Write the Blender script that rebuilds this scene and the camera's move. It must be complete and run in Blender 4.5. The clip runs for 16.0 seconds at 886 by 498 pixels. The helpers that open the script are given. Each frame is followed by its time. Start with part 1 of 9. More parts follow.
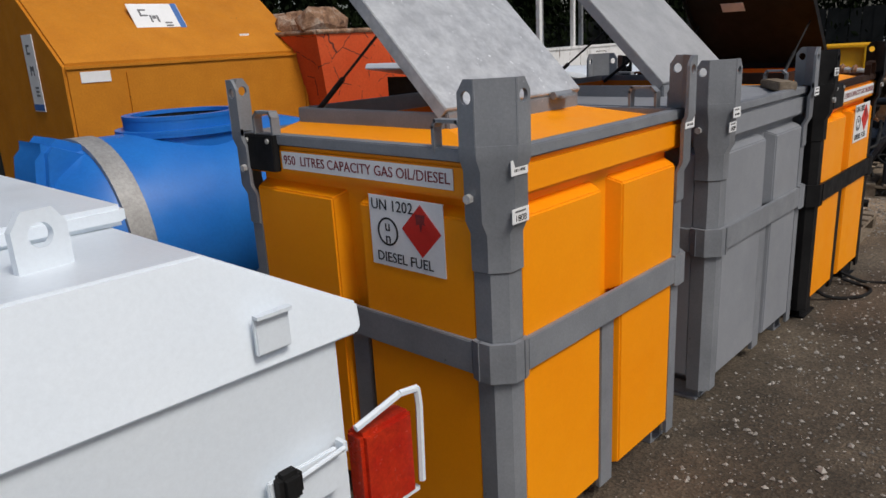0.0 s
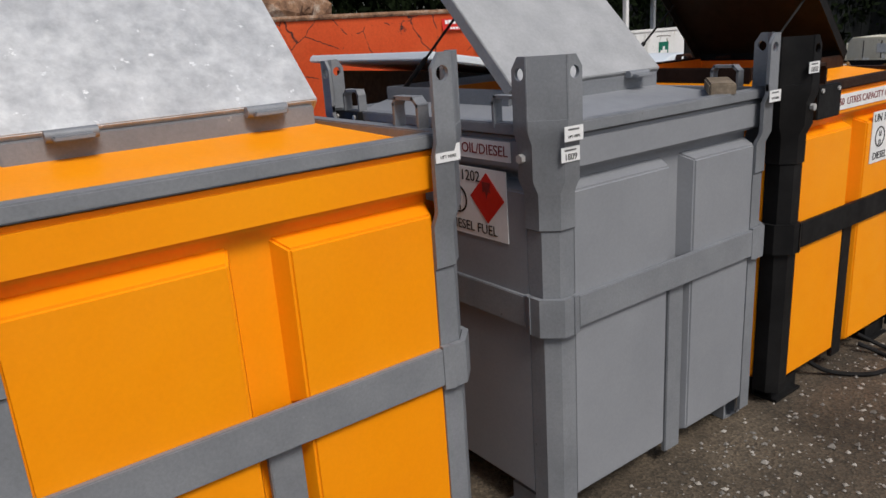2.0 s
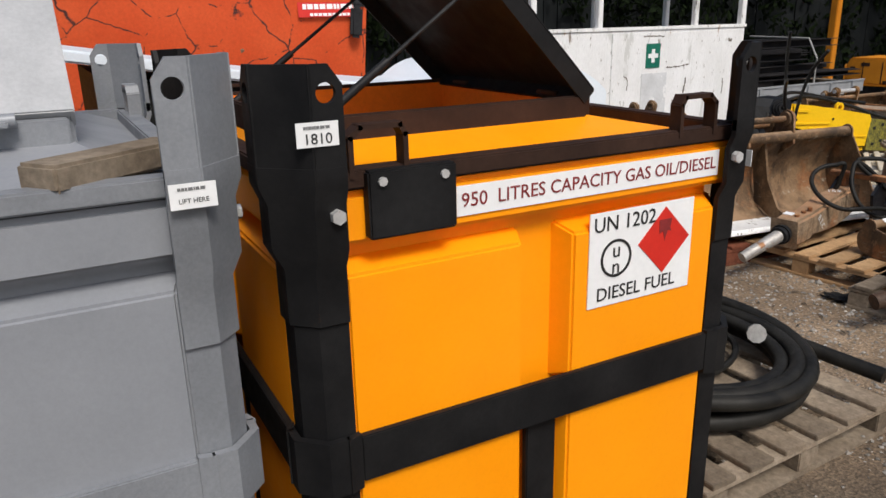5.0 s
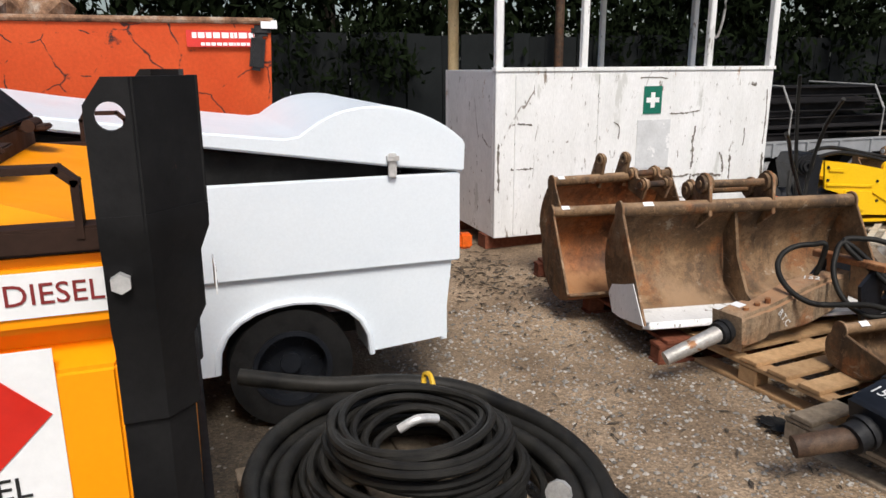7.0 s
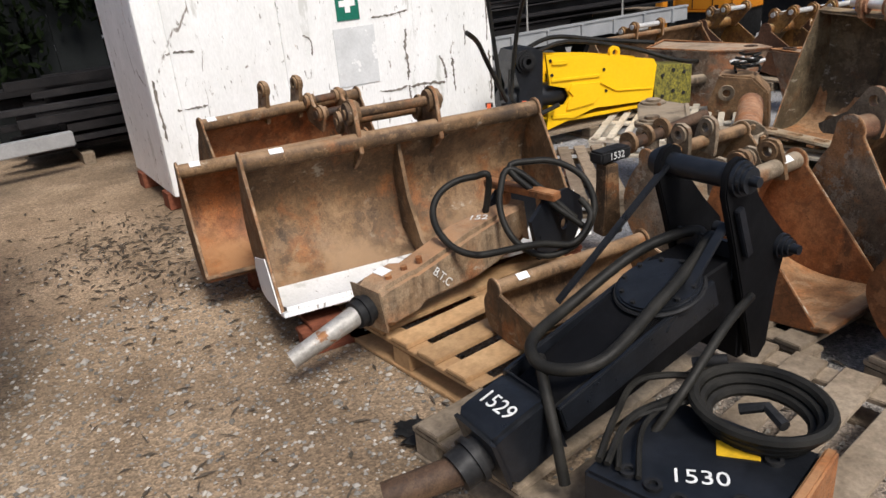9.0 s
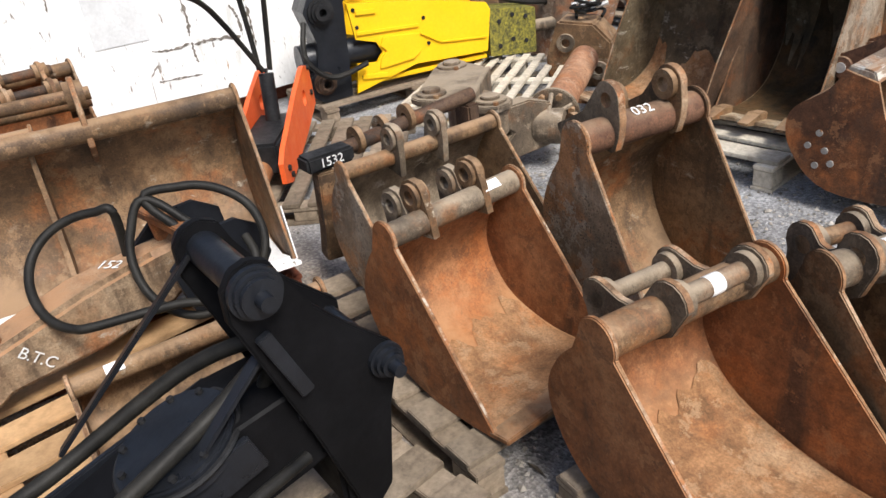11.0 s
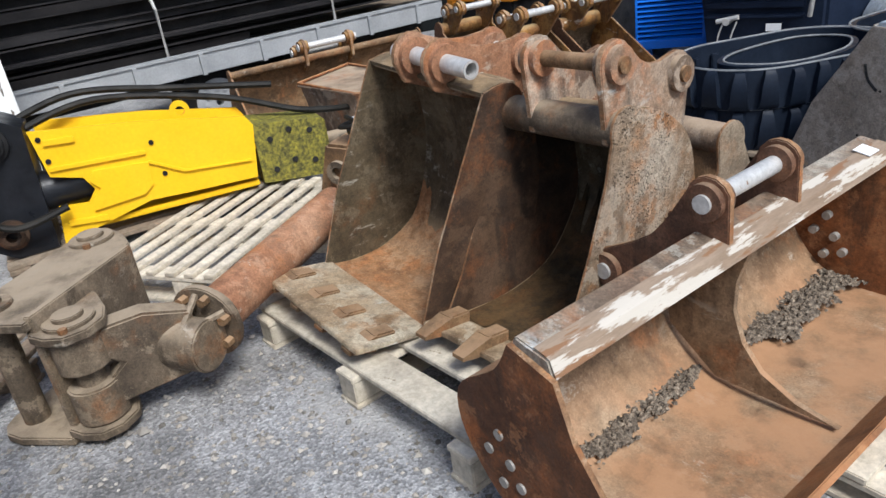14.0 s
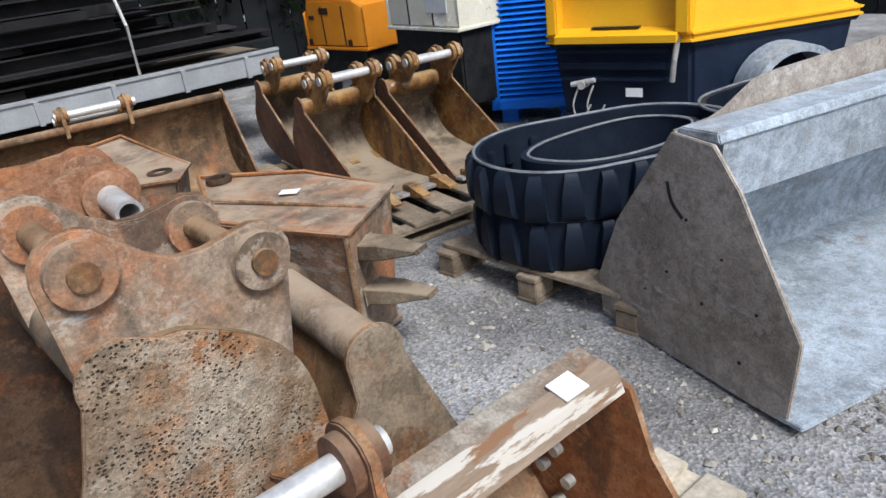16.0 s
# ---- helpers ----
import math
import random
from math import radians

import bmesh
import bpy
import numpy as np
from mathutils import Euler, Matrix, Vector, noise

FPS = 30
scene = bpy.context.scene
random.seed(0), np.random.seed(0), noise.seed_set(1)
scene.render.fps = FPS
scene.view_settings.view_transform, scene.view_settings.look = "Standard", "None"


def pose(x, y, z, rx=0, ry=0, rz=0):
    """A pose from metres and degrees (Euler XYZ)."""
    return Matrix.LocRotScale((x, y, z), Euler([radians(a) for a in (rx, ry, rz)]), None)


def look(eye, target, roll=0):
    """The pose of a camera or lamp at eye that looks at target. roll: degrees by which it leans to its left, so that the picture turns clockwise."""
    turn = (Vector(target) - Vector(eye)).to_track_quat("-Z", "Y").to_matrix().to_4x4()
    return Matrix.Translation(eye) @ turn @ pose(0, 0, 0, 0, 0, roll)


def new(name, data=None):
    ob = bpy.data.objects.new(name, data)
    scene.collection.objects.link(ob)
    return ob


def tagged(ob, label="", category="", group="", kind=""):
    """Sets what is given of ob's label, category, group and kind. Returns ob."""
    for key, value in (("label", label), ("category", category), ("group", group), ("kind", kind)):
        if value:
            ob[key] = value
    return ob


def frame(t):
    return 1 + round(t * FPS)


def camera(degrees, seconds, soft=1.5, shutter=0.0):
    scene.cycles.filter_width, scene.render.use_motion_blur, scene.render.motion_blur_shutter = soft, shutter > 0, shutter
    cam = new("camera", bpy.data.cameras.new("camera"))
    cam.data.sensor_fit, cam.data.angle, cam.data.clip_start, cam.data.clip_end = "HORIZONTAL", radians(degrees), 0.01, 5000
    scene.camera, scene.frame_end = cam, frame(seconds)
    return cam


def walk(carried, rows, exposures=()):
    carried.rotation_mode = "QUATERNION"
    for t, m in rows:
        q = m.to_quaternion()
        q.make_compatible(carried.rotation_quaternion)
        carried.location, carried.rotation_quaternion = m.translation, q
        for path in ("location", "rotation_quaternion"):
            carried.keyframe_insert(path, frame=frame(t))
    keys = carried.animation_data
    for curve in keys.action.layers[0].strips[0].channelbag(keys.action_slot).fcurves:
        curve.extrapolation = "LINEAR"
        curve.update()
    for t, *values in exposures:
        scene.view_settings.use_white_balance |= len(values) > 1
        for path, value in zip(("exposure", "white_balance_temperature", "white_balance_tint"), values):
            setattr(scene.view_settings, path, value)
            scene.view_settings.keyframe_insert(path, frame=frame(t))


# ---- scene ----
cam = camera(62.8, 16.0)
PATH = [
    (0.0, (0.080, -0.055, 1.688), (-1.238, 1.343, 1.133), -3.1),
    (0.5, (0.191, 0.304, 1.654), (-1.167, 1.675, 1.127), -2.8),
    (1.0, (0.256, 0.698, 1.649), (-1.165, 2.009, 1.137), -3.1),
    (1.5, (0.333, 1.100, 1.639), (-1.165, 2.307, 1.092), -3.6),
    (2.0, (0.323, 1.485, 1.628), (-1.225, 2.616, 1.057), -3.9),
    (2.5, (0.356, 1.809, 1.599), (-1.231, 2.887, 1.032), -3.3),
    (3.0, (0.343, 2.249, 1.627), (-1.265, 3.272, 1.020), -3.2),
    (3.5, (0.287, 2.659, 1.601), (-1.324, 3.675, 0.991), -2.9),
    (4.0, (0.183, 3.053, 1.566), (-1.426, 4.085, 0.979), -2.8),
    (4.5, (0.183, 3.472, 1.590), (-1.471, 4.419, 0.984), -1.8),
    (4.7, (0.161, 3.622, 1.594), (-1.503, 4.553, 0.990), -1.6),
    (6.8, (-0.020, 5.249, 1.546), (-1.835, 5.904, 1.019), -0.1),
    (7.0, (-0.057, 5.386, 1.546), (-1.877, 6.048, 1.047), -0.2),
    (7.5, (-0.191, 5.784, 1.537), (-1.994, 6.512, 1.070), -1.7),
    (8.0, (-0.310, 6.103, 1.525), (-2.046, 6.968, 1.037), -2.8),
    (8.5, (-0.417, 6.415, 1.518), (-2.052, 7.387, 0.899), -4.0),
    (8.7, (-0.431, 6.551, 1.507), (-2.035, 7.534, 0.829), -4.6),
    (10.8, (-0.521, 8.031, 1.481), (-1.984, 9.014, 0.536), -6.8),
    (11.0, (-0.530, 8.153, 1.479), (-1.977, 9.154, 0.527), -6.5),
    (11.5, (-0.551, 8.463, 1.478), (-1.970, 9.472, 0.494), -7.2),
    (12.0, (-0.590, 8.817, 1.455), (-1.997, 9.797, 0.425), -8.9),
    (12.5, (-0.601, 9.199, 1.455), (-2.047, 10.142, 0.445), -9.7),
    (13.0, (-0.685, 9.523, 1.445), (-2.155, 10.493, 0.497), -8.7),
    (13.5, (-0.782, 9.866, 1.457), (-2.269, 10.846, 0.547), -8.6),
    (14.0, (-0.825, 10.248, 1.423), (-2.352, 11.217, 0.569), -8.3),
    (14.5, (-0.913, 10.572, 1.432), (-2.438, 11.607, 0.656), -7.0),
    (15.0, (-1.022, 10.891, 1.431), (-2.496, 11.996, 0.653), -6.4),
    (15.5, (-1.059, 11.263, 1.378), (-2.525, 12.361, 0.575), -7.5),
    (16.0, (-1.047, 11.597, 1.379), (-2.537, 12.656, 0.569), -7.5),
]
EXPOSURES = [(0, -0.14, 6450, 10), (1.5, -0.05, 6450, 10), (2.5, 0.02, 6450, 10), (4.5, 0.25, 6450, 10), (7, 0.5, 6500, 10), (8.5, 0.54, 6500, 10), (11, 1.0, 6400, 10), (12.5, 0.98, 6200, 9), (14, 0.8, 6000, 8), (16, 0.76, 6000, 8)]
walk(cam, [(t, look(e, g, r)) for t, e, g, r in PATH], EXPOSURES)

# ---- world and light: a bright overcast day ----
world = bpy.data.worlds.new("overcast_sky")
scene.world = world
world.use_nodes = True
wn = world.node_tree
sky = wn.nodes.new("ShaderNodeTexSky")
sky.sky_type, sky.sun_disc = "NISHITA", False
sky.sun_elevation, sky.sun_rotation = radians(52), radians(96)
sky.air_density, sky.dust_density, sky.ozone_density = 1.0, 3.2, 1.0
wn.links.new(sky.outputs["Color"], wn.nodes["Background"].inputs["Color"])
wn.nodes["Background"].inputs["Strength"].default_value = 0.09
sun = new("sun", bpy.data.lights.new("sun", "SUN"))
sun.data.energy, sun.data.angle, sun.data.color = 2.3, radians(18), (1.0, 0.965, 0.915)
sun.matrix_world = look((0, 0, 0), (-math.sin(radians(96)) * math.cos(radians(52)), -math.cos(radians(96)) * math.cos(radians(52)), -math.sin(radians(52))))


# ---- materials ----
def material(name, colours, rough=0.6, metal=0.0, scale=6.0, fine=60.0, bump=0.15, sharp=0.12, fleck=None, fleck_at=0.66, fleck_scale=9.0, stretch=(1, 1, 1), vary=0.0, spec=0.5, spread=0.42, more=(), island=0.0, crack=None):
    """A worn surface: colours mixed by broad noise, fine grain on top, and flecks (chips, rust, dirt) of a colour of their own."""
    m = bpy.data.materials.new(name)
    m.use_nodes = True
    t = m.node_tree
    N, L = t.nodes, t.links
    bsdf = N["Principled BSDF"]
    co = N.new("ShaderNodeTexCoord")
    mp = N.new("ShaderNodeMapping")
    mp.inputs["Scale"].default_value = stretch
    L.new(co.outputs["Object"], mp.inputs["Vector"])

    def noisy(s, detail=6.0, r=0.6):
        n = N.new("ShaderNodeTexNoise")
        n.inputs["Scale"].default_value, n.inputs["Detail"].default_value, n.inputs["Roughness"].default_value = s, detail, r
        L.new(mp.outputs["Vector"], n.inputs["Vector"])
        return n.outputs["Fac"]

    ramp = N.new("ShaderNodeValToRGB")
    el = ramp.color_ramp.elements
    k = len(colours)
    for i, c in enumerate(colours):
        pos = 0.5 + (i / max(k - 1, 1) - 0.5) * spread
        e = el[i] if i < 2 else el.new(pos)
        e.position, e.color = pos, (*c, 1)
    if k == 1:
        el[1].color = (*colours[0], 1)
    L.new(noisy(scale), ramp.inputs["Fac"])
    col = ramp.outputs["Color"]
    grain = noisy(fine, 4.0, 0.7)
    mul = N.new("ShaderNodeMix")
    mul.data_type, mul.blend_type = "RGBA", "MULTIPLY"
    g = N.new("ShaderNodeMapRange")
    g.inputs["From Min"].default_value, g.inputs["From Max"].default_value = 0.3, 0.7
    g.inputs["To Min"].default_value, g.inputs["To Max"].default_value = 1 - sharp * 2, 1 + sharp
    L.new(grain, g.inputs["Value"])
    mul.inputs["Factor"].default_value = 1.0
    L.new(col, mul.inputs["A"])
    L.new(g.outputs["Result"], mul.inputs["B"])
    col = mul.outputs["Result"]
    if vary:
        oi = N.new("ShaderNodeObjectInfo")
        vm = N.new("ShaderNodeMapRange")
        vm.inputs["To Min"].default_value, vm.inputs["To Max"].default_value = 1 - vary, 1 + vary
        L.new(oi.outputs["Random"], vm.inputs["Value"])
        v2 = N.new("ShaderNodeMix")
        v2.data_type, v2.blend_type = "RGBA", "MULTIPLY"
        v2.inputs["Factor"].default_value = 1.0
        L.new(col, v2.inputs["A"])
        L.new(vm.outputs["Result"], v2.inputs["B"])
        col = v2.outputs["Result"]
    if island:
        ge = N.new("ShaderNodeNewGeometry")
        im = N.new("ShaderNodeMapRange")
        im.inputs["To Min"].default_value, im.inputs["To Max"].default_value = 1 - island, 1 + island * 1.6
        L.new(ge.outputs["Random Per Island"], im.inputs["Value"])
        v3 = N.new("ShaderNodeMix")
        v3.data_type, v3.blend_type = "RGBA", "MULTIPLY"
        v3.inputs["Factor"].default_value = 1.0
        L.new(col, v3.inputs["A"])
        L.new(im.outputs["Result"], v3.inputs["B"])
        col = v3.outputs["Result"]
    for fleck, fleck_at, fleck_scale in ([(fleck, fleck_at, fleck_scale)] if fleck else []) + list(more):
        th = N.new("ShaderNodeMapRange")
        th.inputs["From Min"].default_value, th.inputs["From Max"].default_value = fleck_at, fleck_at + 0.035
        L.new(noisy(fleck_scale, 8.0, 0.65), th.inputs["Value"])
        mx = N.new("ShaderNodeMix")
        mx.data_type = "RGBA"
        L.new(th.outputs["Result"], mx.inputs["Factor"])
        L.new(col, mx.inputs["A"])
        mx.inputs["B"].default_value = (*fleck, 1)
        col = mx.outputs["Result"]
    if crack:
        # thin broken lines where the paint has split
        warp = N.new("ShaderNodeTexNoise")
        warp.inputs["Scale"].default_value, warp.inputs["Detail"].default_value = crack[0] * 1.5, 5.0
        L.new(mp.outputs["Vector"], warp.inputs["Vector"])
        wm = N.new("ShaderNodeVectorMath")
        wm.operation = "MULTIPLY_ADD"
        wm.inputs[1].default_value = (0.35 / crack[0],) * 3
        L.new(warp.outputs["Color"], wm.inputs[0])
        L.new(mp.outputs["Vector"], wm.inputs[2])
        vo = N.new("ShaderNodeTexVoronoi")
        vo.feature = "DISTANCE_TO_EDGE"
        vo.inputs["Scale"].default_value = crack[0]
        L.new(wm.outputs["Vector"], vo.inputs["Vector"])
        line = N.new("ShaderNodeMapRange")
        line.inputs["From Min"].default_value, line.inputs["From Max"].default_value = crack[1], crack[1] * 0.4
        L.new(vo.outputs["Distance"], line.inputs["Value"])
        gate = N.new("ShaderNodeMapRange")
        gate.inputs["From Min"].default_value, gate.inputs["From Max"].default_value = crack[2], crack[2] + 0.05
        L.new(noisy(crack[0] * 1.7, 6.0, 0.7), gate.inputs["Value"])
        both = N.new("ShaderNodeMath")
        both.operation = "MULTIPLY"
        L.new(line.outputs["Result"], both.inputs[0])
        L.new(gate.outputs["Result"], both.inputs[1])
        cm = N.new("ShaderNodeMix")
        cm.data_type = "RGBA"
        L.new(both.outputs["Value"], cm.inputs["Factor"])
        L.new(col, cm.inputs["A"])
        cm.inputs["B"].default_value = (*crack[3], 1)
        col = cm.outputs["Result"]
    L.new(col, bsdf.inputs["Base Color"])
    rr = N.new("ShaderNodeMapRange")
    rr.inputs["From Min"].default_value, rr.inputs["From Max"].default_value = 0.3, 0.7
    rr.inputs["To Min"].default_value, rr.inputs["To Max"].default_value = max(rough - 0.1, 0.03), min(rough + 0.12, 1)
    L.new(noisy(scale * 2.3), rr.inputs["Value"])
    L.new(rr.outputs["Result"], bsdf.inputs["Roughness"])
    bsdf.inputs["Metallic"].default_value = metal
    bsdf.inputs["Specular IOR Level"].default_value = spec
    if bump:
        b = N.new("ShaderNodeBump")
        b.inputs["Strength"].default_value, b.inputs["Distance"].default_value = bump, 0.01
        L.new(grain, b.inputs["Height"])
        L.new(b.outputs["Normal"], bsdf.inputs["Normal"])
    return m


def rust(name, tones, bloom, stain, rough=0.68, scale=1.7, bump=0.35, pits=0.0, bloom_at=0.5, stain_at=0.52, dust=None, scrape=None, metal=0.0):
    """Weathered steel: three tones in broad clouds, soft blooms of fresh rust, run-down stains, mottling, pits and scrapes, shifted for each part."""
    m = bpy.data.materials.new(name)
    m.use_nodes = True
    N, L = m.node_tree.nodes, m.node_tree.links
    bsdf = N["Principled BSDF"]
    co, oi, off = N.new("ShaderNodeTexCoord"), N.new("ShaderNodeObjectInfo"), N.new("ShaderNodeVectorMath")
    off.operation = "MULTIPLY_ADD"
    off.inputs[1].default_value = (31.0, 17.0, 23.0)
    L.new(oi.outputs["Random"], off.inputs[0])
    L.new(co.outputs["Object"], off.inputs[2])

    def noisy(s, detail=6.0, r=0.6, stretch=None, twist=0.0):
        n = N.new("ShaderNodeTexNoise")
        n.inputs["Scale"].default_value, n.inputs["Detail"].default_value, n.inputs["Roughness"].default_value, n.inputs["Distortion"].default_value = s, detail, r, twist
        src = off.outputs["Vector"]
        if stretch:
            mp = N.new("ShaderNodeMapping")
            mp.inputs["Scale"].default_value = stretch
            L.new(src, mp.inputs["Vector"])
            src = mp.outputs["Vector"]
        L.new(src, n.inputs["Vector"])
        return n.outputs["Fac"]

    def span(v, a, b, lo=0.0, hi=1.0):
        r = N.new("ShaderNodeMapRange")
        r.interpolation_type = "SMOOTHSTEP"
        r.inputs["From Min"].default_value, r.inputs["From Max"].default_value = a, b
        r.inputs["To Min"].default_value, r.inputs["To Max"].default_value = lo, hi
        L.new(v, r.inputs["Value"])
        return r.outputs["Result"]

    def mix(f, a, b, mode="MIX"):
        x = N.new("ShaderNodeMix")
        x.data_type, x.blend_type = "RGBA", mode
        for sock, v in (("Factor", f), ("A", a), ("B", b)):
            if isinstance(v, (float, tuple)):
                x.inputs[sock].default_value = v if isinstance(v, float) else (*v, 1)
            else:
                L.new(v, x.inputs[sock])
        return x.outputs["Result"]

    def times(a, b):
        x = N.new("ShaderNodeMath")
        x.operation = "MULTIPLY"
        L.new(a, x.inputs[0])
        L.new(b, x.inputs[1])
        return x.outputs["Value"]

    ramp = N.new("ShaderNodeValToRGB")
    for i, c in enumerate(tones):
        e = ramp.color_ramp.elements[i] if i < 2 else ramp.color_ramp.elements.new(0.66)
        e.position, e.color = (0.34, 0.5, 0.66)[i], (*c, 1)
    L.new(noisy(scale, 7.0, 0.62, None, 0.5), ramp.inputs["Fac"])
    col = mix(span(noisy(scale * 2.3, 8.0, 0.68), bloom_at, bloom_at + 0.17, 0.0, 0.85), ramp.outputs["Color"], bloom)
    col = mix(span(noisy(5.0, 6.0, 0.6, (1.4, 1.4, 0.3)), stain_at, stain_at + 0.14, 0.0, 0.75), col, stain)
    mott = noisy(26.0, 7.0, 0.72)
    col = mix(0.9, col, span(mott, 0.3, 0.7, 0.62, 1.3), "MULTIPLY")
    col = mix(span(noisy(9.0, 10.0, 0.74), 0.545, 0.575, 0.0, 0.55), col, tones[2])
    col = mix(span(noisy(13.0, 10.0, 0.74), 0.56, 0.585, 0.0, 0.5), col, stain)
    grit = noisy(150.0, 4.0, 0.7)
    col = mix(0.8, col, span(grit, 0.3, 0.7, 0.72, 1.25), "MULTIPLY")
    if scrape:
        col = mix(times(span(noisy(9.0, 8.0, 0.75, (0.5, 1.0, 1.6)), 0.58, 0.66), span(noisy(2.2, 3.0), 0.42, 0.6)), col, scrape)
    if dust:
        ge, sp = N.new("ShaderNodeNewGeometry"), N.new("ShaderNodeSeparateXYZ")
        L.new(ge.outputs["Normal"], sp.inputs["Vector"])
        col = mix(times(span(sp.outputs["Z"], 0.35, 0.95, 0.0, 0.9), span(noisy(4.5, 7.0, 0.65), 0.36, 0.6, 0.15, 1.0)), col, dust)
    height = mott
    if pits:
        vo = N.new("ShaderNodeTexVoronoi")
        vo.inputs["Scale"].default_value = 120.0
        L.new(off.outputs["Vector"], vo.inputs["Vector"])
        pit = times(span(vo.outputs["Distance"], 0.42, 0.12), span(noisy(6.0, 6.0, 0.65), 0.45, 0.58))
        col = mix(times(pit, span(mott, 0.3, 0.6, 0.5 * pits, pits)), col, tuple(c * 0.14 for c in tones[1]))
        inv = N.new("ShaderNodeMath")
        inv.operation = "SUBTRACT"
        L.new(mott, inv.inputs[0])
        L.new(pit, inv.inputs[1])
        height = inv.outputs["Value"]
    L.new(col, bsdf.inputs["Base Color"])
    L.new(span(noisy(scale * 3.1), 0.3, 0.7, max(rough - 0.16, 0.05), min(rough + 0.14, 1.0)), bsdf.inputs["Roughness"])
    bsdf.inputs["Metallic"].default_value = metal
    bsdf.inputs["Specular IOR Level"].default_value = 0.32
    b1, b2 = N.new("ShaderNodeBump"), N.new("ShaderNodeBump")
    b1.inputs["Strength"].default_value, b1.inputs["Distance"].default_value = bump * 0.6, 0.004
    b2.inputs["Strength"].default_value, b2.inputs["Distance"].default_value = bump, 0.012
    L.new(grit, b1.inputs["Height"])
    L.new(height, b2.inputs["Height"])
    L.new(b1.outputs["Normal"], b2.inputs["Normal"])
    L.new(b2.outputs["Normal"], bsdf.inputs["Normal"])
    return m


M = {}
M["tank_yellow"] = material("tank_yellow", [(0.96, 0.3, 0.0015), (1.0, 0.345, 0.003)], 0.42, scale=2.0, fine=90, bump=0.03, sharp=0.015, fleck=(0.35, 0.14, 0.02), fleck_at=0.79, fleck_scale=7, spec=0.25)
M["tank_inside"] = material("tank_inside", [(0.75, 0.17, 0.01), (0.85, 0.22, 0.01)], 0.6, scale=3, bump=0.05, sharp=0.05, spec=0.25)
M["frame_grey"] = material("frame_grey", [(0.19, 0.2, 0.215), (0.26, 0.272, 0.29)], 0.5, 0.1, scale=5, fine=120, bump=0.08, sharp=0.06, fleck=(0.07, 0.07, 0.075), fleck_at=0.7, fleck_scale=16, more=(((0.4, 0.41, 0.42), 0.69, 9.0),))
M["body_grey"] = material("body_grey", [(0.23, 0.24, 0.258), (0.28, 0.29, 0.31)], 0.5, scale=2.5, fine=90, bump=0.04, sharp=0.03, fleck=(0.36, 0.365, 0.37), fleck_at=0.72, fleck_scale=5)
M["frame_black"] = material("frame_black", [(0.006, 0.006, 0.0065), (0.016, 0.0155, 0.0155)], 0.55, scale=6, bump=0.08, sharp=0.1, fleck=(0.09, 0.045, 0.025), fleck_at=0.71, fleck_scale=14, spec=0.17)
M["frame_brown"] = material("frame_brown", [(0.025, 0.013, 0.009), (0.05, 0.025, 0.016)], 0.65, scale=7, bump=0.1, sharp=0.1, spec=0.17)
M["galvanised"] = material("galvanised", [(0.42, 0.43, 0.44), (0.56, 0.57, 0.575), (0.7, 0.71, 0.71)], 0.42, 0.35, scale=14, fine=60, bump=0.04, sharp=0.05, fleck=(0.82, 0.83, 0.83), fleck_at=0.64, fleck_scale=22)
M["lid_grey"] = material("lid_grey", [(0.33, 0.335, 0.34), (0.45, 0.455, 0.46)], 0.5, 0.1, scale=7, fine=100, bump=0.05, sharp=0.05, fleck=(0.2, 0.2, 0.2), fleck_at=0.72)
M["dark_metal"] = material("dark_metal", [(0.012, 0.012, 0.013), (0.032, 0.032, 0.033)], 0.5, 0.2, scale=12, bump=0.1, sharp=0.15, spec=0.17)
M["steel"] = material("steel", [(0.5, 0.49, 0.47), (0.72, 0.71, 0.69)], 0.38, 0.4, scale=16, bump=0.08, sharp=0.1, fleck=(0.26, 0.15, 0.08), fleck_at=0.66, fleck_scale=12)
M["white_paint"] = material("white_paint", [(0.72, 0.78, 0.83), (0.77, 0.82, 0.86)], 0.38, scale=2, fine=80, bump=0.02, sharp=0.02, fleck=(0.5, 0.5, 0.47), fleck_at=0.78)
M["white_worn"] = material("white_worn", [(0.74, 0.74, 0.72), (0.86, 0.86, 0.85)], 0.6, scale=3, fine=45, bump=0.15, sharp=0.05, fleck=(0.22, 0.18, 0.14), fleck_at=0.635, fleck_scale=6.5, stretch=(1, 1.6, 0.5), crack=(1.6, 0.01, 0.55, (0.22, 0.19, 0.16)), more=(((0.4, 0.26, 0.15), 0.67, 9.0), ((0.6, 0.6, 0.57), 0.6, 2.0), ((0.22, 0.2, 0.17), 0.63, 17.0)))
M["bare_patch"] = material("bare_patch", [(0.1, 0.085, 0.07), (0.24, 0.21, 0.175)], 0.8, scale=14, bump=0.3, sharp=0.15, fleck=(0.55, 0.54, 0.51), fleck_at=0.6, fleck_scale=30)
M["label_white"] = material("label_white", [(0.8, 0.8, 0.79), (0.86, 0.86, 0.85)], 0.4, scale=12, bump=0.0, sharp=0.02)
M["print_black"] = material("print_black", [(0.015, 0.015, 0.015)], 0.5, bump=0.0, sharp=0.05)
M["print_grey"] = material("print_grey", [(0.16, 0.16, 0.16)], 0.5, bump=0.0, sharp=0.05)
M["print_red"] = material("print_red", [(0.55, 0.015, 0.008), (0.66, 0.025, 0.012)], 0.45, scale=8, bump=0.0, sharp=0.03)
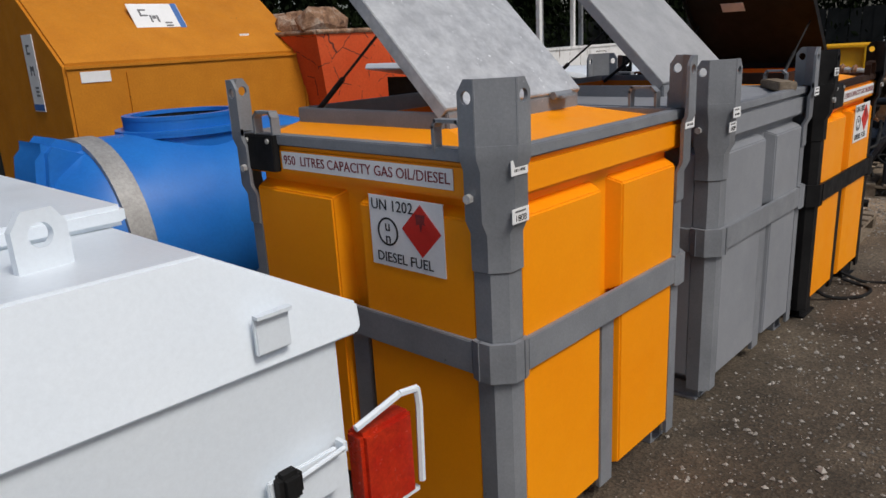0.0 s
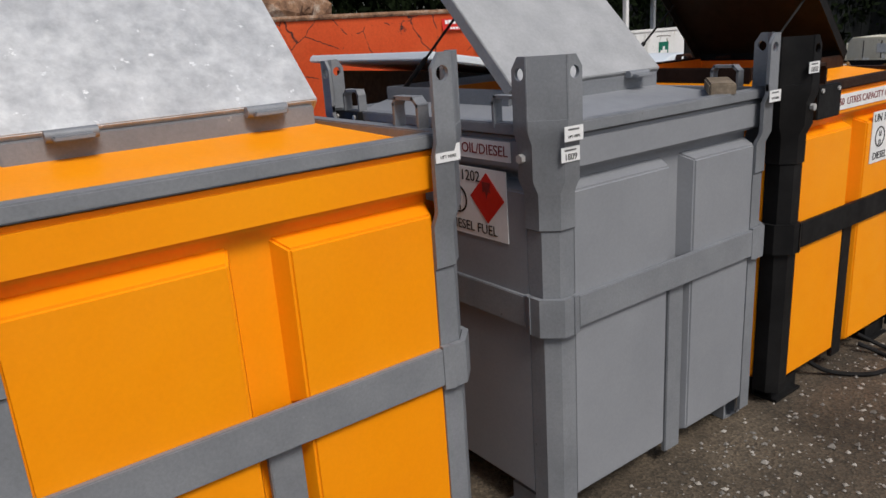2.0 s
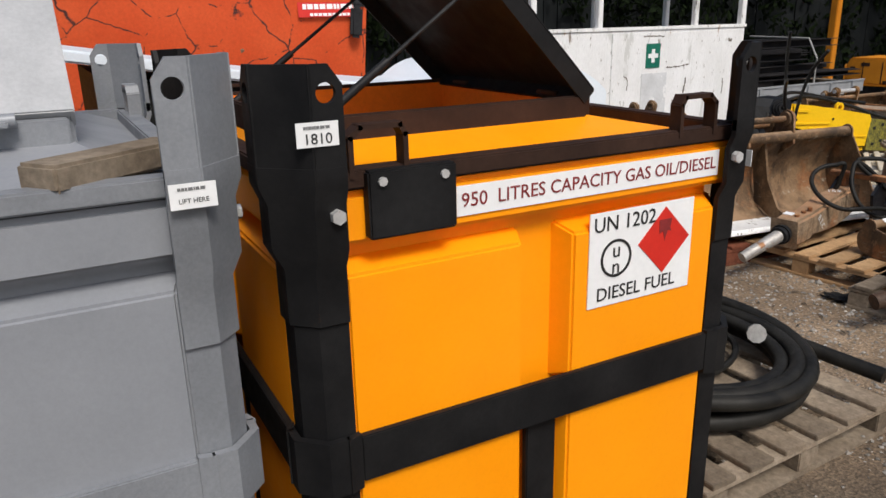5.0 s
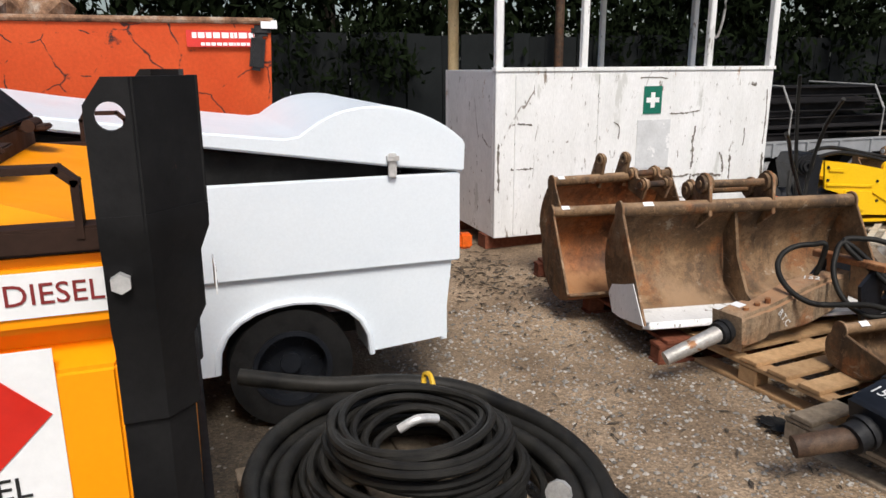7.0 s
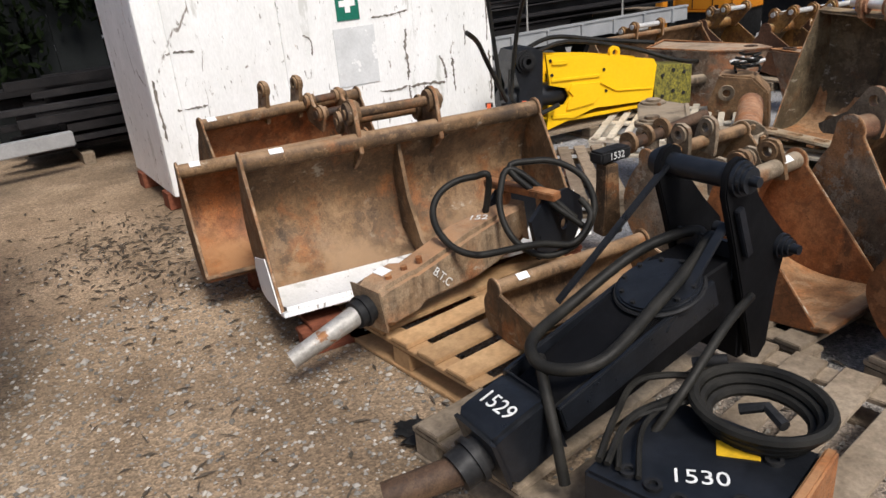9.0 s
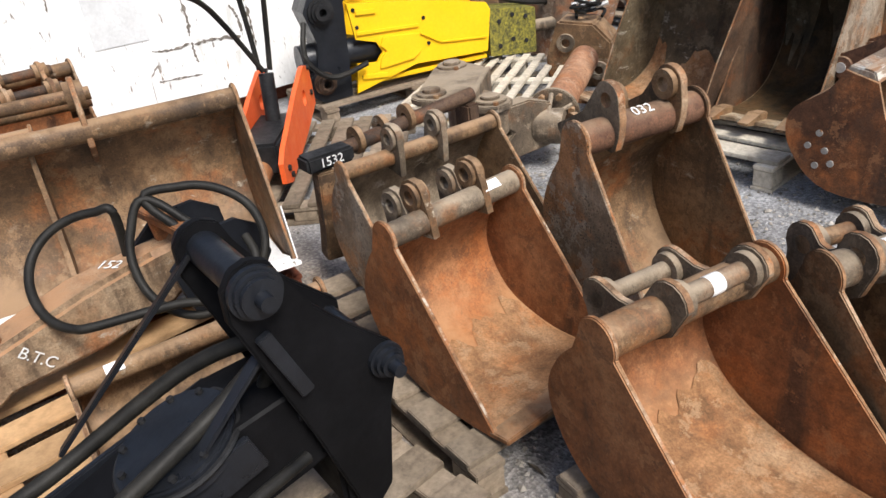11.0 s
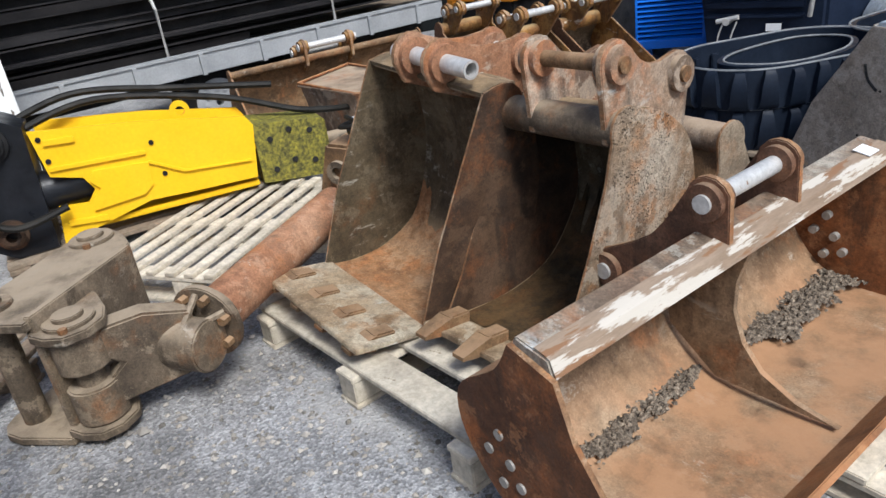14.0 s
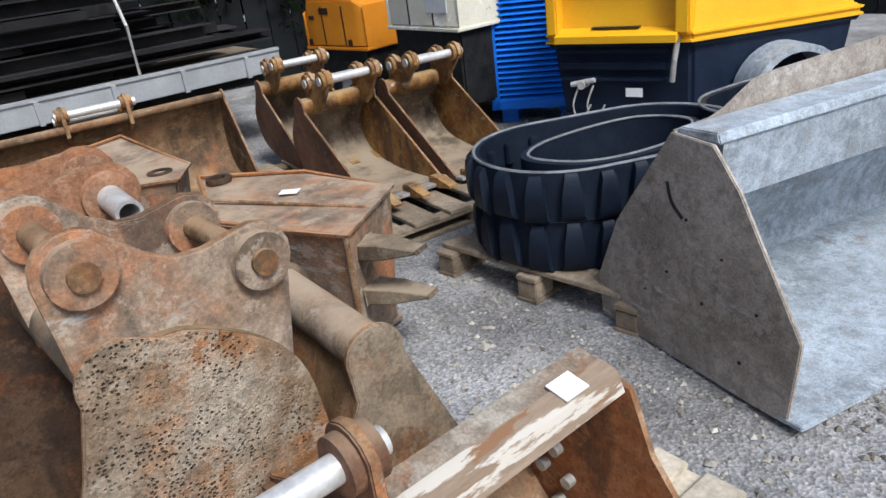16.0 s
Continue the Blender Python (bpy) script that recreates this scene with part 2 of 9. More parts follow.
M["print_maroon"] = material("print_maroon", [(0.22, 0.02, 0.02)], 0.5, bump=0.0)
M["print_blue"] = material("print_blue", [(0.06, 0.16, 0.42)], 0.5, bump=0.0)
M["print_green"] = material("print_green", [(0.0, 0.13, 0.085), (0.005, 0.16, 0.1)], 0.5, bump=0.0)
M["chalk"] = material("chalk", [(0.6, 0.6, 0.58), (0.8, 0.8, 0.78)], 0.8, scale=30, bump=0.0, sharp=0.1)
M["cream_flaked"] = material("cream_flaked", [(0.62, 0.58, 0.46), (0.74, 0.71, 0.6)], 0.55, scale=4, fine=60, bump=0.08, sharp=0.06, fleck=(0.34, 0.26, 0.14), fleck_at=0.6, fleck_scale=5, more=(((0.84, 0.83, 0.8), 0.6, 3.5),))
M["canopy_yellow"] = material("canopy_yellow", [(0.5, 0.175, 0.01), (0.6, 0.225, 0.014)], 0.6, scale=4, fine=70, bump=0.08, sharp=0.06, fleck=(0.1, 0.04, 0.014), fleck_at=0.7, fleck_scale=6, spec=0.25)
M["blue_plastic"] = material("blue_plastic", [(0.012, 0.14, 0.5), (0.02, 0.19, 0.6)], 0.38, scale=3, bump=0.03, sharp=0.04, fleck=(0.3, 0.42, 0.6), fleck_at=0.74, fleck_scale=5)
M["blue_paint"] = material("blue_paint", [(0.0, 0.13, 0.62), (0.01, 0.17, 0.75)], 0.45, scale=3, bump=0.03, sharp=0.04)
M["navy"] = material("navy", [(0.008, 0.014, 0.03), (0.018, 0.028, 0.055)], 0.5, scale=5, bump=0.06, sharp=0.1, fleck=(0.08, 0.09, 0.11), fleck_at=0.7, spec=0.17)
M["strap_grey"] = material("strap_grey", [(0.34, 0.33, 0.31), (0.46, 0.45, 0.43)], 0.5, 0.3, scale=9)
M["skip_orange"] = material("skip_orange", [(0.62, 0.075, 0.018), (0.72, 0.11, 0.03)], 0.65, scale=2.5, fine=50, bump=0.12, sharp=0.06, fleck=(0.13, 0.05, 0.035), fleck_at=0.68, fleck_scale=4, crack=(3.4, 0.018, 0.47, (0.07, 0.03, 0.025)), spec=0.22)
M["skip_rust"] = material("skip_rust", [(0.09, 0.05, 0.035), (0.3, 0.17, 0.1), (0.5, 0.42, 0.34)], 0.85, scale=9, bump=0.4, sharp=0.2, spec=0.22)
M["rust_orange"] = rust("rust_orange", [(0.09, 0.038, 0.018), (0.215, 0.084, 0.032), (0.33, 0.152, 0.067)], (0.33, 0.11, 0.032), (0.05, 0.029, 0.019), dust=(0.4, 0.21, 0.097), bloom_at=0.47, stain_at=0.54)
M["rust_brown"] = rust("rust_brown", [(0.062, 0.038, 0.022), (0.15, 0.087, 0.042), (0.24, 0.148, 0.078)], (0.255, 0.1, 0.034), (0.042, 0.028, 0.018), dust=(0.31, 0.2, 0.115), scrape=(0.34, 0.29, 0.22))
M["rust_deep"] = rust("rust_deep", [(0.066, 0.034, 0.022), (0.138, 0.066, 0.037), (0.19, 0.1, 0.06)], (0.21, 0.082, 0.032), (0.045, 0.028, 0.02), dust=(0.24, 0.165, 0.105), stain_at=0.56)
M["rust_grey"] = rust("rust_grey", [(0.07, 0.052, 0.036), (0.155, 0.118, 0.08), (0.26, 0.205, 0.145)], (0.2, 0.09, 0.036), (0.045, 0.034, 0.024), bloom_at=0.52, dust=(0.32, 0.255, 0.18), scrape=(0.4, 0.36, 0.3))
# muddy rust, toned down to hold the shade inside the toothed buckets
M["rust_mud_shaded"] = rust("rust_mud_shaded", [(0.046, 0.034, 0.02), (0.105, 0.078, 0.045), (0.19, 0.15, 0.098)], (0.15, 0.066, 0.025), (0.036, 0.027, 0.016), bloom_at=0.52, dust=(0.33, 0.23, 0.13), scrape=(0.38, 0.35, 0.29), bump=0.6)
M["rust_pitted"] = rust("rust_pitted", [(0.11, 0.075, 0.046), (0.26, 0.185, 0.12), (0.42, 0.355, 0.275)], (0.38, 0.16, 0.052), (0.08, 0.05, 0.03), bump=0.8, pits=1.0, bloom_at=0.45, stain_at=0.53)
M["rust_tan"] = rust("rust_tan", [(0.12, 0.078, 0.045), (0.235, 0.152, 0.088), (0.35, 0.26, 0.17)], (0.33, 0.14, 0.058), (0.07, 0.046, 0.03), bloom_at=0.52, dust=(0.38, 0.21, 0.11), scrape=(0.42, 0.38, 0.31))
M["rust_yellow"] = rust("rust_yellow", [(0.1, 0.045, 0.018), (0.22, 0.1, 0.03), (0.35, 0.2, 0.065)], (0.4, 0.2, 0.045), (0.05, 0.03, 0.02), scale=3.5, dust=(0.34, 0.24, 0.12), scrape=(0.55, 0.47, 0.36))
# dark rust; on the toothed buckets' plates its darkness stands for interior shade
M["rust_dark_and_shade"] = rust("rust_dark_and_shade", [(0.03, 0.02, 0.014), (0.07, 0.04, 0.024), (0.115, 0.07, 0.042)], (0.16, 0.062, 0.024), (0.022, 0.016, 0.012), scale=3.0)
M["rust_edge"] = rust("rust_edge", [(0.15, 0.075, 0.036), (0.27, 0.15, 0.075), (0.4, 0.29, 0.19)], (0.34, 0.13, 0.045), (0.1, 0.055, 0.03), scale=6.0, scrape=(0.5, 0.44, 0.36))
M["ram_red"] = rust("ram_red", [(0.22, 0.1, 0.054), (0.33, 0.165, 0.09), (0.42, 0.25, 0.155)], (0.36, 0.15, 0.062), (0.13, 0.078, 0.05), stain_at=0.57, bump=0.25, scrape=(0.45, 0.38, 0.3))
M["primer"] = rust("primer", [(0.14, 0.1, 0.07), (0.27, 0.188, 0.128), (0.42, 0.345, 0.27)], (0.4, 0.172, 0.08), (0.075, 0.058, 0.046), bloom_at=0.46, scrape=(0.44, 0.42, 0.38), dust=(0.39, 0.3, 0.21))
M["mud_tan"] = rust("mud_tan", [(0.18, 0.123, 0.07), (0.323, 0.241, 0.151), (0.437, 0.385, 0.29)], (0.304, 0.161, 0.07), (0.133, 0.08, 0.041), scrape=(0.551, 0.567, 0.522), bump=0.5)
M["worn_bar"] = rust("worn_bar", [(0.142, 0.096, 0.065), (0.237, 0.182, 0.133), (0.342, 0.321, 0.273)], (0.247, 0.118, 0.058), (0.085, 0.062, 0.044), scale=3.0, scrape=(0.627, 0.674, 0.673))
# tan bar whose pale streaks are a highlight put into the colour
M["bar_sheen"] = material("bar_sheen", [(0.2, 0.135, 0.09), (0.32, 0.25, 0.185)], 0.6, scale=5, bump=0.2, sharp=0.1, fleck=(0.5, 0.46, 0.4), fleck_at=0.525, fleck_scale=11, stretch=(1.8, 0.3, 1.8), more=(((0.22, 0.12, 0.065), 0.585, 14.0),), spec=0.22)
M["wrap_tan"] = material("wrap_tan", [(0.5, 0.36, 0.17), (0.66, 0.49, 0.26)], 0.6, scale=6, bump=0.1, sharp=0.1, fleck=(0.2, 0.13, 0.06), fleck_at=0.66, fleck_scale=12)
# brown mud, darkened by the shade at the bottom of the bucket
M["shaded_mud"] = rust("shaded_mud", [(0.025, 0.018, 0.008), (0.05, 0.03, 0.012), (0.085, 0.048, 0.018)], (0.1, 0.046, 0.015), (0.016, 0.013, 0.007), rough=0.8, scale=4.0, bump=0.25)
M["silt"] = rust("silt", [(0.22, 0.11, 0.05), (0.31, 0.165, 0.078), (0.38, 0.245, 0.14)], (0.34, 0.145, 0.056), (0.17, 0.09, 0.043), rough=0.9, scale=4.0, bump=0.5)
M["grit"] = rust("grit", [(0.15, 0.125, 0.09), (0.25, 0.21, 0.15), (0.36, 0.31, 0.235)], (0.24, 0.15, 0.075), (0.1, 0.08, 0.052), rough=0.92, scale=6.0, bump=0.9)
M["shovel_grey"] = rust("shovel_grey", [(0.24, 0.205, 0.172), (0.33, 0.288, 0.246), (0.41, 0.365, 0.32)], (0.32, 0.19, 0.11), (0.18, 0.148, 0.118), bloom_at=0.6, stain_at=0.58, rough=0.6, bump=0.14, metal=0.1, scrape=(0.48, 0.46, 0.43))
M["worn_steel"] = material("worn_steel", [(0.3, 0.28, 0.25), (0.5, 0.48, 0.45)], 0.5, 0.4, scale=8, bump=0.2, sharp=0.15, fleck=(0.25, 0.11, 0.04), fleck_at=0.6)
M["old_notice"] = material("old_notice", [(0.55, 0.56, 0.56), (0.68, 0.69, 0.69)], 0.6, scale=6, bump=0.05, sharp=0.05, fleck=(0.8, 0.8, 0.79), fleck_at=0.58, fleck_scale=8)
# worn grey steel; the blue in its tones is sky reflection put into the colour
M["shovel_inner"] = rust("shovel_inner", [(0.25, 0.275, 0.3), (0.36, 0.41, 0.46), (0.46, 0.52, 0.59)], (0.29, 0.23, 0.17), (0.2, 0.19, 0.18), bloom_at=0.59, stain_at=0.59, rough=0.45, bump=0.12, scrape=(0.56, 0.6, 0.64), metal=0.15)
M["breaker_yellow"] = material("breaker_yellow", [(0.8, 0.47, 0.006), (0.88, 0.54, 0.012)], 0.45, scale=3, bump=0.05, sharp=0.04, fleck=(0.22, 0.14, 0.03), fleck_at=0.72, more=(((0.12, 0.08, 0.03), 0.72, 30.0),), spec=0.25)
M["hood_yellow"] = material("hood_yellow", [(0.72, 0.36, 0.008), (0.82, 0.44, 0.015)], 0.5, scale=3, bump=0.05, sharp=0.03, fleck=(0.3, 0.2, 0.08), fleck_at=0.7, spec=0.25)
M["breaker_mesh"] = material("breaker_mesh", [(0.06, 0.06, 0.02), (0.3, 0.26, 0.03)], 0.7, scale=30, bump=0.4, sharp=0.3)
M["breaker_red"] = material("breaker_red", [(0.7, 0.09, 0.02), (0.8, 0.14, 0.03)], 0.5, scale=4, bump=0.05, sharp=0.04, fleck=(0.2, 0.1, 0.06), fleck_at=0.7)
M["track_edge"] = material("track_edge", [(0.1, 0.11, 0.12), (0.24, 0.25, 0.26)], 0.7, scale=12, bump=0.1, sharp=0.1)
M["rubber"] = material("rubber", [(0.005, 0.005, 0.005), (0.018, 0.0175, 0.017)], 0.65, scale=10, bump=0.12, sharp=0.15, spec=0.17)
M["hose"] = material("hose", [(0.007, 0.0068, 0.0065), (0.028, 0.026, 0.022)], 0.5, scale=9, fine=200, bump=0.15, sharp=0.15, fleck=(0.12, 0.115, 0.1), fleck_at=0.7, fleck_scale=14, spec=0.17)
M["track_rubber"] = material("track_rubber", [(0.006, 0.01, 0.02), (0.014, 0.021, 0.036)], 0.55, scale=8, bump=0.1, sharp=0.12, fleck=(0.1, 0.1, 0.1), fleck_at=0.72, spec=0.17)
M["black_paint"] = material("black_paint", [(0.006, 0.007, 0.009), (0.015, 0.017, 0.022)], 0.36, scale=7, bump=0.1, sharp=0.14, fleck=(0.1, 0.09, 0.08), fleck_at=0.71, fleck_scale=11, spec=0.36)
# duller, darker copy of black_paint: colour holds the shade on the breaker's plates
M["black_matt_shaded"] = material("black_matt_shaded", [(0.003, 0.003, 0.0035), (0.007, 0.007, 0.008)], 0.6, scale=7, bump=0.08, sharp=0.14, fleck=(0.06, 0.05, 0.045), fleck_at=0.72, fleck_scale=13, spec=0.1)
M["wood_new"] = material("wood_new", [(0.36, 0.21, 0.1), (0.52, 0.34, 0.18)], 0.75, scale=3, fine=35, bump=0.15, sharp=0.12, stretch=(1, 1, 1), vary=0.15, spec=0.22)
M["wood_old"] = material("wood_old", [(0.16, 0.12, 0.082), (0.3, 0.242, 0.178)], 0.85, scale=4, fine=40, bump=0.25, sharp=0.18, vary=0.25, spec=0.22)
M["wood_pale"] = material("wood_pale", [(0.44, 0.38, 0.29), (0.68, 0.62, 0.51)], 0.8, scale=4, fine=40, bump=0.2, sharp=0.16, vary=0.18, spec=0.22, fleck=(0.22, 0.18, 0.13), fleck_at=0.66, fleck_scale=9)
M["wood_red"] = material("wood_red", [(0.12, 0.035, 0.02), (0.25, 0.09, 0.05)], 0.85, scale=5, fine=40, bump=0.25, sharp=0.15, vary=0.2, spec=0.22)
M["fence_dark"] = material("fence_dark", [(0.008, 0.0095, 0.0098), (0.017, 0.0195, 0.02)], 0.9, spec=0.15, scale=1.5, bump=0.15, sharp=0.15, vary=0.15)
M["steel_stock"] = material("steel_stock", [(0.01, 0.01, 0.012), (0.035, 0.032, 0.032)], 0.6, 0.1, scale=3, bump=0.1, sharp=0.15, vary=0.5, spec=0.17)
M["trailer_grey"] = material("trailer_grey", [(0.32, 0.33, 0.34), (0.44, 0.45, 0.46)], 0.5, 0.3, scale=4, bump=0.06, sharp=0.06, fleck=(0.12, 0.09, 0.07), fleck_at=0.72)
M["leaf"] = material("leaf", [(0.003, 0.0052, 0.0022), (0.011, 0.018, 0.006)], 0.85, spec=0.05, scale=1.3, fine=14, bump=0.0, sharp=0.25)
M["bark"] = material("bark", [(0.04, 0.03, 0.02), (0.09, 0.07, 0.05)], 0.9, scale=8, bump=0.5, sharp=0.2)
M["lens_red"] = material("lens_red", [(0.42, 0.012, 0.006), (0.55, 0.035, 0.008)], 0.2, scale=9, fine=90, bump=0.25, sharp=0.15)
M["lens_orange"] = material("lens_orange", [(0.75, 0.12, 0.01)], 0.25, bump=0.05)
M["dirt_gravel"] = material("dirt_gravel", [(0.06, 0.046, 0.034), (0.16, 0.125, 0.092), (0.3, 0.25, 0.19)], 0.95, scale=90, bump=0.6, sharp=0.35, spread=0.3)
M["stone"] = material("stone", [(0.16, 0.14, 0.115), (0.32, 0.3, 0.27)], 0.9, scale=7, fine=40, bump=0.2, sharp=0.1, island=0.5)
M["tag_yellow"] = material("tag_yellow", [(0.7, 0.42, 0.02)], 0.5, bump=0.0)


# ---- ways to make meshes ----
def box(bm, sx, sy, sz, x=0.0, y=0.0, z=0.0, m=None, bevel=0.0):
    r = bmesh.ops.create_cube(bm, size=1.0, matrix=(m or Matrix()) @ Matrix.Translation((x, y, z)) @ Matrix.Diagonal((sx, sy, sz, 1)))
    if bevel:
        es = list({e for v in r["verts"] for e in v.link_edges})
        bmesh.ops.bevel(bm, geom=es, offset=bevel, segments=2, affect="EDGES")
    return bm


def rod(bm, a, b, r, seg=16, r2=None, caps=True):
    a, b = Vector(a), Vector(b)
    d = b - a
    q = d.to_track_quat("Z", "Y").to_matrix().to_4x4()
    bmesh.ops.create_cone(bm, cap_ends=caps, segments=seg, radius1=r, radius2=r if r2 is None else r2, depth=d.length, matrix=Matrix.Translation((a + b) / 2) @ q)
    return bm


def pipe(bm, pts, r, seg=8, closed=False):
    """A round hose along the points."""
    pts = [Vector(p) for p in pts]
    n = len(pts)
    rings, up = [], Vector((0, 0, 1))
    for i, p in enumerate(pts):
        a = pts[(i - 1) % n] if closed or i else pts[0]
        b = pts[(i + 1) % n] if closed or i < n - 1 else pts[-1]
        d = (b - a).normalized()
        s = d.cross(up)
        s = s.normalized() if s.length > 0.02 else Vector((1, 0, 0))
        w = s.cross(d)
        rings.append([bm.verts.new(p + r * (math.cos(k * math.tau / seg) * s + math.sin(k * math.tau / seg) * w)) for k in range(seg)])
    for i in range(n if closed else n - 1):
        A, B = rings[i], rings[(i + 1) % n]
        for k in range(seg):
            bm.faces.new((A[k], A[(k + 1) % seg], B[(k + 1) % seg], B[k]))
    if not closed:
        bm.faces.new(rings[0])
        bm.faces.new(rings[-1][::-1])
    return bm


def curve_pts(pts, n=8, closed=False):
    """A smooth line through the points."""
    pts = [Vector(p) for p in pts]
    out, k = [], len(pts)
    for i in range(k if closed else k - 1):
        g = lambda j: pts[j % k] if closed else pts[min(max(j, 0), k - 1)]
        a, b, c, d = g(i - 1), g(i), g(i + 1), g(i + 2)
        for s in range(n):
            t = s / n
            out.append(0.5 * ((2 * b) + (c - a) * t + (2 * a - 5 * b + 4 * c - d) * t * t + (3 * b - a - 3 * c + d) * t ** 3))
    if not closed:
        out.append(pts[-1])
    return out


def prism(bm, poly, thick, m=None):
    """A flat plate: poly in the plane x, z, thick along y, centred."""
    m = m or Matrix()
    A = [bm.verts.new(m @ Vector((x, -thick / 2, z))) for x, z in poly]
    B = [bm.verts.new(m @ Vector((x, thick / 2, z))) for x, z in poly]
    bm.faces.new(A)
    bm.faces.new(B[::-1])
    for i in range(len(poly)):
        j = (i + 1) % len(poly)
        bm.faces.new((A[j], A[i], B[i], B[j]))
    return bm


def holed(bm, poly, holec, r, thick, m=None, n=24):
    """A plate as prism() makes it, with one round hole."""
    m = m or Matrix()
    cx, cz = holec
    angs = sorted({round(math.atan2(z - cz, x - cx) % math.tau, 4) for x, z in poly} | {round(k * math.tau / n, 4) for k in range(n)})
    outer = []
    for a in angs:
        dx, dz = math.cos(a), math.sin(a)
        best = None
        for i in range(len(poly)):
            (x1, z1), (x2, z2) = poly[i], poly[(i + 1) % len(poly)]
            ex, ez = x2 - x1, z2 - z1
            det = dx * -ez + ex * dz
            if abs(det) < 1e-9:
                continue
            wx, wz = x1 - cx, z1 - cz
            t = (wx * -ez + ex * wz) / det
            u = (dx * wz - dz * wx) / det
            if t > 0 and -1e-4 <= u <= 1.0001 and (best is None or t < best):
                best = t
        outer.append((cx + dx * (best or r * 1.3), cz + dz * (best or r * 1.3)))
    inner = [(cx + r * math.cos(a), cz + r * math.sin(a)) for a in angs]
    V = [[bm.verts.new(m @ Vector((x, s * thick / 2, z))) for x, z in P] for P in (outer, inner) for s in (-1, 1)]
    k = len(angs)
    of, ob, nf, nb = V
    for i in range(k):
        j = (i + 1) % k
        bm.faces.new((of[i], of[j], nf[j], nf[i]))
        bm.faces.new((ob[j], ob[i], nb[i], nb[j]))
        bm.faces.new((of[j], of[i], ob[i], ob[j]))
        bm.faces.new((nf[i], nf[j], nb[j], nb[i]))
    return bm


def ring(bm, c, axis, R, r, thick, seg=24):
    """A flat washer or boss with a bore."""
    q = Vector(axis).to_track_quat("Y", "Z").to_matrix().to_4x4()
    poly = [(R * math.cos(k * math.tau / seg), R * math.sin(k * math.tau / seg)) for k in range(seg)]
    return holed(bm, poly, (0, 0), r, thick, Matrix.Translation(c) @ q, seg)


def along(a, b, roll=0.0):
    """A frame at a whose x axis points to b and whose z axis is as upright as may be."""
    a, b = Vector(a), Vector(b)
    x = (b - a).normalized()
    y = Vector((0, 0, 1)).cross(x).normalized()
    z = x.cross(y)
    return Matrix.Translation(a) @ Matrix((x, y, z)).transposed().to_4x4() @ Matrix.Rotation(radians(roll), 4, "X")


def taper(bm, m, secs):
    """A body through rectangular sections (x, half width, z low, z high)."""
    R = [[bm.verts.new(m @ Vector(v)) for v in ((x, -w, a), (x, w, a), (x, w, c), (x, -w, c))] for x, w, a, c in secs]
    for p, q in zip(R, R[1:]):
        for i in range(4):
            bm.faces.new((p[i], p[(i + 1) % 4], q[(i + 1) % 4], q[i]))
    bm.faces.new(R[0])
    bm.faces.new(R[-1][::-1])
    return bm


def mesh_of(name, bm, mat, smooth=40, rim=None):
    bmesh.ops.recalc_face_normals(bm, faces=bm.faces[:])
    me = bpy.data.meshes.new(name)
    bm.to_mesh(me)
    bm.free()
    me.materials.append(M[mat] if isinstance(mat, str) else mat)
    if rim:
        me.materials.append(M[rim])
    if smooth:
        me.shade_smooth()
        me.set_sharp_from_angle(angle=radians(smooth))
    return me


def part(name, bm, mat, parent, label="", m=None, smooth=40, soft=0.0, rim=None):
    """One mesh under a thing or a part; rim: the worn metal of a plate's cut edges, where the plate lies square to y."""
    if rim:
        bm.normal_update()
        for f in bm.faces:
            f.material_index = int(abs(f.normal.y) < 0.5)
    if soft:
        bmesh.ops.remove_doubles(bm, verts=bm.verts[:], dist=0.0004)
        es = [e for e in bm.edges if len(e.link_faces) == 2 and e.calc_face_angle(0) > 0.6]
        bmesh.ops.bevel(bm, geom=es, offset=soft, segments=2, affect="EDGES", clamp_overlap=True)
    ob = new(name, mesh_of(name, bm, mat, smooth, rim))
    ob.parent = parent
    if m is not None:
        ob.matrix_basis = m
    return tagged(ob, label=label) if label else ob


def thing(name, label, category, m=None, group="", kind=""):
    ob = new(name)
    ob.empty_display_size = 0.2
    if m is not None:
        ob.matrix_basis = m
    return tagged(ob, label, category, group, kind)


def single(name, bm, mat, label, category, m=None, group="", kind="", smooth=40):
    """A thing or a piece of the setting that is one mesh."""
    ob = new(name, mesh_of(name, bm, mat, smooth))
    if m is not None:
        ob.matrix_basis = m
    return tagged(ob, label, category, group, kind)


def words(name, text, size, mat, parent, m, label=""):
    """Lettering as a thin mesh; m's x axis runs along the line and its z axis faces the reader."""
    c = bpy.data.curves.new(name, "FONT")
    c.body, c.size, c.extrude, c.align_x, c.align_y = text, size, 0.0006, "CENTER", "CENTER"
    c.resolution_u = 3
    tmp = bpy.data.objects.new(name, c)
    scene.collection.objects.link(tmp)
    me = bpy.data.meshes.new_from_object(tmp.evaluated_get(bpy.context.evaluated_depsgraph_get()))
    bpy.data.objects.remove(tmp)
    me.materials.clear()
    me.materials.append(M[mat])
    ob = new(name, me)
    ob.parent, ob.matrix_basis = parent, m
    return tagged(ob, label=label) if label else ob


def bars(bm, rows, w, h, gap, seed, m):
    """Unreadable print: short bars in rows, in the plane x, z of m."""
    rnd = random.Random(seed)
    for i in range(rows):
        x = -w / 2
        while x < w / 2 - 0.01:
            l = min(rnd.uniform(0.4, 1.3) * h, w / 2 - x)
            box(bm, l * 0.8, 0.001, h * 0.62, x + l / 2, 0, ((rows - 1) / 2 - i) * gap, m)
            x += l
    return bm


B = bmesh.new
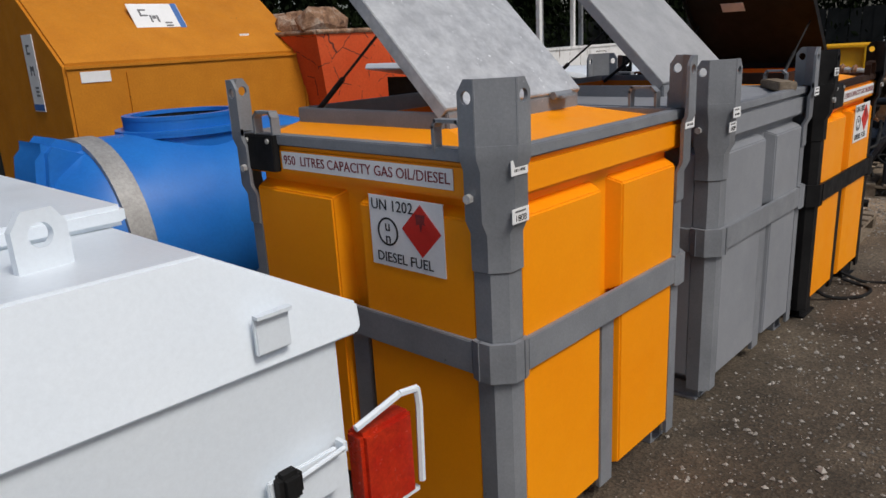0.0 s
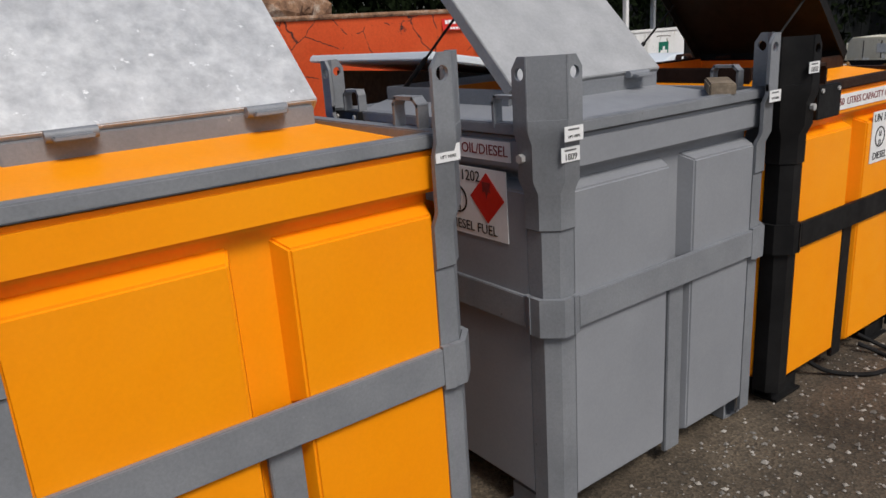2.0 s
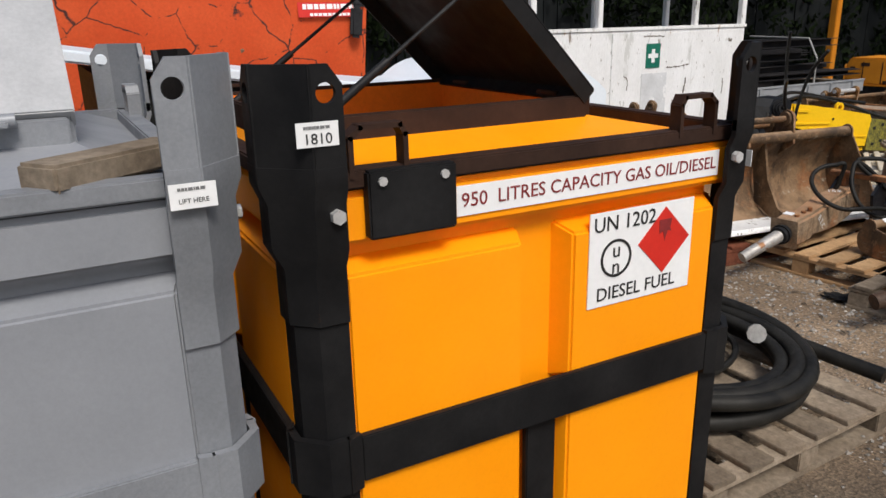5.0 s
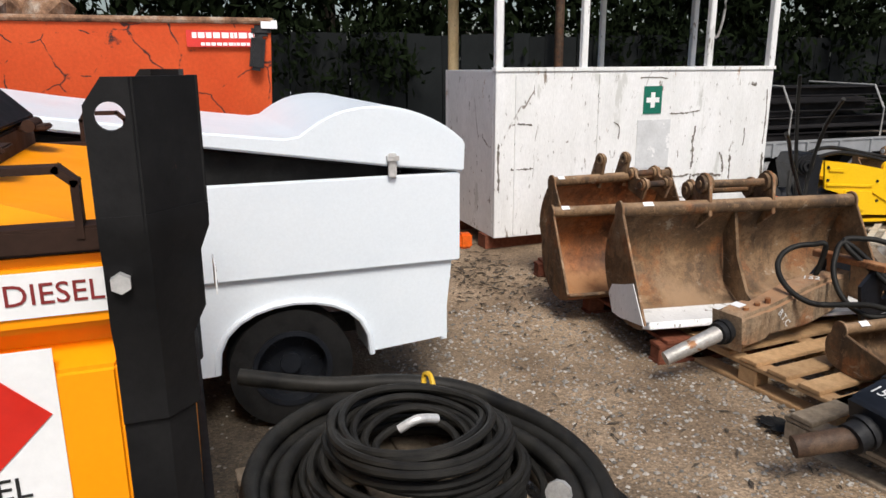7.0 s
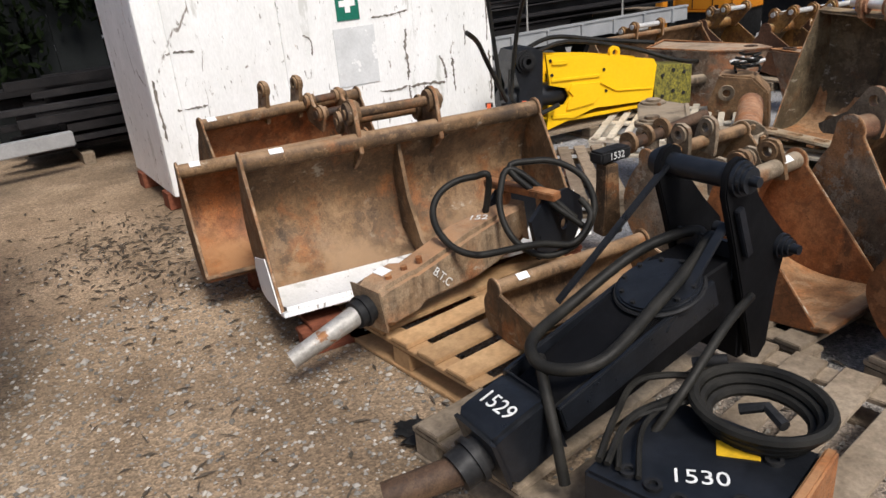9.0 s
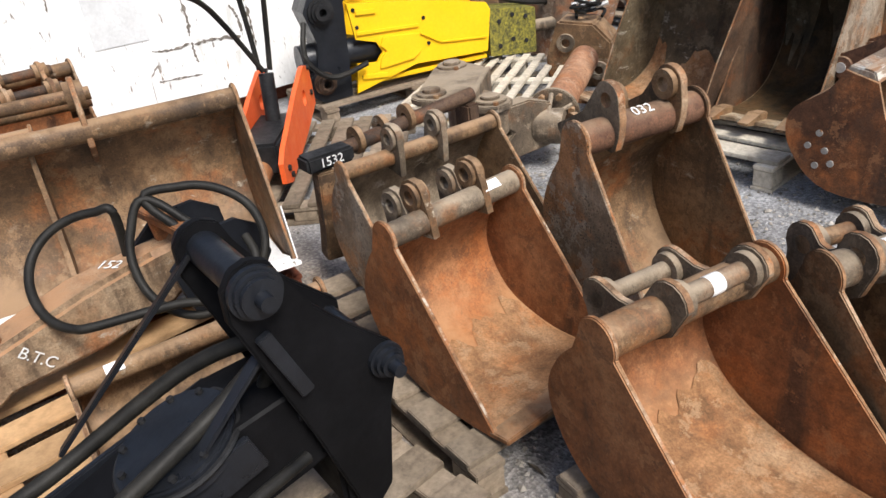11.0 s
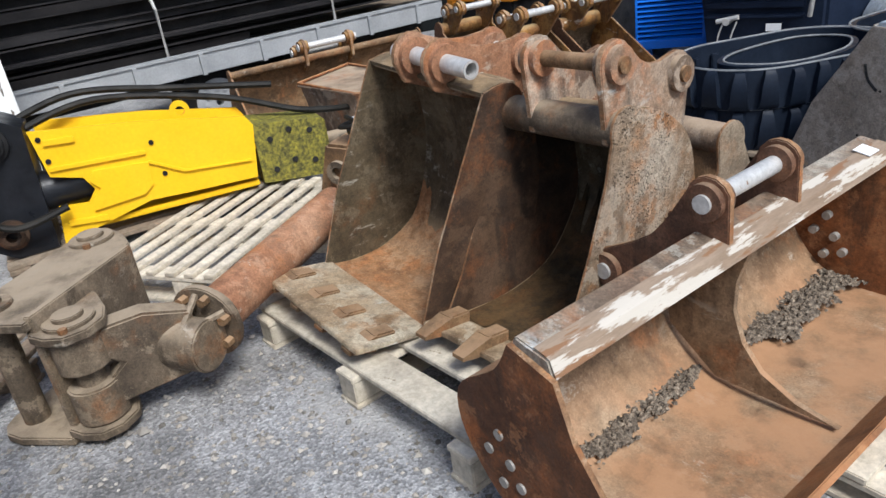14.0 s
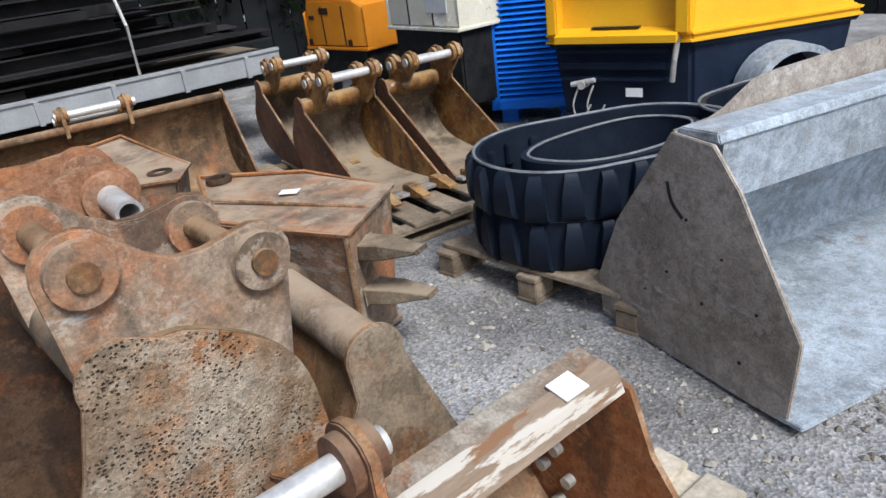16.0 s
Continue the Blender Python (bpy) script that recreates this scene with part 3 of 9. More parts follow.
FRONT = Matrix.Rotation(radians(90), 4, "X")  # a page that faces -y

# ---- ground: trodden dirt that turns to grey chippings towards the far buckets ----
def ground_material():
    m = bpy.data.materials.new("yard_ground")
    m.use_nodes = True
    N, L = m.node_tree.nodes, m.node_tree.links
    bsdf = N["Principled BSDF"]
    co = N.new("ShaderNodeTexCoord")

    def noisy(s, d=8.0, r=0.6):
        n = N.new("ShaderNodeTexNoise")
        n.inputs["Scale"].default_value, n.inputs["Detail"].default_value, n.inputs["Roughness"].default_value = s, d, r
        L.new(co.outputs["Object"], n.inputs["Vector"])
        return n.outputs["Fac"]

    def ramp(fac, stops):
        r = N.new("ShaderNodeValToRGB")
        for i, (p, c) in enumerate(stops):
            e = r.color_ramp.elements[i] if i < 2 else r.color_ramp.elements.new(p)
            e.position, e.color = p, (*c, 1)
        L.new(fac, r.inputs["Fac"])
        return r.outputs["Color"]

    def mix(f, a, b, mode="MIX"):
        x = N.new("ShaderNodeMix")
        x.data_type, x.blend_type = "RGBA", mode
        if isinstance(f, float):
            x.inputs["Factor"].default_value = f
        else:
            L.new(f, x.inputs["Factor"])
        L.new(a, x.inputs["A"])
        L.new(b, x.inputs["B"])
        return x.outputs["Result"]

    brown = ramp(noisy(2.2), [(0.3, (0.215, 0.15, 0.092)), (0.7, (0.42, 0.31, 0.205)), (0.5, (0.31, 0.222, 0.141))])
    grey = ramp(noisy(3.0), [(0.3, (0.19, 0.19, 0.193)), (0.7, (0.41, 0.41, 0.413)), (0.5, (0.295, 0.295, 0.298))])
    sep = N.new("ShaderNodeSeparateXYZ")
    L.new(co.outputs["Object"], sep.inputs["Vector"])
    wob = N.new("ShaderNodeMath")
    wob.operation = "MULTIPLY_ADD"
    L.new(noisy(0.9), wob.inputs[0])
    wob.inputs[1].default_value = 3.0
    L.new(sep.outputs["Y"], wob.inputs[2])
    mr = N.new("ShaderNodeMapRange")
    mr.inputs["From Min"].default_value, mr.inputs["From Max"].default_value = 9.6, 11.2
    L.new(wob.outputs["Value"], mr.inputs["Value"])
    earth = ramp(noisy(1.7), [(0.35, (0.06, 0.046, 0.03)), (0.65, (0.145, 0.112, 0.076))])
    mr0 = N.new("ShaderNodeMapRange")
    mr0.inputs["From Min"].default_value, mr0.inputs["From Max"].default_value = 7.2, 8.6
    L.new(wob.outputs["Value"], mr0.inputs["Value"])
    col = mix(mr.outputs["Result"], mix(mr0.outputs["Result"], earth, brown), grey)
    vor = N.new("ShaderNodeTexVoronoi")
    vor.inputs["Scale"].default_value = 92.0
    L.new(co.outputs["Object"], vor.inputs["Vector"])
    chips = ramp(vor.outputs["Color"], [(0.25, (0.55, 0.55, 0.55)), (0.8, (1.25, 1.25, 1.25))])
    col = mix(0.8, col, chips, "MULTIPLY")
    fine = ramp(noisy(120, 3.0), [(0.35, (0.7, 0.7, 0.7)), (0.68, (1.3, 1.3, 1.3))])
    col = mix(0.8, col, fine, "MULTIPLY")
    damp = ramp(noisy(0.7, 5.0), [(0.42, (0.72, 0.7, 0.68)), (0.56, (1.05, 1.05, 1.05))])
    col = mix(1.0, col, damp, "MULTIPLY")
    dust_at = N.new("ShaderNodeMapRange")
    dust_at.inputs["From Min"].default_value, dust_at.inputs["From Max"].default_value = 0.58, 0.66
    L.new(noisy(1.6, 4.0, 0.5), dust_at.inputs["Value"])
    half = N.new("ShaderNodeMath")
    half.operation = "MULTIPLY"
    half.inputs[1].default_value = 0.55
    L.new(dust_at.outputs["Result"], half.inputs[0])
    dust = ramp(noisy(14.0), [(0.35, (0.33, 0.32, 0.305)), (0.65, (0.46, 0.45, 0.43))])
    gated = N.new("ShaderNodeMath")
    gated.operation = "MULTIPLY"
    L.new(half.outputs["Value"], gated.inputs[0])
    L.new(mr.outputs["Result"], gated.inputs[1])
    col = mix(gated.outputs["Value"], col, dust)
    L.new(col, bsdf.inputs["Base Color"])
    bsdf.inputs["Roughness"].default_value = 0.9
    b = N.new("ShaderNodeBump")
    b.inputs["Strength"].default_value, b.inputs["Distance"].default_value = 0.45, 0.015
    hsum = N.new("ShaderNodeMath")
    hsum.operation = "ADD"
    L.new(vor.outputs["Distance"], hsum.inputs[0])
    L.new(noisy(45, 6.0), hsum.inputs[1])
    L.new(hsum.outputs["Value"], b.inputs["Height"])
    L.new(b.outputs["Normal"], bsdf.inputs["Normal"])
    return m


def ground_height(x, y):
    if not (-9 < x < 4 and -3 < y < 19):
        return 0.0
    f = min(1, (x + 9) / 1.5, (4 - x) / 1.5, (y + 3) / 1.5, (19 - y) / 1.5)
    return f * 0.012 * (noise.noise((x * 0.8, y * 0.8, 3.1)) + 0.5 * noise.noise((x * 2.3, y * 2.3, 7.7)))


def build_ground():
    bm = B()
    xs = [-400, -150, -60, -30, -18, -12] + [-9 + 0.2 * i for i in range(66)] + [8, 15, 40, 120, 400]
    ys = [-400, -120, -40, -15, -7] + [-3 + 0.2 * i for i in range(111)] + [22, 30, 60, 150, 400]
    grid = [[bm.verts.new((x, y, ground_height(x, y))) for x in xs] for y in ys]
    for j in range(len(ys) - 1):
        for i in range(len(xs) - 1):
            bm.faces.new((grid[j][i], grid[j][i + 1], grid[j + 1][i + 1], grid[j + 1][i]))
    M["yard_ground"] = ground_material()
    return single("ground", bm, "yard_ground", "brown trodden dirt yard turning to grey chippings", "ground", kind="structure")


build_ground()


def loose_stones():
    """Pebbles and chippings, too many to count."""
    rnd = random.Random(4)
    verts, faces = [], []
    base = [(0, 0, 1), (1, 0, 0), (0, 1, 0), (-1, 0, 0), (0, -1, 0), (0, 0, -1)]
    tri = [(0, 1, 2), (0, 2, 3), (0, 3, 4), (0, 4, 1), (5, 2, 1), (5, 3, 2), (5, 4, 3), (5, 1, 4)]
    for k in range(34000):
        y = rnd.uniform(1.5, 16)
        x = rnd.uniform(-5.2, 0.2) if y > 5.4 else rnd.uniform(-1.15, 0.4)
        if k % 3 == 1:
            y, x = rnd.uniform(9.6, 14), rnd.uniform(-3.4, -0.3)
        elif k % 3 == 2:
            y, x = rnd.uniform(6.3, 9.2), rnd.uniform(-4.2, -0.6)
        s = 0.004 + 0.011 * rnd.random() ** 3 + (0.012 if rnd.random() > 0.99 else 0)
        a = rnd.uniform(0, 6.28)
        o = len(verts)
        for v in base:
            px, py, pz = [c * s * rnd.uniform(0.6, 1.3) for c in v]
            verts.append((x + px * math.cos(a) - py * math.sin(a), y + px * math.sin(a) + py * math.cos(a), ground_height(x, y) + 0.25 * s + pz * 0.7))
        faces += [tuple(o + i for i in f) for f in tri]
    me = bpy.data.meshes.new("gravel")
    me.from_pydata(verts, [], faces)
    me.materials.append(M["stone"])
    return tagged(new("gravel", me), "loose pale pebbles and chippings lying on the yard", "gravel", kind="stuff")


loose_stones()


# ---- the yard's edge: a dark fence with a hedge and trees behind it ----
def build_fence():
    f = thing("fence", "dark weathered close-boarded fence along the hedge", "fence", kind="structure")
    rnd = random.Random(9)
    bd = B()
    box(bd, 0.24, 0.03, 1.9, 0, 0, 0.95)
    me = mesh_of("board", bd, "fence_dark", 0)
    ends = [((-9.3, -8.0), (-9.3, 13.5)), ((-9.3, 13.5), (-7.5, 19.5)), ((-7.5, 19.5), (6, 21.5))]
    for a, b in ends:
        a, b = Vector(a), Vector(b)
        d = b - a
        n = int(d.length / 0.25)
        ang = math.degrees(math.atan2(d.y, d.x))
        for i in range(n):
            p = a + d * ((i + 0.5) / n)
            ob = new("board", me)
            ob.parent = f
            ob.matrix_basis = pose(p.x, p.y, rnd.uniform(-0.03, 0.02), 0, rnd.uniform(-0.6, 0.6), ang) @ Matrix.Translation((0, rnd.uniform(-0.008, 0.008), 0))
    rl = B()
    for a, b in ends:
        for z in (0.4, 1.5):
            A, C = Vector((*a, z)), Vector((*b, z))
            w = (C - A).normalized().cross(Vector((0, 0, 1))) * -0.05
            rod(rl, A + w, C + w, 0.035, 6)
    part("rail", rl, "fence_dark", f)


build_fence()


def leaves(bm_v, bm_f, centre, r, count, rnd, size):
    for _ in range(count):
        while True:
            d = Vector((rnd.uniform(-1, 1), rnd.uniform(-1, 1), rnd.uniform(-1, 1)))
            if d.length < 1:
                break
        p = Vector(centre) + Vector((d.x * r[0], d.y * r[1], d.z * r[2]))
        q = Euler((rnd.uniform(0, 6.28), rnd.uniform(0, 6.28), rnd.uniform(0, 6.28))).to_matrix()
        s = size * rnd.uniform(0.6, 1.4)
        o = len(bm_v)
        for v in ((-1, 0, 0), (0, -0.45, 0.1), (1, 0, 0), (0, 0.45, 0.1)):
            bm_v.append(tuple(p + q @ (Vector(v) * s)))
        bm_f.append((o, o + 1, o + 2, o + 3))


def tree(x, y, h, w, seed, dense=1.0):
    rnd = random.Random(seed)
    t = thing("tree", "dark green broadleaf tree standing behind the yard fence", "tree", pose(x, y, 0), "trees behind the fence")
    tr = B()
    pts = curve_pts([(0, 0, 0), (0.1, 0.05, h * 0.3), (-0.05, 0.1, h * 0.62), (0.05, 0, h * 0.95)], 5)
    for a, b in zip(pts, pts[1:]):
        rod(tr, a, b, 0.16 * (1 - a.z / h * 0.8), 8, 0.16 * (1 - b.z / h * 0.8))
    v, f = [], []
    for i in range(26):
        a = rnd.uniform(0, 6.28)
        z = h * rnd.uniform(0.16, 0.98)
        rr = w * (0.35 + 0.65 * math.sin(math.pi * min(1, z / h * 0.85 + 0.12))) * rnd.uniform(0.4, 1.0)
        c = Vector((rr * math.cos(a), rr * math.sin(a), z))
        root = Vector((0, 0, max(0.2, z - rr * 0.8)))
        rod(tr, root, c, 0.035, 5, 0.012)
        leaves(v, f, c, (w * 0.36, w * 0.36, h * 0.09), int(170 * dense), rnd, 0.075)
    part("trunk", tr, "bark", t)
    me = bpy.data.meshes.new("crown")
    me.from_pydata(v, [], f)
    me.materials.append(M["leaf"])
    c = new("crown", me)
    c.parent = t


for i, (x, y, h, w) in enumerate([(-11.2, -5, 5.5, 2.0), (-11.5, -1.5, 6.0, 2.2), (-11.0, 1.8, 5.2, 2.0), (-11.4, 4.8, 5.8, 2.1), (-10.9, 7.5, 5.0, 1.9), (-11.3, 10.2, 6.0, 2.2), (-10.8, 12.9, 5.4, 2.0), (-10.0, 15.6, 5.6, 2.0), (-9.2, 18.2, 5.5, 2.0), (-6.6, 21.8, 5.6, 2.1), (-3.4, 22.6, 5.8, 2.2), (0.2, 23.2, 5.6, 2.2), (4, 23.5, 5.5, 2.2)]):
    tree(x, y, h, w, 20 + i, 1.6)


def hedge():
    rnd = random.Random(77)
    v, f = [], []
    line = [(-9.9, -7 + 0.5 * i) for i in range(41)] + [(-9.8 + 0.17 * i, 13.6 + 0.5 * i) for i in range(12)] + [(-7.2 + 0.6 * i, 19.9 + 0.09 * i) for i in range(20)]
    for x, y in line:
        for z in (0.5, 1.2, 1.9, 2.5, 3.0, 3.6, 4.2):
            leaves(v, f, (x + rnd.uniform(-0.2, 0.25), y, z * rnd.uniform(0.9, 1.05)), (0.42, 0.5, 0.5), 105, rnd, 0.095 if y > 3.0 else 0.08)
    # growth that hangs over the fence
    for y in (6.9, 7.4, 8.1, 11.2, 12.2, 13.0, 14.2, 15.2, 16.4, 17.2):
        x = -9.15 if y < 13.5 else -9.15 + (y - 13.5) * 0.3
        for _ in range(3):
            leaves(v, f, (x + rnd.uniform(0, 0.15), y + rnd.uniform(-0.3, 0.3), rnd.uniform(0.7, 2.0)), (0.2, 0.4, 0.4), 90, rnd, 0.06)
    me = bpy.data.meshes.new("hedge")
    me.from_pydata(v, [], f)
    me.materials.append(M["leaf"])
    tagged(new("hedge", me), "overgrown dark green hedge spilling over the fence", "hedge", kind="stuff")


hedge()

# ---- fuel tanks ----
def lug_plate(bm, m, w, h, side):
    """One facet of a bent lifting ear: a hole near the top and the outer corner cut away."""
    poly = [(-w / 2 * side, 0), (w / 2 * side, 0), (w / 2 * side, h), ((-w / 2 + 0.024) * side, h), (-w / 2 * side, h - 0.034)]
    holed(bm, poly, (0.0, h * 0.76), 0.018, 0.012, m, 20)


def fuel_tank(m, w, d, body, frame, lid, rim, label, tag, drop=0.0, sign=(0.28, 1.09), tags=(1.285, 1.1), strip=(0.03, 0.77), group="fuel tanks in a row"):
    """w across the face with the signs (-y), d deep; the lid is hinged near +x and propped half open."""
    T = thing("fuel_tank", label, "fuel tank", m, group)
    hx, hy = w / 2, d / 2
    low = 0.03 if drop > 0.05 else 0.0
    z0, zb0, zb1, zr = 0.06, 0.726 - low, 0.831 - low, 1.37 - drop
    # body with a proud header and raised panels, each panel with sloped edges
    bm = B()
    box(bm, w - 0.13, d - 0.13, zr - z0 - 0.02, 0, 0, (zr + z0) / 2, bevel=0.02)
    box(bm, w - 0.036, d - 0.036, 0.105, 0, 0, 1.298 - drop, bevel=0.012)
    part("body", bm, body, T)
    for face in range(4):
        L = (w if face % 2 == 0 else d) - 0.15
        off = (hy if face % 2 == 0 else hx) - 0.065
        R = Matrix.Rotation(radians(90 * face), 4, "Z") @ Matrix.Translation((0, -off, 0))
        g = (-0.02, 0.05 if drop == 0.035 else 0.025, 0.0, 0.0)[face]
        for sx in (-1, 1):
            for a, b in ((z0 + 0.03, zb0 + 0.04), (zb1 - 0.04, 1.222 - drop)):
                pw = L / 2 - 0.04 - sx * g
                cx, e, q = g + sx * (0.04 + pw / 2), 0.03, 0.056
                bm = B()
                lo = [bm.verts.new(R @ Vector((cx + s * pw / 2, 0.02, z))) for s, z in ((-1, a), (1, a), (1, b), (-1, b))]
                hi = [bm.verts.new(R @ Vector((cx + s * (pw / 2 - e), -q, z))) for s, z in ((-1, a + e), (1, a + e), (1, b - e), (-1, b - e))]
                bm.faces.new(hi)
                for i in range(4):
                    bm.faces.new((lo[i], lo[(i + 1) % 4], hi[(i + 1) % 4], hi[i]))
                part("panel", bm, body, T, soft=0.006)
        bm = B()
        box(bm, 0.085, 0.02, zb0 - z0, g, -0.034, (zb0 + z0) / 2, R, 0.003)
        part("mullion", bm, frame, T)
        bm = B()
        lw = L - 0.07
        box(bm, lw, 0.018, zb1 - zb0, 0, -0.064, (zb0 + zb1) / 2, R, 0.003)
        for s in (-1, 1):  # the strap steps out over the posts
            q = [(s * lw / 2, -0.073), (s * (lw / 2 + 0.03), -0.083), (s * (lw / 2 + 0.03), -0.067), (s * lw / 2, -0.057)]
            V = [[bm.verts.new(R @ Vector((x, y, z))) for x, y in q] for z in (zb0 - 0.012, zb1 + 0.006)]
            for i in range(4):
                bm.faces.new((V[0][i], V[0][(i + 1) % 4], V[1][(i + 1) % 4], V[1][i]))
            bm.faces.new(V[0])
            bm.faces.new(V[1][::-1])
        part("strap", bm, frame, T)
        bm = B()
        box(bm, (w if face % 2 == 0 else d) - 0.02, 0.05, 0.036, 0, -0.03, zr + 0.004, R, 0.004)
        part("rim", bm, rim, T)
    # posts: three facets round each corner, stepped out near the top, with holed lifting ears
    for sx in (-1, 1):
        for sy in (-1, 1):
            bm = B()

            def section(o, z):
                a, c = 0.105, 0.045
                pts = [(hx - a, hy + o), (hx - c, hy + o), (hx + o, hy - c), (hx + o, hy - a), (hx + o - 0.014, hy - a), (hx + o - 0.014, hy - c - 0.006), (hx - c - 0.006, hy + o - 0.014), (hx - a, hy + o - 0.014)]
                return [bm.verts.new((sx * x, sy * y, z)) for x, y in pts]

            rows = [section(o, z) for o, z in ((-0.008, z0), (-0.008, 1.045), (0.0, 1.05), (0.0, 1.16), (0.02, 1.2), (0.02, 1.34 - drop), (0.034, 1.375 - drop), (0.034, 1.41 - drop))]
            for A, C in zip(rows, rows[1:]):
                for i in range(8):
                    bm.faces.new((A[i], A[(i + 1) % 8], C[(i + 1) % 8], C[i]))
            bm.faces.new(rows[0])
            bm.faces.new(rows[-1][::-1])
            post = part("post", bm, frame, T)
            bm = B()
            lug_plate(bm, Matrix.Translation((sx * (hx - 0.075), sy * (hy + 0.0275), 1.385 - drop)), 0.06, 0.2, sx)
            lug_plate(bm, Matrix.Translation((sx * (hx + 0.0275), sy * (hy - 0.075), 1.385 - drop)) @ Matrix.Rotation(radians(90), 4, "Z"), 0.06, 0.2, sy)
            box(bm, 0.118, 0.012, 0.2, 0, 0, 1.485 - drop, Matrix.Translation((sx * (hx - 0.0112), sy * (hy - 0.0112), 0)) @ Matrix.Rotation(radians(-45 * sx * sy), 4, "Z"))
            part("lifting_ear", bm, frame, post)
            bm = B()
            rod(bm, (sx * (hx - 0.085), sy * (hy + 0.02), 1.265), (sx * (hx - 0.085), sy * (hy + 0.035), 1.265), 0.014, 6)
            part("bolt", bm, "steel", post)
    # the strap wraps each post in three facets
    for sx in (-1, 1):
        for sy in (-1, 1):
            bm = B()
            outer = [(hx - 0.085, hy + 0.014), (hx - 0.04, hy + 0.014), (hx + 0.014, hy - 0.04), (hx + 0.014, hy - 0.085)]
            inner = [(hx - 0.002, hy - 0.085), (hx - 0.002, hy - 0.046), (hx - 0.046, hy - 0.002), (hx - 0.085, hy - 0.002)]
            V = [[bm.verts.new((sx * x, sy * y, z)) for x, y in outer + inner] for z in (zb0 - 0.012, zb1 + 0.006)]
            for i in range(8):
                bm.faces.new((V[0][i], V[0][(i + 1) % 8], V[1][(i + 1) % 8], V[1][i]))
            bm.faces.new(V[0])
            bm.faces.new(V[1][::-1])
            part("strap_corner", bm, frame, T)
    # feet
    for sx in (-1, 1):
        for sy in (-1, 1):
            bm = B()
            box(bm, 0.2, 0.1, 0.012, sx * (hx - 0.16), sy * (hy - 0.07), 0.006)
            box(bm, 0.2, 0.012, 0.07, sx * (hx - 0.16), sy * (hy - 0.05), 0.04)
            box(bm, 0.2, 0.012, 0.07, sx * (hx - 0.16), sy * (hy - 0.13), 0.04)
            part("foot", bm, frame, T)
    # sloped top sheets round the hatch
    cx0, cx1, cy = -0.5, 0.262, 0.375
    bm = B()
    inner = [bm.verts.new(v) for v in ((cx0, -cy, 1.415 - drop), (cx1, -cy, 1.415 - drop), (cx1, cy, 1.415 - drop), (cx0, cy, 1.415 - drop))]
    outer = [bm.verts.new(v) for v in ((-hx + 0.06, -hy + 0.06, 1.362 - drop), (hx - 0.06, -hy + 0.06, 1.362 - drop), (hx - 0.06, hy - 0.06, 1.362 - drop), (-hx + 0.06, hy - 0.06, 1.362 - drop))]
    for i in range(4):
        bm.faces.new((outer[i], outer[(i + 1) % 4], inner[(i + 1) % 4], inner[i]))
    part("top_sheet", bm, body, T, smooth=10)
    for x, y, sx_, sy_ in ((cx0, 0, 0.018, cy * 2), (cx1, 0, 0.018, cy * 2), ((cx0 + cx1) / 2, -cy, cx1 - cx0 - 0.018, 0.018), ((cx0 + cx1) / 2, cy, cx1 - cx0 - 0.018, 0.018)):
        bm = B()
        box(bm, sx_, sy_, 0.09, x, y, 1.42 - drop, bevel=0.004)
        part("coaming", bm, rim, T)
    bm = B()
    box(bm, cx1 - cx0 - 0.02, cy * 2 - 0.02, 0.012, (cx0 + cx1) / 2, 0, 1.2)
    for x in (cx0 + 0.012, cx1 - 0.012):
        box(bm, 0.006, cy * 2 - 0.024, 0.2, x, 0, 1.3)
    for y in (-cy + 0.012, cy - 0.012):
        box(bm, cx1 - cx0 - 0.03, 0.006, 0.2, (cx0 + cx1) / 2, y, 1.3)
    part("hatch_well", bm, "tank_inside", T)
    # lid
    hinge = Matrix.Translation((cx1 + 0.01, 0, 1.475 - drop)) @ Matrix.Rotation(radians(45), 4, "Y")
    bm = B()
    box(bm, 0.8, 0.775, 0.008, -0.4, 0, 0.0, hinge, 0.003)
    lidp = part("lid", bm, lid, T, "half-open propped steel lid")
    for x, y, lx, ly in ((-0.4, -0.383, 0.8, 0.008), (-0.4, 0.383, 0.8, 0.008), (-0.795, 0, 0.008, 0.756), (-0.005, 0, 0.008, 0.756)):
        bm = B()
        box(bm, lx, ly, 0.04, x, y, -0.022, hinge)
        part("lid_flange", bm, lid, lidp)
    if tag == "1810":
        bm = B()
        box(bm, 0.07, 0.14, 0.002, -0.52, 0.1, -0.006, hinge)
        part("inner_label", bm, "old_notice", lidp, "small pale label inside the lid")
    for y in (-0.23, 0.23):
        bm = B()
        box(bm, 0.09, 0.085, 0.012, cx1 + 0.02, y, 1.462 - drop, bevel=0.003)
        rod(bm, (cx1 + 0.03, y - 0.055, 1.468 - drop), (cx1 + 0.03, y + 0.055, 1.468 - drop), 0.014, 10)
        part("hinge", bm, rim, T)
    for y in (-0.34, 0.34):
        bm = B()
        a = Vector((-0.46, y, 1.43 - drop))
        b = hinge @ Vector((-0.4, y, -0.03))
        rod(bm, a, a.lerp(b, 0.45), 0.01, 10)
        rod(bm, a.lerp(b, 0.4), b, 0.005, 8)
        part("gas_strut", bm, "dark_metal", T)
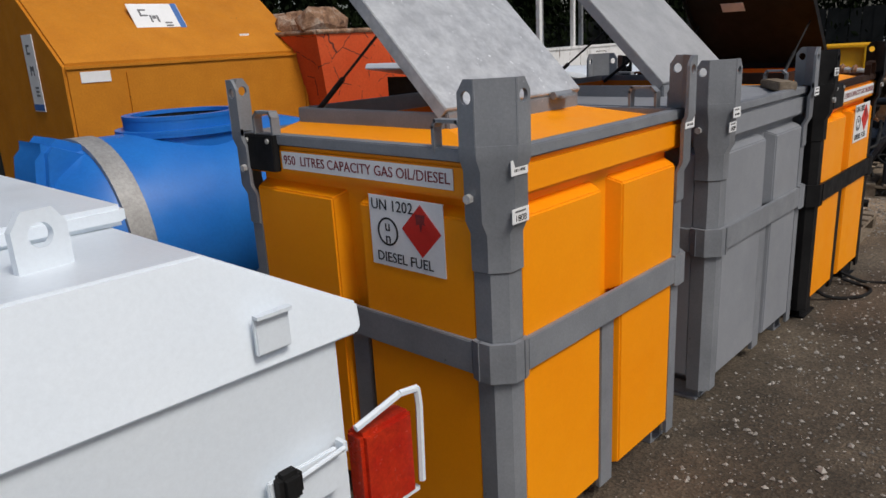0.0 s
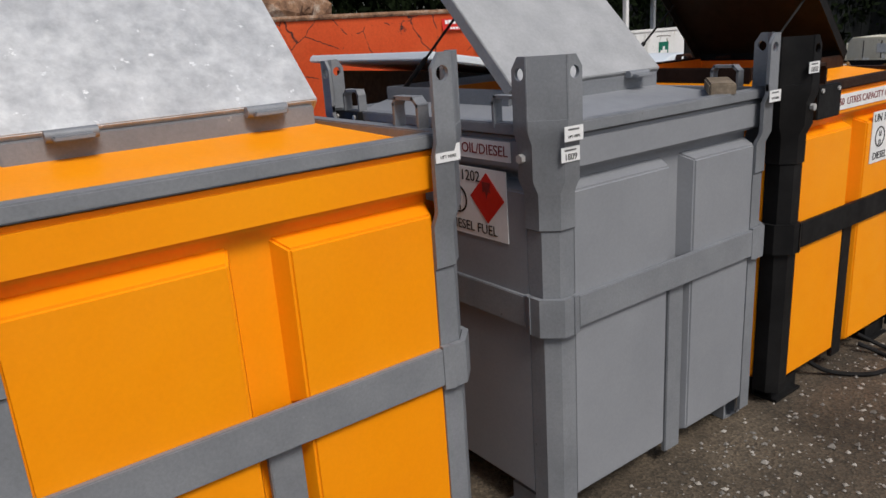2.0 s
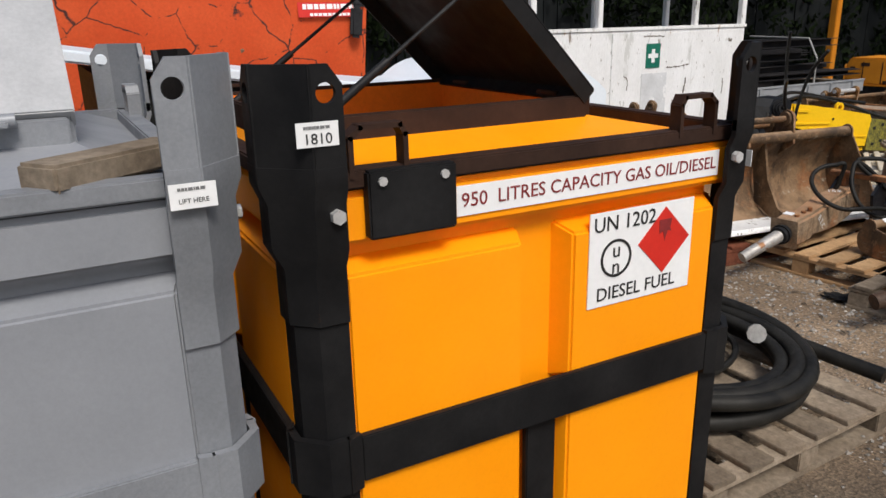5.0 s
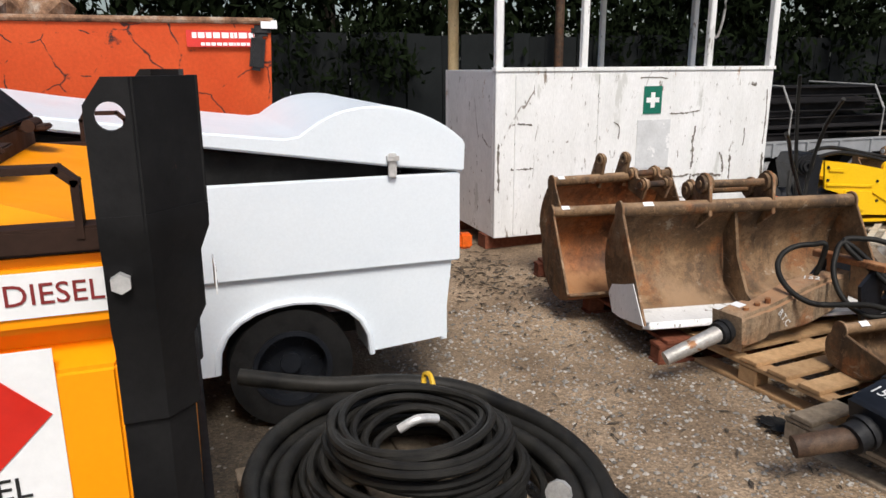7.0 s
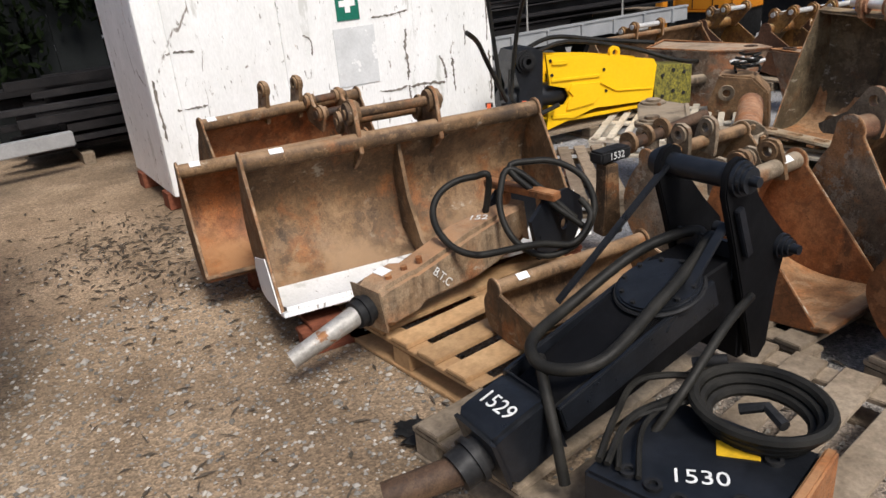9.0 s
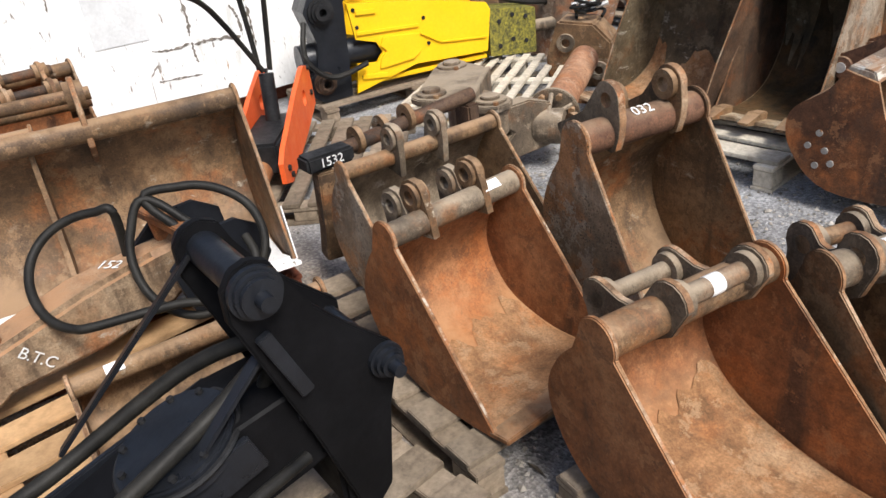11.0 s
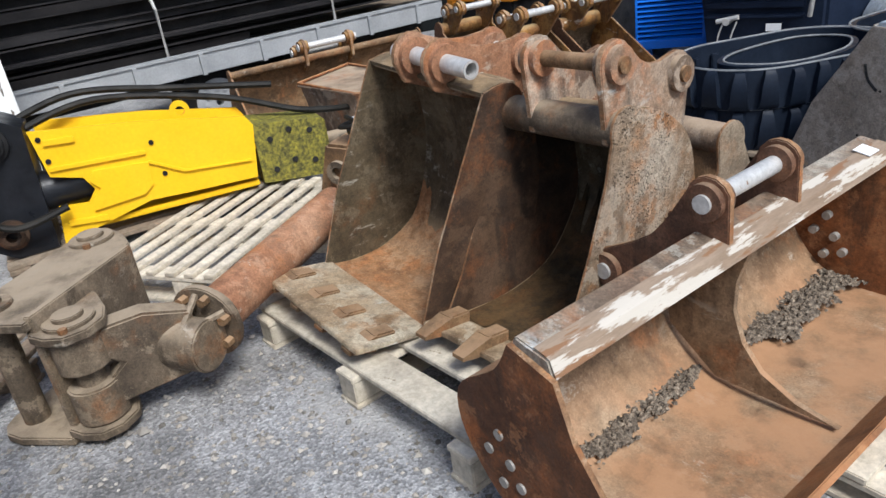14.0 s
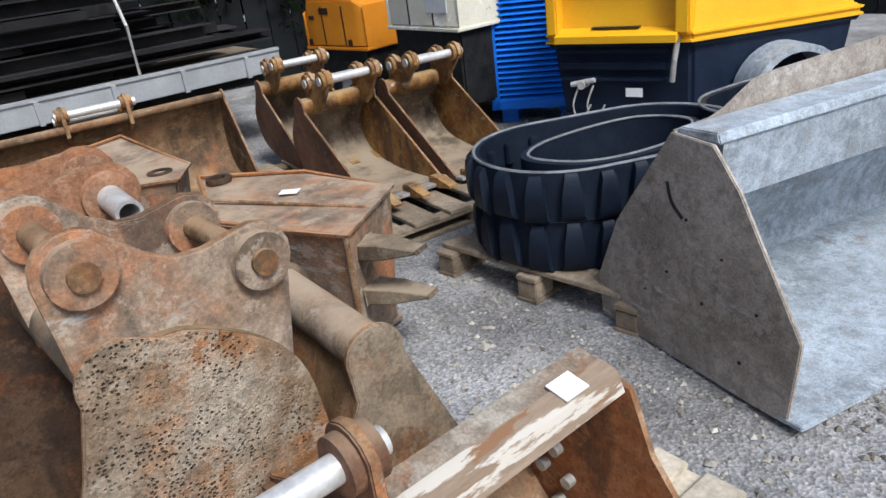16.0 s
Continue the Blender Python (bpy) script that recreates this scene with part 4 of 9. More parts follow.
    # bent handles beside the ears
    for sx in (-1, 1):
        for sy in (-1, 1):
            bm = B()
            y = sy * (hy - 0.025)
            p = [(sx * (hx - u), y, z - drop) for u, z in ((0.13, 1.38), (0.13, 1.45), (0.15, 1.468), (0.23, 1.468), (0.24, 1.45), (0.24, 1.38))]
            for a, b in zip(p, p[1:]):
                a, b = Vector(a), Vector(b)
                mid, dd = (a + b) / 2, b - a
                box(bm, dd.length + 0.008, 0.035, 0.01, 0, 0, 0, Matrix.Translation(mid) @ Matrix.Rotation(-math.atan2(dd.z, dd.x), 4, "Y"))
            part("handle", bm, rim, T)
    # signs
    yf = -hy
    F = Matrix.Translation((sign[0], yf + 0.0068, sign[1])) @ FRONT
    bm = B()
    box(bm, 0.32, 0.228, 0.003, 0, 0, 0, F)
    s = part("fuel_sign", bm, "label_white", T, "white fuel sign with red diamond")
    words("lettering", "UN 1202", 0.05, "print_black", s, F @ Matrix.Translation((-0.056, 0.084, 0.0028)))
    words("lettering", "DIESEL FUEL", 0.046, "print_black", s, F @ Matrix.Translation((-0.012, -0.085, 0.0028)))
    words("lettering", "u", 0.052, "print_black", s, F @ Matrix.Translation((-0.08, 0.018, 0.0028)))
    words("lettering", "n", 0.052, "print_black", s, F @ Matrix.Translation((-0.08, -0.022, 0.0028)))
    bm = B()
    ring(bm, (-0.08, 0, 0.0025), (0, 0, 1), 0.046, 0.04, 0.002, 32)
    bm.transform(F)
    part("roundel", bm, "print_black", s)
    bm = B()
    prism(bm, [(0.082, 0), (0, 0.082), (-0.082, 0), (0, -0.082)], 0.002, F @ Matrix.Translation((0.068, 0.02, 0.0025)) @ Matrix.Rotation(radians(90), 4, "X"))
    dm = part("diamond", bm, "print_red", s, "red flammable-liquid diamond")
    bm = B()
    prism(bm, [(-0.02, -0.02), (0.02, -0.02), (0.016, 0.002), (0.02, 0.012), (0.008, 0.008), (0.0, 0.034), (-0.006, 0.01), (-0.018, 0.014)], 0.001, F @ Matrix.Translation((0.068, 0.052, 0.004)) @ Matrix.Rotation(radians(90), 4, "X"))
    part("flame", bm, "print_maroon", s)
    lw = strip[1]
    F2 = Matrix.Translation((strip[0], yf + 0.0155, 1.303 - drop)) @ FRONT
    bm = B()
    box(bm, lw, 0.062, 0.003, 0, 0, 0, F2)
    s = part("capacity_sign", bm, "label_white", T, "white capacity strip lettered in red")
    words("lettering", "950  LITRES CAPACITY GAS OIL/DIESEL", 0.0465 * lw / 0.82, "print_maroon", s, F2 @ Matrix.Translation((0, 0, 0.0025)))
    bm = B()
    lx, lz = strip[0] - lw / 2 - 0.105, 1.325 - drop
    box(bm, 0.185, 0.03, 0.13, lx, yf + 0.004, lz, bevel=0.004)
    lk = part("lock_plate", bm, "frame_black", T, "black bolted plate")
    for dx in (-0.065, 0.065):
        bm = B()
        rod(bm, (lx + dx, yf - 0.007, lz + 0.045), (lx + dx, yf - 0.017, lz + 0.045), 0.009, 8)
        part("bolt", bm, "steel", lk)
    # small tags on the posts
    def tag_label(mm, text, size, two=False):
        bm = B()
        box(bm, 0.075, 0.042, 0.002, 0, 0, 0, mm)
        s_ = part("tag", bm, "label_white", T)
        words("lettering", text, size, "print_black", s_, mm @ Matrix.Translation((0, -0.008, 0.0015)))
        bm = B()
        bars(bm, 1, 0.05, 0.008, 0.01, len(text), mm @ Matrix.Translation((0, 0.012, 0.0016)) @ Matrix.Rotation(radians(90), 4, "X"))
        part("print", bm, "print_grey", s_)

    side = Matrix.Rotation(radians(90), 4, "Z") @ FRONT
    tag_label(Matrix.Translation((hx + (0.0365 if drop else 0.0225), -hy + 0.065, tags[0])) @ side, "LIFT HERE", 0.011)
    tag_label(Matrix.Translation((hx + (0.0365 if drop else 0.0225), hy - 0.065, 1.345 - drop * 0.4)) @ side, "LIFT HERE", 0.011)
    if tag == "1810":
        tag_label(Matrix.Translation((-hx + 0.055, -hy - 0.035, 1.415)) @ FRONT, tag, 0.026)
    else:
        tag_label(Matrix.Translation((hx + 0.0225, -hy + 0.065, tags[1])) @ side, tag, 0.026)
    return T


fuel_tank(pose(-1.745, 2.025, 0), 1.27, 1.18, "tank_yellow", "frame_grey", "galvanised", "frame_grey", "orange-yellow cube fuel tank in a grey steel frame, lid propped open", "1808", 0.0, (0.262, 1.115), (1.348, 1.215), (0.05, 0.82))
fuel_tank(pose(-1.757, 3.518, 0), 1.27, 1.18, "body_grey", "frame_grey", "lid_grey", "frame_grey", "all-grey painted cube fuel tank with its lid propped open", "1809", 0.035, (0.285, 1.095), (1.335, 1.275), (0.05, 0.82))
fuel_tank(pose(-1.70, 4.79, 0, 0, 0, 90), 1.19, 1.22, "tank_yellow", "frame_black", "frame_black", "frame_brown", "orange-yellow cube fuel tank in a black frame, lid propped open", "1810", 0.055, (0.252, 1.06), (1.24, 1.12), (0.125, 0.74))


def timber_offcut():
    bm = B()
    box(bm, 0.09, 0.29, 0.045, 0, 0, 0, bevel=0.006)
    single("timber_offcut", bm, "wood_old", "weathered timber offcut lying on the grey tank's rim", "timber", pose(-1.245, 3.94, 1.372, 0, 0, 37))


timber_offcut()

# ---- pallets ----
def pallet(m, lx, ly, wood, label, boards=7, h=0.14, group="pallets", fill=0.7):
    """Boards run along x, bearers along y; each board a part."""
    P = thing("pallet", label, "pallet", m, group)
    rnd = random.Random(int(lx * 1000 + ly * 77 + boards))
    t = 0.02
    bw = ly / boards * fill
    for i in range(boards):
        bm = B()
        box(bm, lx, bw * rnd.uniform(0.85, 1.05), t, 0, 0, 0, bevel=0.003)
        part("board", bm, wood, P, m=pose(0, -ly / 2 + (i + 0.5) * ly / boards, h - t / 2, 0, 0, rnd.uniform(-0.7, 0.7)))
    for x in (-lx / 2 + 0.05, 0, lx / 2 - 0.05):
        bm = B()
        box(bm, 0.095, ly, 0.02, x, 0, h - 0.0305, bevel=0.003)
        part("bearer", bm, wood, P)
        bm = B()
        box(bm, 0.1, ly, 0.018, x, 0, 0.009, bevel=0.003)
        part("skid", bm, wood, P)
        for y in (-ly / 2 + 0.06, 0, ly / 2 - 0.06):
            bm = B()
            box(bm, 0.09, 0.11, h - 0.0595, x, y, 0.018 + (h - 0.0595) / 2, bevel=0.004)
            part("block", bm, wood, P)
    return P


# ---- white bunded trailer beside the first tank ----
def white_trailer_near():
    T = thing("site_trailer", "white steel site trailer with a hipped lid and red tail lamp", "trailer", pose(-1.16, 0, 0))
    bm = B()
    box(bm, 1.25, 2.4, 0.72, -0.645, -0.29, 0.71, bevel=0.012)
    part("body", bm, "white_paint", T)
    bm = B()
    prof = [(-1.6, 1.075), (0.955, 1.035), (0.968, 1.052), (0.962, 1.112), (0.63, 1.298), (-1.35, 1.33), (-1.6, 1.15)]
    A = [bm.verts.new((0.0 if z < 1.13 else -0.075, y, z)) for y, z in prof]
    C = [bm.verts.new((-1.3 if z < 1.13 else -1.22, y, z)) for y, z in prof]
    n = len(prof)
    bm.faces.new(A)
    bm.faces.new(C[::-1])
    for i in range(n):
        bm.faces.new((A[i], C[i], C[(i + 1) % n], A[(i + 1) % n]))
    lid = part("lid", bm, "white_paint", T, "hipped white steel lid", soft=0.006)
    bm = B()
    box(bm, 0.95, 1.7, 0.05, -0.95, -0.18, 1.325, bevel=0.012)
    part("raised_cover", bm, "white_paint", T)
    bm = B()
    holed(bm, [(-0.055, 0), (0.055, 0), (0.055, 0.085), (0.03, 0.12), (-0.03, 0.12), (-0.055, 0.085)], (0, 0.07), 0.025, 0.02, pose(-0.25, 0.4, 1.3, 0, 0, 100))
    part("lifting_eye", bm, "white_paint", T)
    bm = B()
    box(bm, 0.012, 0.085, 0.085, 0.008, 0.72, 1.123, bevel=0.003)
    box(bm, 0.02, 0.085, 0.008, 0.018, 0.72, 1.167)
    part("latch_plate", bm, "white_paint", T)
    bm = B()
    box(bm, 0.012, 0.19, 0.11, 0.008, 0.755, 0.735, bevel=0.003)
    rod(bm, (0.03, 0.72, 0.775), (0.03, 0.86, 0.79), 0.006, 8)
    box(bm, 0.03, 0.012, 0.025, 0.015, 0.862, 0.79)
    lt = part("latch", bm, "white_paint", T)
    bm = B()
    box(bm, 0.045, 0.06, 0.07, 0.03, 0.7, 0.775, pose(0, 0, 0, 0, 0, 0), 0.012)
    part("catch", bm, "rubber", lt, "black rubber catch")
    bm = B()
    pts = [(0.0, 0.92, 0.8), (0.01, 1.06, 0.838), (0.012, 1.12, 0.83), (0.012, 1.125, 0.78), (0.012, 1.118, 0.56)]
    for a, b in zip(pts, pts[1:]):
        a, b = Vector(a), Vector(b)
        rod(bm, a, b, 0.01, 6)
    box(bm, 0.06, 0.2, 0.012, -0.03, 1.02, 0.53)
    lb = part("lamp_guard", bm, "white_paint", T, "bent white lamp bracket")
    bm = B()
    box(bm, 0.07, 0.175, 0.245, -0.03, 1.022, 0.65, bevel=0.012)
    part("tail_lamp", bm, "lens_red", T, "red and orange tail lamp")
    for y in (-0.3,):
        bm = B()
        rod(bm, (-0.02, y, 0.3), (-0.2, y, 0.3), 0.3, 28)
        part("wheel", bm, "rubber", T)
        bm = B()
        rod(bm, (-1.1, y, 0.3), (-1.28, y, 0.3), 0.3, 28)
        part("wheel", bm, "rubber", T)
    return T


white_trailer_near()


# ---- yellow machine canopy behind the blue tank ----
def yellow_canopy():
    T = thing("machine_canopy", "faded yellow steel machine canopy with a sloped roof and sign plates", "canopy", pose(-5.3, 3.0, 0))
    w = 1.04
    bm = B()
    prof = [(0, 0.6), (0, 1.65), (-0.68, 2.18), (-1.3, 2.18), (-1.75, 1.7), (-1.75, 0.6)]
    A = [bm.verts.new((x, -w, z)) for x, z in prof]
    C = [bm.verts.new((x, w, z)) for x, z in prof]
    n = len(prof)
    bm.faces.new(A)
    bm.faces.new(C[::-1])
    for i in range(n):
        bm.faces.new((A[i], C[i], C[(i + 1) % n], A[(i + 1) % n]))
    part("shell", bm, "canopy_yellow", T, soft=0.02)
    bm = B()
    box(bm, 0.012, 2.06, 0.02, 0.008, 0, 1.63)
    box(bm, 0.012, 0.02, 0.95, 0.008, 0.98, 1.1)
    box(bm, 0.012, 0.02, 0.95, 0.008, -0.6, 1.1)
    part("seam", bm, "canopy_yellow", T)
    bm = B()
    box(bm, 1.5, 1.9, 0.38, -0.9, 0, 0.4)
    part("base", bm, "dark_metal", T, "dark steel skid base")
    for y in (-0.7, 0.7):
        bm = B()
        box(bm, 1.7, 0.12, 0.21, -0.9, y, 0.105)
        part("skid", bm, "rust_dark_and_shade", T)
    s = Matrix.Translation((-0.35, 0, 1.923)) @ Matrix.Rotation(radians(52), 4, "Y") @ Matrix.Rotation(radians(90), 4, "Z")
    for mm, k in ((s @ Matrix.Translation((-0.11, 0.02, 0.008)), 1.0), (Matrix.Translation((-0.55, -w - 0.006, 1.6)) @ FRONT, 0.8)):
        bm = B()
        box(bm, 0.42 * k if k == 1 else 0.2, 0.34 if k == 1 else 0.55, 0.006, 0, 0, 0, mm)
        pl = part("sign_plate", bm, "label_white", T, "white sign plate with blue border")
        bm = B()
        ww, hh = (0.42, 0.34) if k == 1 else (0.2, 0.55)
        box(bm, ww, 0.045, 0.002, 0, -hh / 2 + 0.03, 0.004, mm)
        if k == 1:
            box(bm, 0.05, hh, 0.002, ww / 2 - 0.03, 0, 0.0045, mm)
        part("border", bm, "print_blue", pl)
        bm = B()
        for i, (u, v) in enumerate(((-0.13, 0.08), (-0.03, 0.02), (0.07, -0.05)) if k == 1 else ((-0.03, 0.17), (0, 0.02), (0.03, -0.13))):
            for dx, dy, a, b in (((0, 0, 0.016, 0.07), (0.03, 0.027, 0.05, 0.014), (0.03, -0.027, 0.05, 0.014)), ((-0.028, 0, 0.015, 0.07), (0.028, 0, 0.015, 0.07), (0, 0.015, 0.03, 0.03)), ((0, 0.028, 0.06, 0.014), (0, 0, 0.06, 0.014), (0, -0.028, 0.06, 0.014)))[i]:
                box(bm, a, b, 0.002, u + dx, v + dy, 0.0045, mm)
        part("mark", bm, "print_grey", pl)
    bm = B()
    box(bm, 0.004, 0.21, 0.075, 0.004, -0.83, 1.56)
    part("label", bm, "label_white", T)
    bm = B()
    box(bm, 0.006, 0.09, 0.02, -0.2, 0.55, 1.81, Matrix.Translation((0, 0, 0)))
    part("label", bm, "label_white", T)
    return T


yellow_canopy()


# ---- blue water tank with a wide neck ----
def blue_tank():
    T = thing("water_tank", "blue plastic horizontal tank with a wide open neck and grey strap", "water tank", pose(-3.62, 1.95, 0))
    r, zc = 0.52, 0.79
    bm = B()
    prof = [(-0.92, 0.1), (-0.88, 0.3), (-0.8, 0.42), (-0.68, 0.5), (-0.6, r), (0.55, r), (0.68, 0.49), (0.78, 0.36), (0.82, 0.1)]
    seg = 40
    R = [[bm.verts.new((q * math.cos(k * math.tau / seg), y, zc + q * math.sin(k * math.tau / seg))) for k in range(seg)] for y, q in prof]
    for a, b in zip(R, R[1:]):
        for k in range(seg):
            bm.faces.new((a[k], a[(k + 1) % seg], b[(k + 1) % seg], b[k]))
    bm.faces.new(R[0])
    bm.faces.new(R[-1][::-1])
    part("shell", bm, "blue_plastic", T)
    bm = B()
    for a, b, q in ((1.15, 1.31, 0.325), (1.285, 1.3, 0.345), (1.3, 1.375, 0.3)):
        rod(bm, (-0.04, -0.04, a), (-0.04, -0.04, b), q, 40, caps=False)
    ring(bm, (-0.04, -0.04, 1.376), (0, 0, 1), 0.302, 0.255, 0.02, 40)
    ring(bm, (-0.04, -0.04, 1.308), (0, 0, 1), 0.345, 0.28, 0.014, 40)
    nk = part("neck", bm, "blue_plastic", T)
    bm = B()
    rod(bm, (-0.04, -0.04, 1.25), (-0.04, -0.04, 1.365), 0.26, 40)
    bm.faces.ensure_lookup_table()
    top = [f for f in bm.faces if f.normal.z > 0.9 or f.calc_center_median().z > 1.36]
    bmesh.ops.delete(bm, geom=top, context="FACES")
    part("opening", bm, "rubber", T)
    bm = B()
    ring(bm, (0, -0.6, zc), (0, 1, 0), r + 0.012, r - 0.01, 0.11, 48)
    part("strap", bm, "strap_grey", T, "grey steel strap")
    bm = B()
    prism(bm, [(-0.9, 1.02), (-0.86, 1.3), (-0.8, 1.36), (-0.4, 1.2), (-0.4, 1.02)], 0.36, pose(0, 0, 0, 0, 0, 90))
    part("fin", bm, "blue_plastic", T, soft=0.05)
    for y in (-0.45, 0.45):
        bm = B()
        prism(bm, [(-0.5, 0.0), (0.5, 0.0), (0.47, 0.55), (0.35, 0.4), (0, 0.3), (-0.35, 0.4), (-0.47, 0.55)], 0.08, pose(0, y, 0))
        part("cradle", bm, "dark_metal", T, "dark steel cradle")
    return T


blue_tank()


# ---- orange-red skip ----
def skip_bin():
    T = thing("skip", "chipped orange-red steel skip with a rusty rim and sign", "skip", pose(-5.75, 4.98, 0))
    top = [(-0.8, -1.1), (0.8, -1.1), (0.8, 1.03), (-0.8, 1.03)]
    bot = [(-0.55, -0.75), (0.6, -0.75), (0.6, 0.98), (-0.55, 0.98)]
    bm = B()
    lo = [bm.verts.new((x, y, 0.1)) for x, y in bot]
    hi = [bm.verts.new((x, y, 1.795)) for x, y in top]
    lo2 = [bm.verts.new((x * 0.97, y * 0.97, 0.13)) for x, y in bot]
    hi2 = [bm.verts.new((x * 0.97, y * 0.97, 1.795)) for x, y in top]
    bm.faces.new(lo)
    bm.faces.new(lo2)
    for i in range(4):
        j = (i + 1) % 4
        bm.faces.new((lo[i], lo[j], hi[j], hi[i]))
        bm.faces.new((lo2[j], lo2[i], hi2[i], hi2[j]))
        bm.faces.new((hi[i], hi[j], hi2[j], hi2[i]))
    part("shell", bm, "skip_orange", T)
    bm = B()
    for i in range(4):
        a, b = Vector((*top[i], 1.8)), Vector((*top[(i + 1) % 4], 1.8))
        rod(bm, a, b, 0.02, 8)
    part("rim", bm, "skip_rust", T, "rusty rolled rim")
    bm = B()
    for i in range(60):
        rnd = random.Random(i)
        x, y = rnd.uniform(-0.68, 0.68), rnd.uniform(-1.0, 0.95)
        bmesh.ops.create_icosphere(bm, subdivisions=1, radius=rnd.uniform(0.08, 0.2), matrix=pose(x, y, 1.43 + (0.44 if y < -0.3 else 0.0), rnd.uniform(0, 90), rnd.uniform(0, 90)))
    part("load", bm, "skip_rust", T, "rusty scrap heap")
    F = Matrix.Translation((0.785, 0.745, 1.69)) @ Matrix.Rotation(radians(90), 4, "Z") @ Matrix.Rotation(radians(-6), 4, "X") @ FRONT
    bm = B()
    box(bm, 0.46, 0.1, 0.004, 0, 0, 0.012, F)
    sg = part("sign", bm, "print_red", T, "red sign with two rows of white print")
    bm = B()
    bars(bm, 1, 0.4, 0.055, 0.05, 3, F @ Matrix.Translation((0, 0.02, 0.016)) @ Matrix.Rotation(radians(90), 4, "X"))
    bars(bm, 1, 0.3, 0.03, 0.05, 5, F @ Matrix.Translation((0, -0.033, 0.016)) @ Matrix.Rotation(radians(90), 4, "X"))
    part("print", bm, "label_white", sg)
    bm = B()
    box(bm, 0.09, 0.22, 0.03, 0.2, -0.06, 0.02, F @ pose(0, 0, 0, 0, 0, -8), 0.02)
    box(bm, 0.12, 0.07, 0.03, 0.22, 0.05, 0.02, F, 0.02)
    part("lifting_lug", bm, "dark_metal", T, "dark steel lifting lug")
    bm = B()
    box(bm, 0.1, 0.05, 0.03, 0.27, 0.085, 0.03, F)
    part("corner_plate", bm, "label_white", T)
    return T


skip_bin()


# ---- white box trailer with a domed lid ----
def white_trailer_far():
    T = thing("box_trailer", "white box trailer with a domed lid standing ajar", "trailer", pose(-3.0, 0, 0))
    y0, y1, W = 4.0, 6.53, 1.35
    bm = B()
    arch = [(5.79 + 0.33 * math.cos(a), 0.27 + 0.3 * math.sin(a) ** 0.7) for a in [math.pi * k / 12 for k in range(13)]]
    lower = [(y0, 0.7), (y0, 0.28), (arch[-1][0], 0.28)] + [(y, max(z, 0.28)) for y, z in arch[::-1]] + [(arch[0][0], 0.3), (6.46, 0.325), (6.5, 0.7)]
    pts = []
    for q in lower:
        if not pts or (Vector(q) - Vector(pts[-1])).length > 0.004:
            pts.append(q)
    prism(bm, pts, 0.03, Matrix.Translation((-0.02, 0, 0)) @ Matrix.Rotation(radians(90), 4, "Z"))
    prism(bm, pts, 0.03, Matrix.Translation((-W + 0.02, 0, 0)) @ Matrix.Rotation(radians(90), 4, "Z"))
    box(bm, W - 0.06, 0.03, 0.4, -W / 2, 6.47, 0.5)
    box(bm, W - 0.06, 0.03, 0.4, -W / 2, y0 + 0.02, 0.5)
    part("lower_body", bm, "white_paint", T)
    for x, s_ in ((0.0, 1), (-W, -1)):
        bm = B()
        pipe(bm, [(x, max(5.45, min(6.13, y)), max(z, 0.29)) for y, z in arch], 0.014, 8)
        part("arch_lip", bm, "white_paint", T)
        bm = B()
        for (ya, za), (yb, zb) in zip(arch, arch[1:]):
            q = [bm.verts.new((x - s_ * d, y, max(z, 0.28) - 0.004)) for d, y, z in ((0.03, ya, za), (0.03, yb, zb), (0.3, yb, zb), (0.3, ya, za))]
            bm.faces.new(q)
        part("wheel_well", bm, "white_paint", T)
    bm = B()
    for x, y, a, b in ((0.005, (y0 + y1) / 2, 0.03, y1 - y0), (-W - 0.005, (y0 + y1) / 2, 0.03, y1 - y0)):
        box(bm, a, b, 0.395, x, y, 0.885, bevel=0.006)
    for y in (y0 + 0.015, y1 - 0.015):
        box(bm, W - 0.02, 0.03, 0.395, -W / 2, y, 0.885)
    box(bm, W - 0.05, y1 - y0 - 0.06, 0.02, -W / 2, (y0 + y1) / 2, 0.6)
    part("upper_body", bm, "white_paint", T)
    # added black wedge: stands in for the shade in the gap below the lid
    bm = B()
    prism(bm, [(6.3, 1.03), (6.28, 1.095), (6.1, 1.125), (5.49, 1.21), (4.83, 1.31), (4.05, 1.42), (4.05, 1.03)], W - 0.1, Matrix.Translation((-W / 2, 0, 0)) @ Matrix.Rotation(radians(90), 4, "Z"))
    part("liner", bm, "rubber", T, "added black filler for the shade under the lid")
    bm = B()
    dome = [(p.x, p.z) for p in curve_pts([(6.55, 0, 1.215), (6.46, 0, 1.285), (6.33, 0, 1.345), (6.18, 0, 1.375), (6.03, 0, 1.362), (5.92, 0, 1.318), (5.84, 0, 1.265)], 4)]
    prof = [(6.545, 1.085)] + dome + [(5.78, 1.256), (5.49, 1.29), (4.83, 1.382), (3.9, 1.535), (3.88, 1.49), (4.83, 1.335), (5.49, 1.228), (6.2, 1.125)]
    prism(bm, prof, W + 0.06, Matrix.Translation((-W / 2, 0, 0)) @ Matrix.Rotation(radians(90), 4, "Z"))
    part("lid", bm, "white_paint", T, "white domed lid standing ajar", soft=0.008)
    bm = B()
    box(bm, 0.02, 0.035, 0.1, 0.035, 6.22, 1.13, bevel=0.004)
    box(bm, 0.03, 0.05, 0.02, 0.04, 6.22, 1.16)
    part("latch", bm, "steel", T, "steel toggle latch")
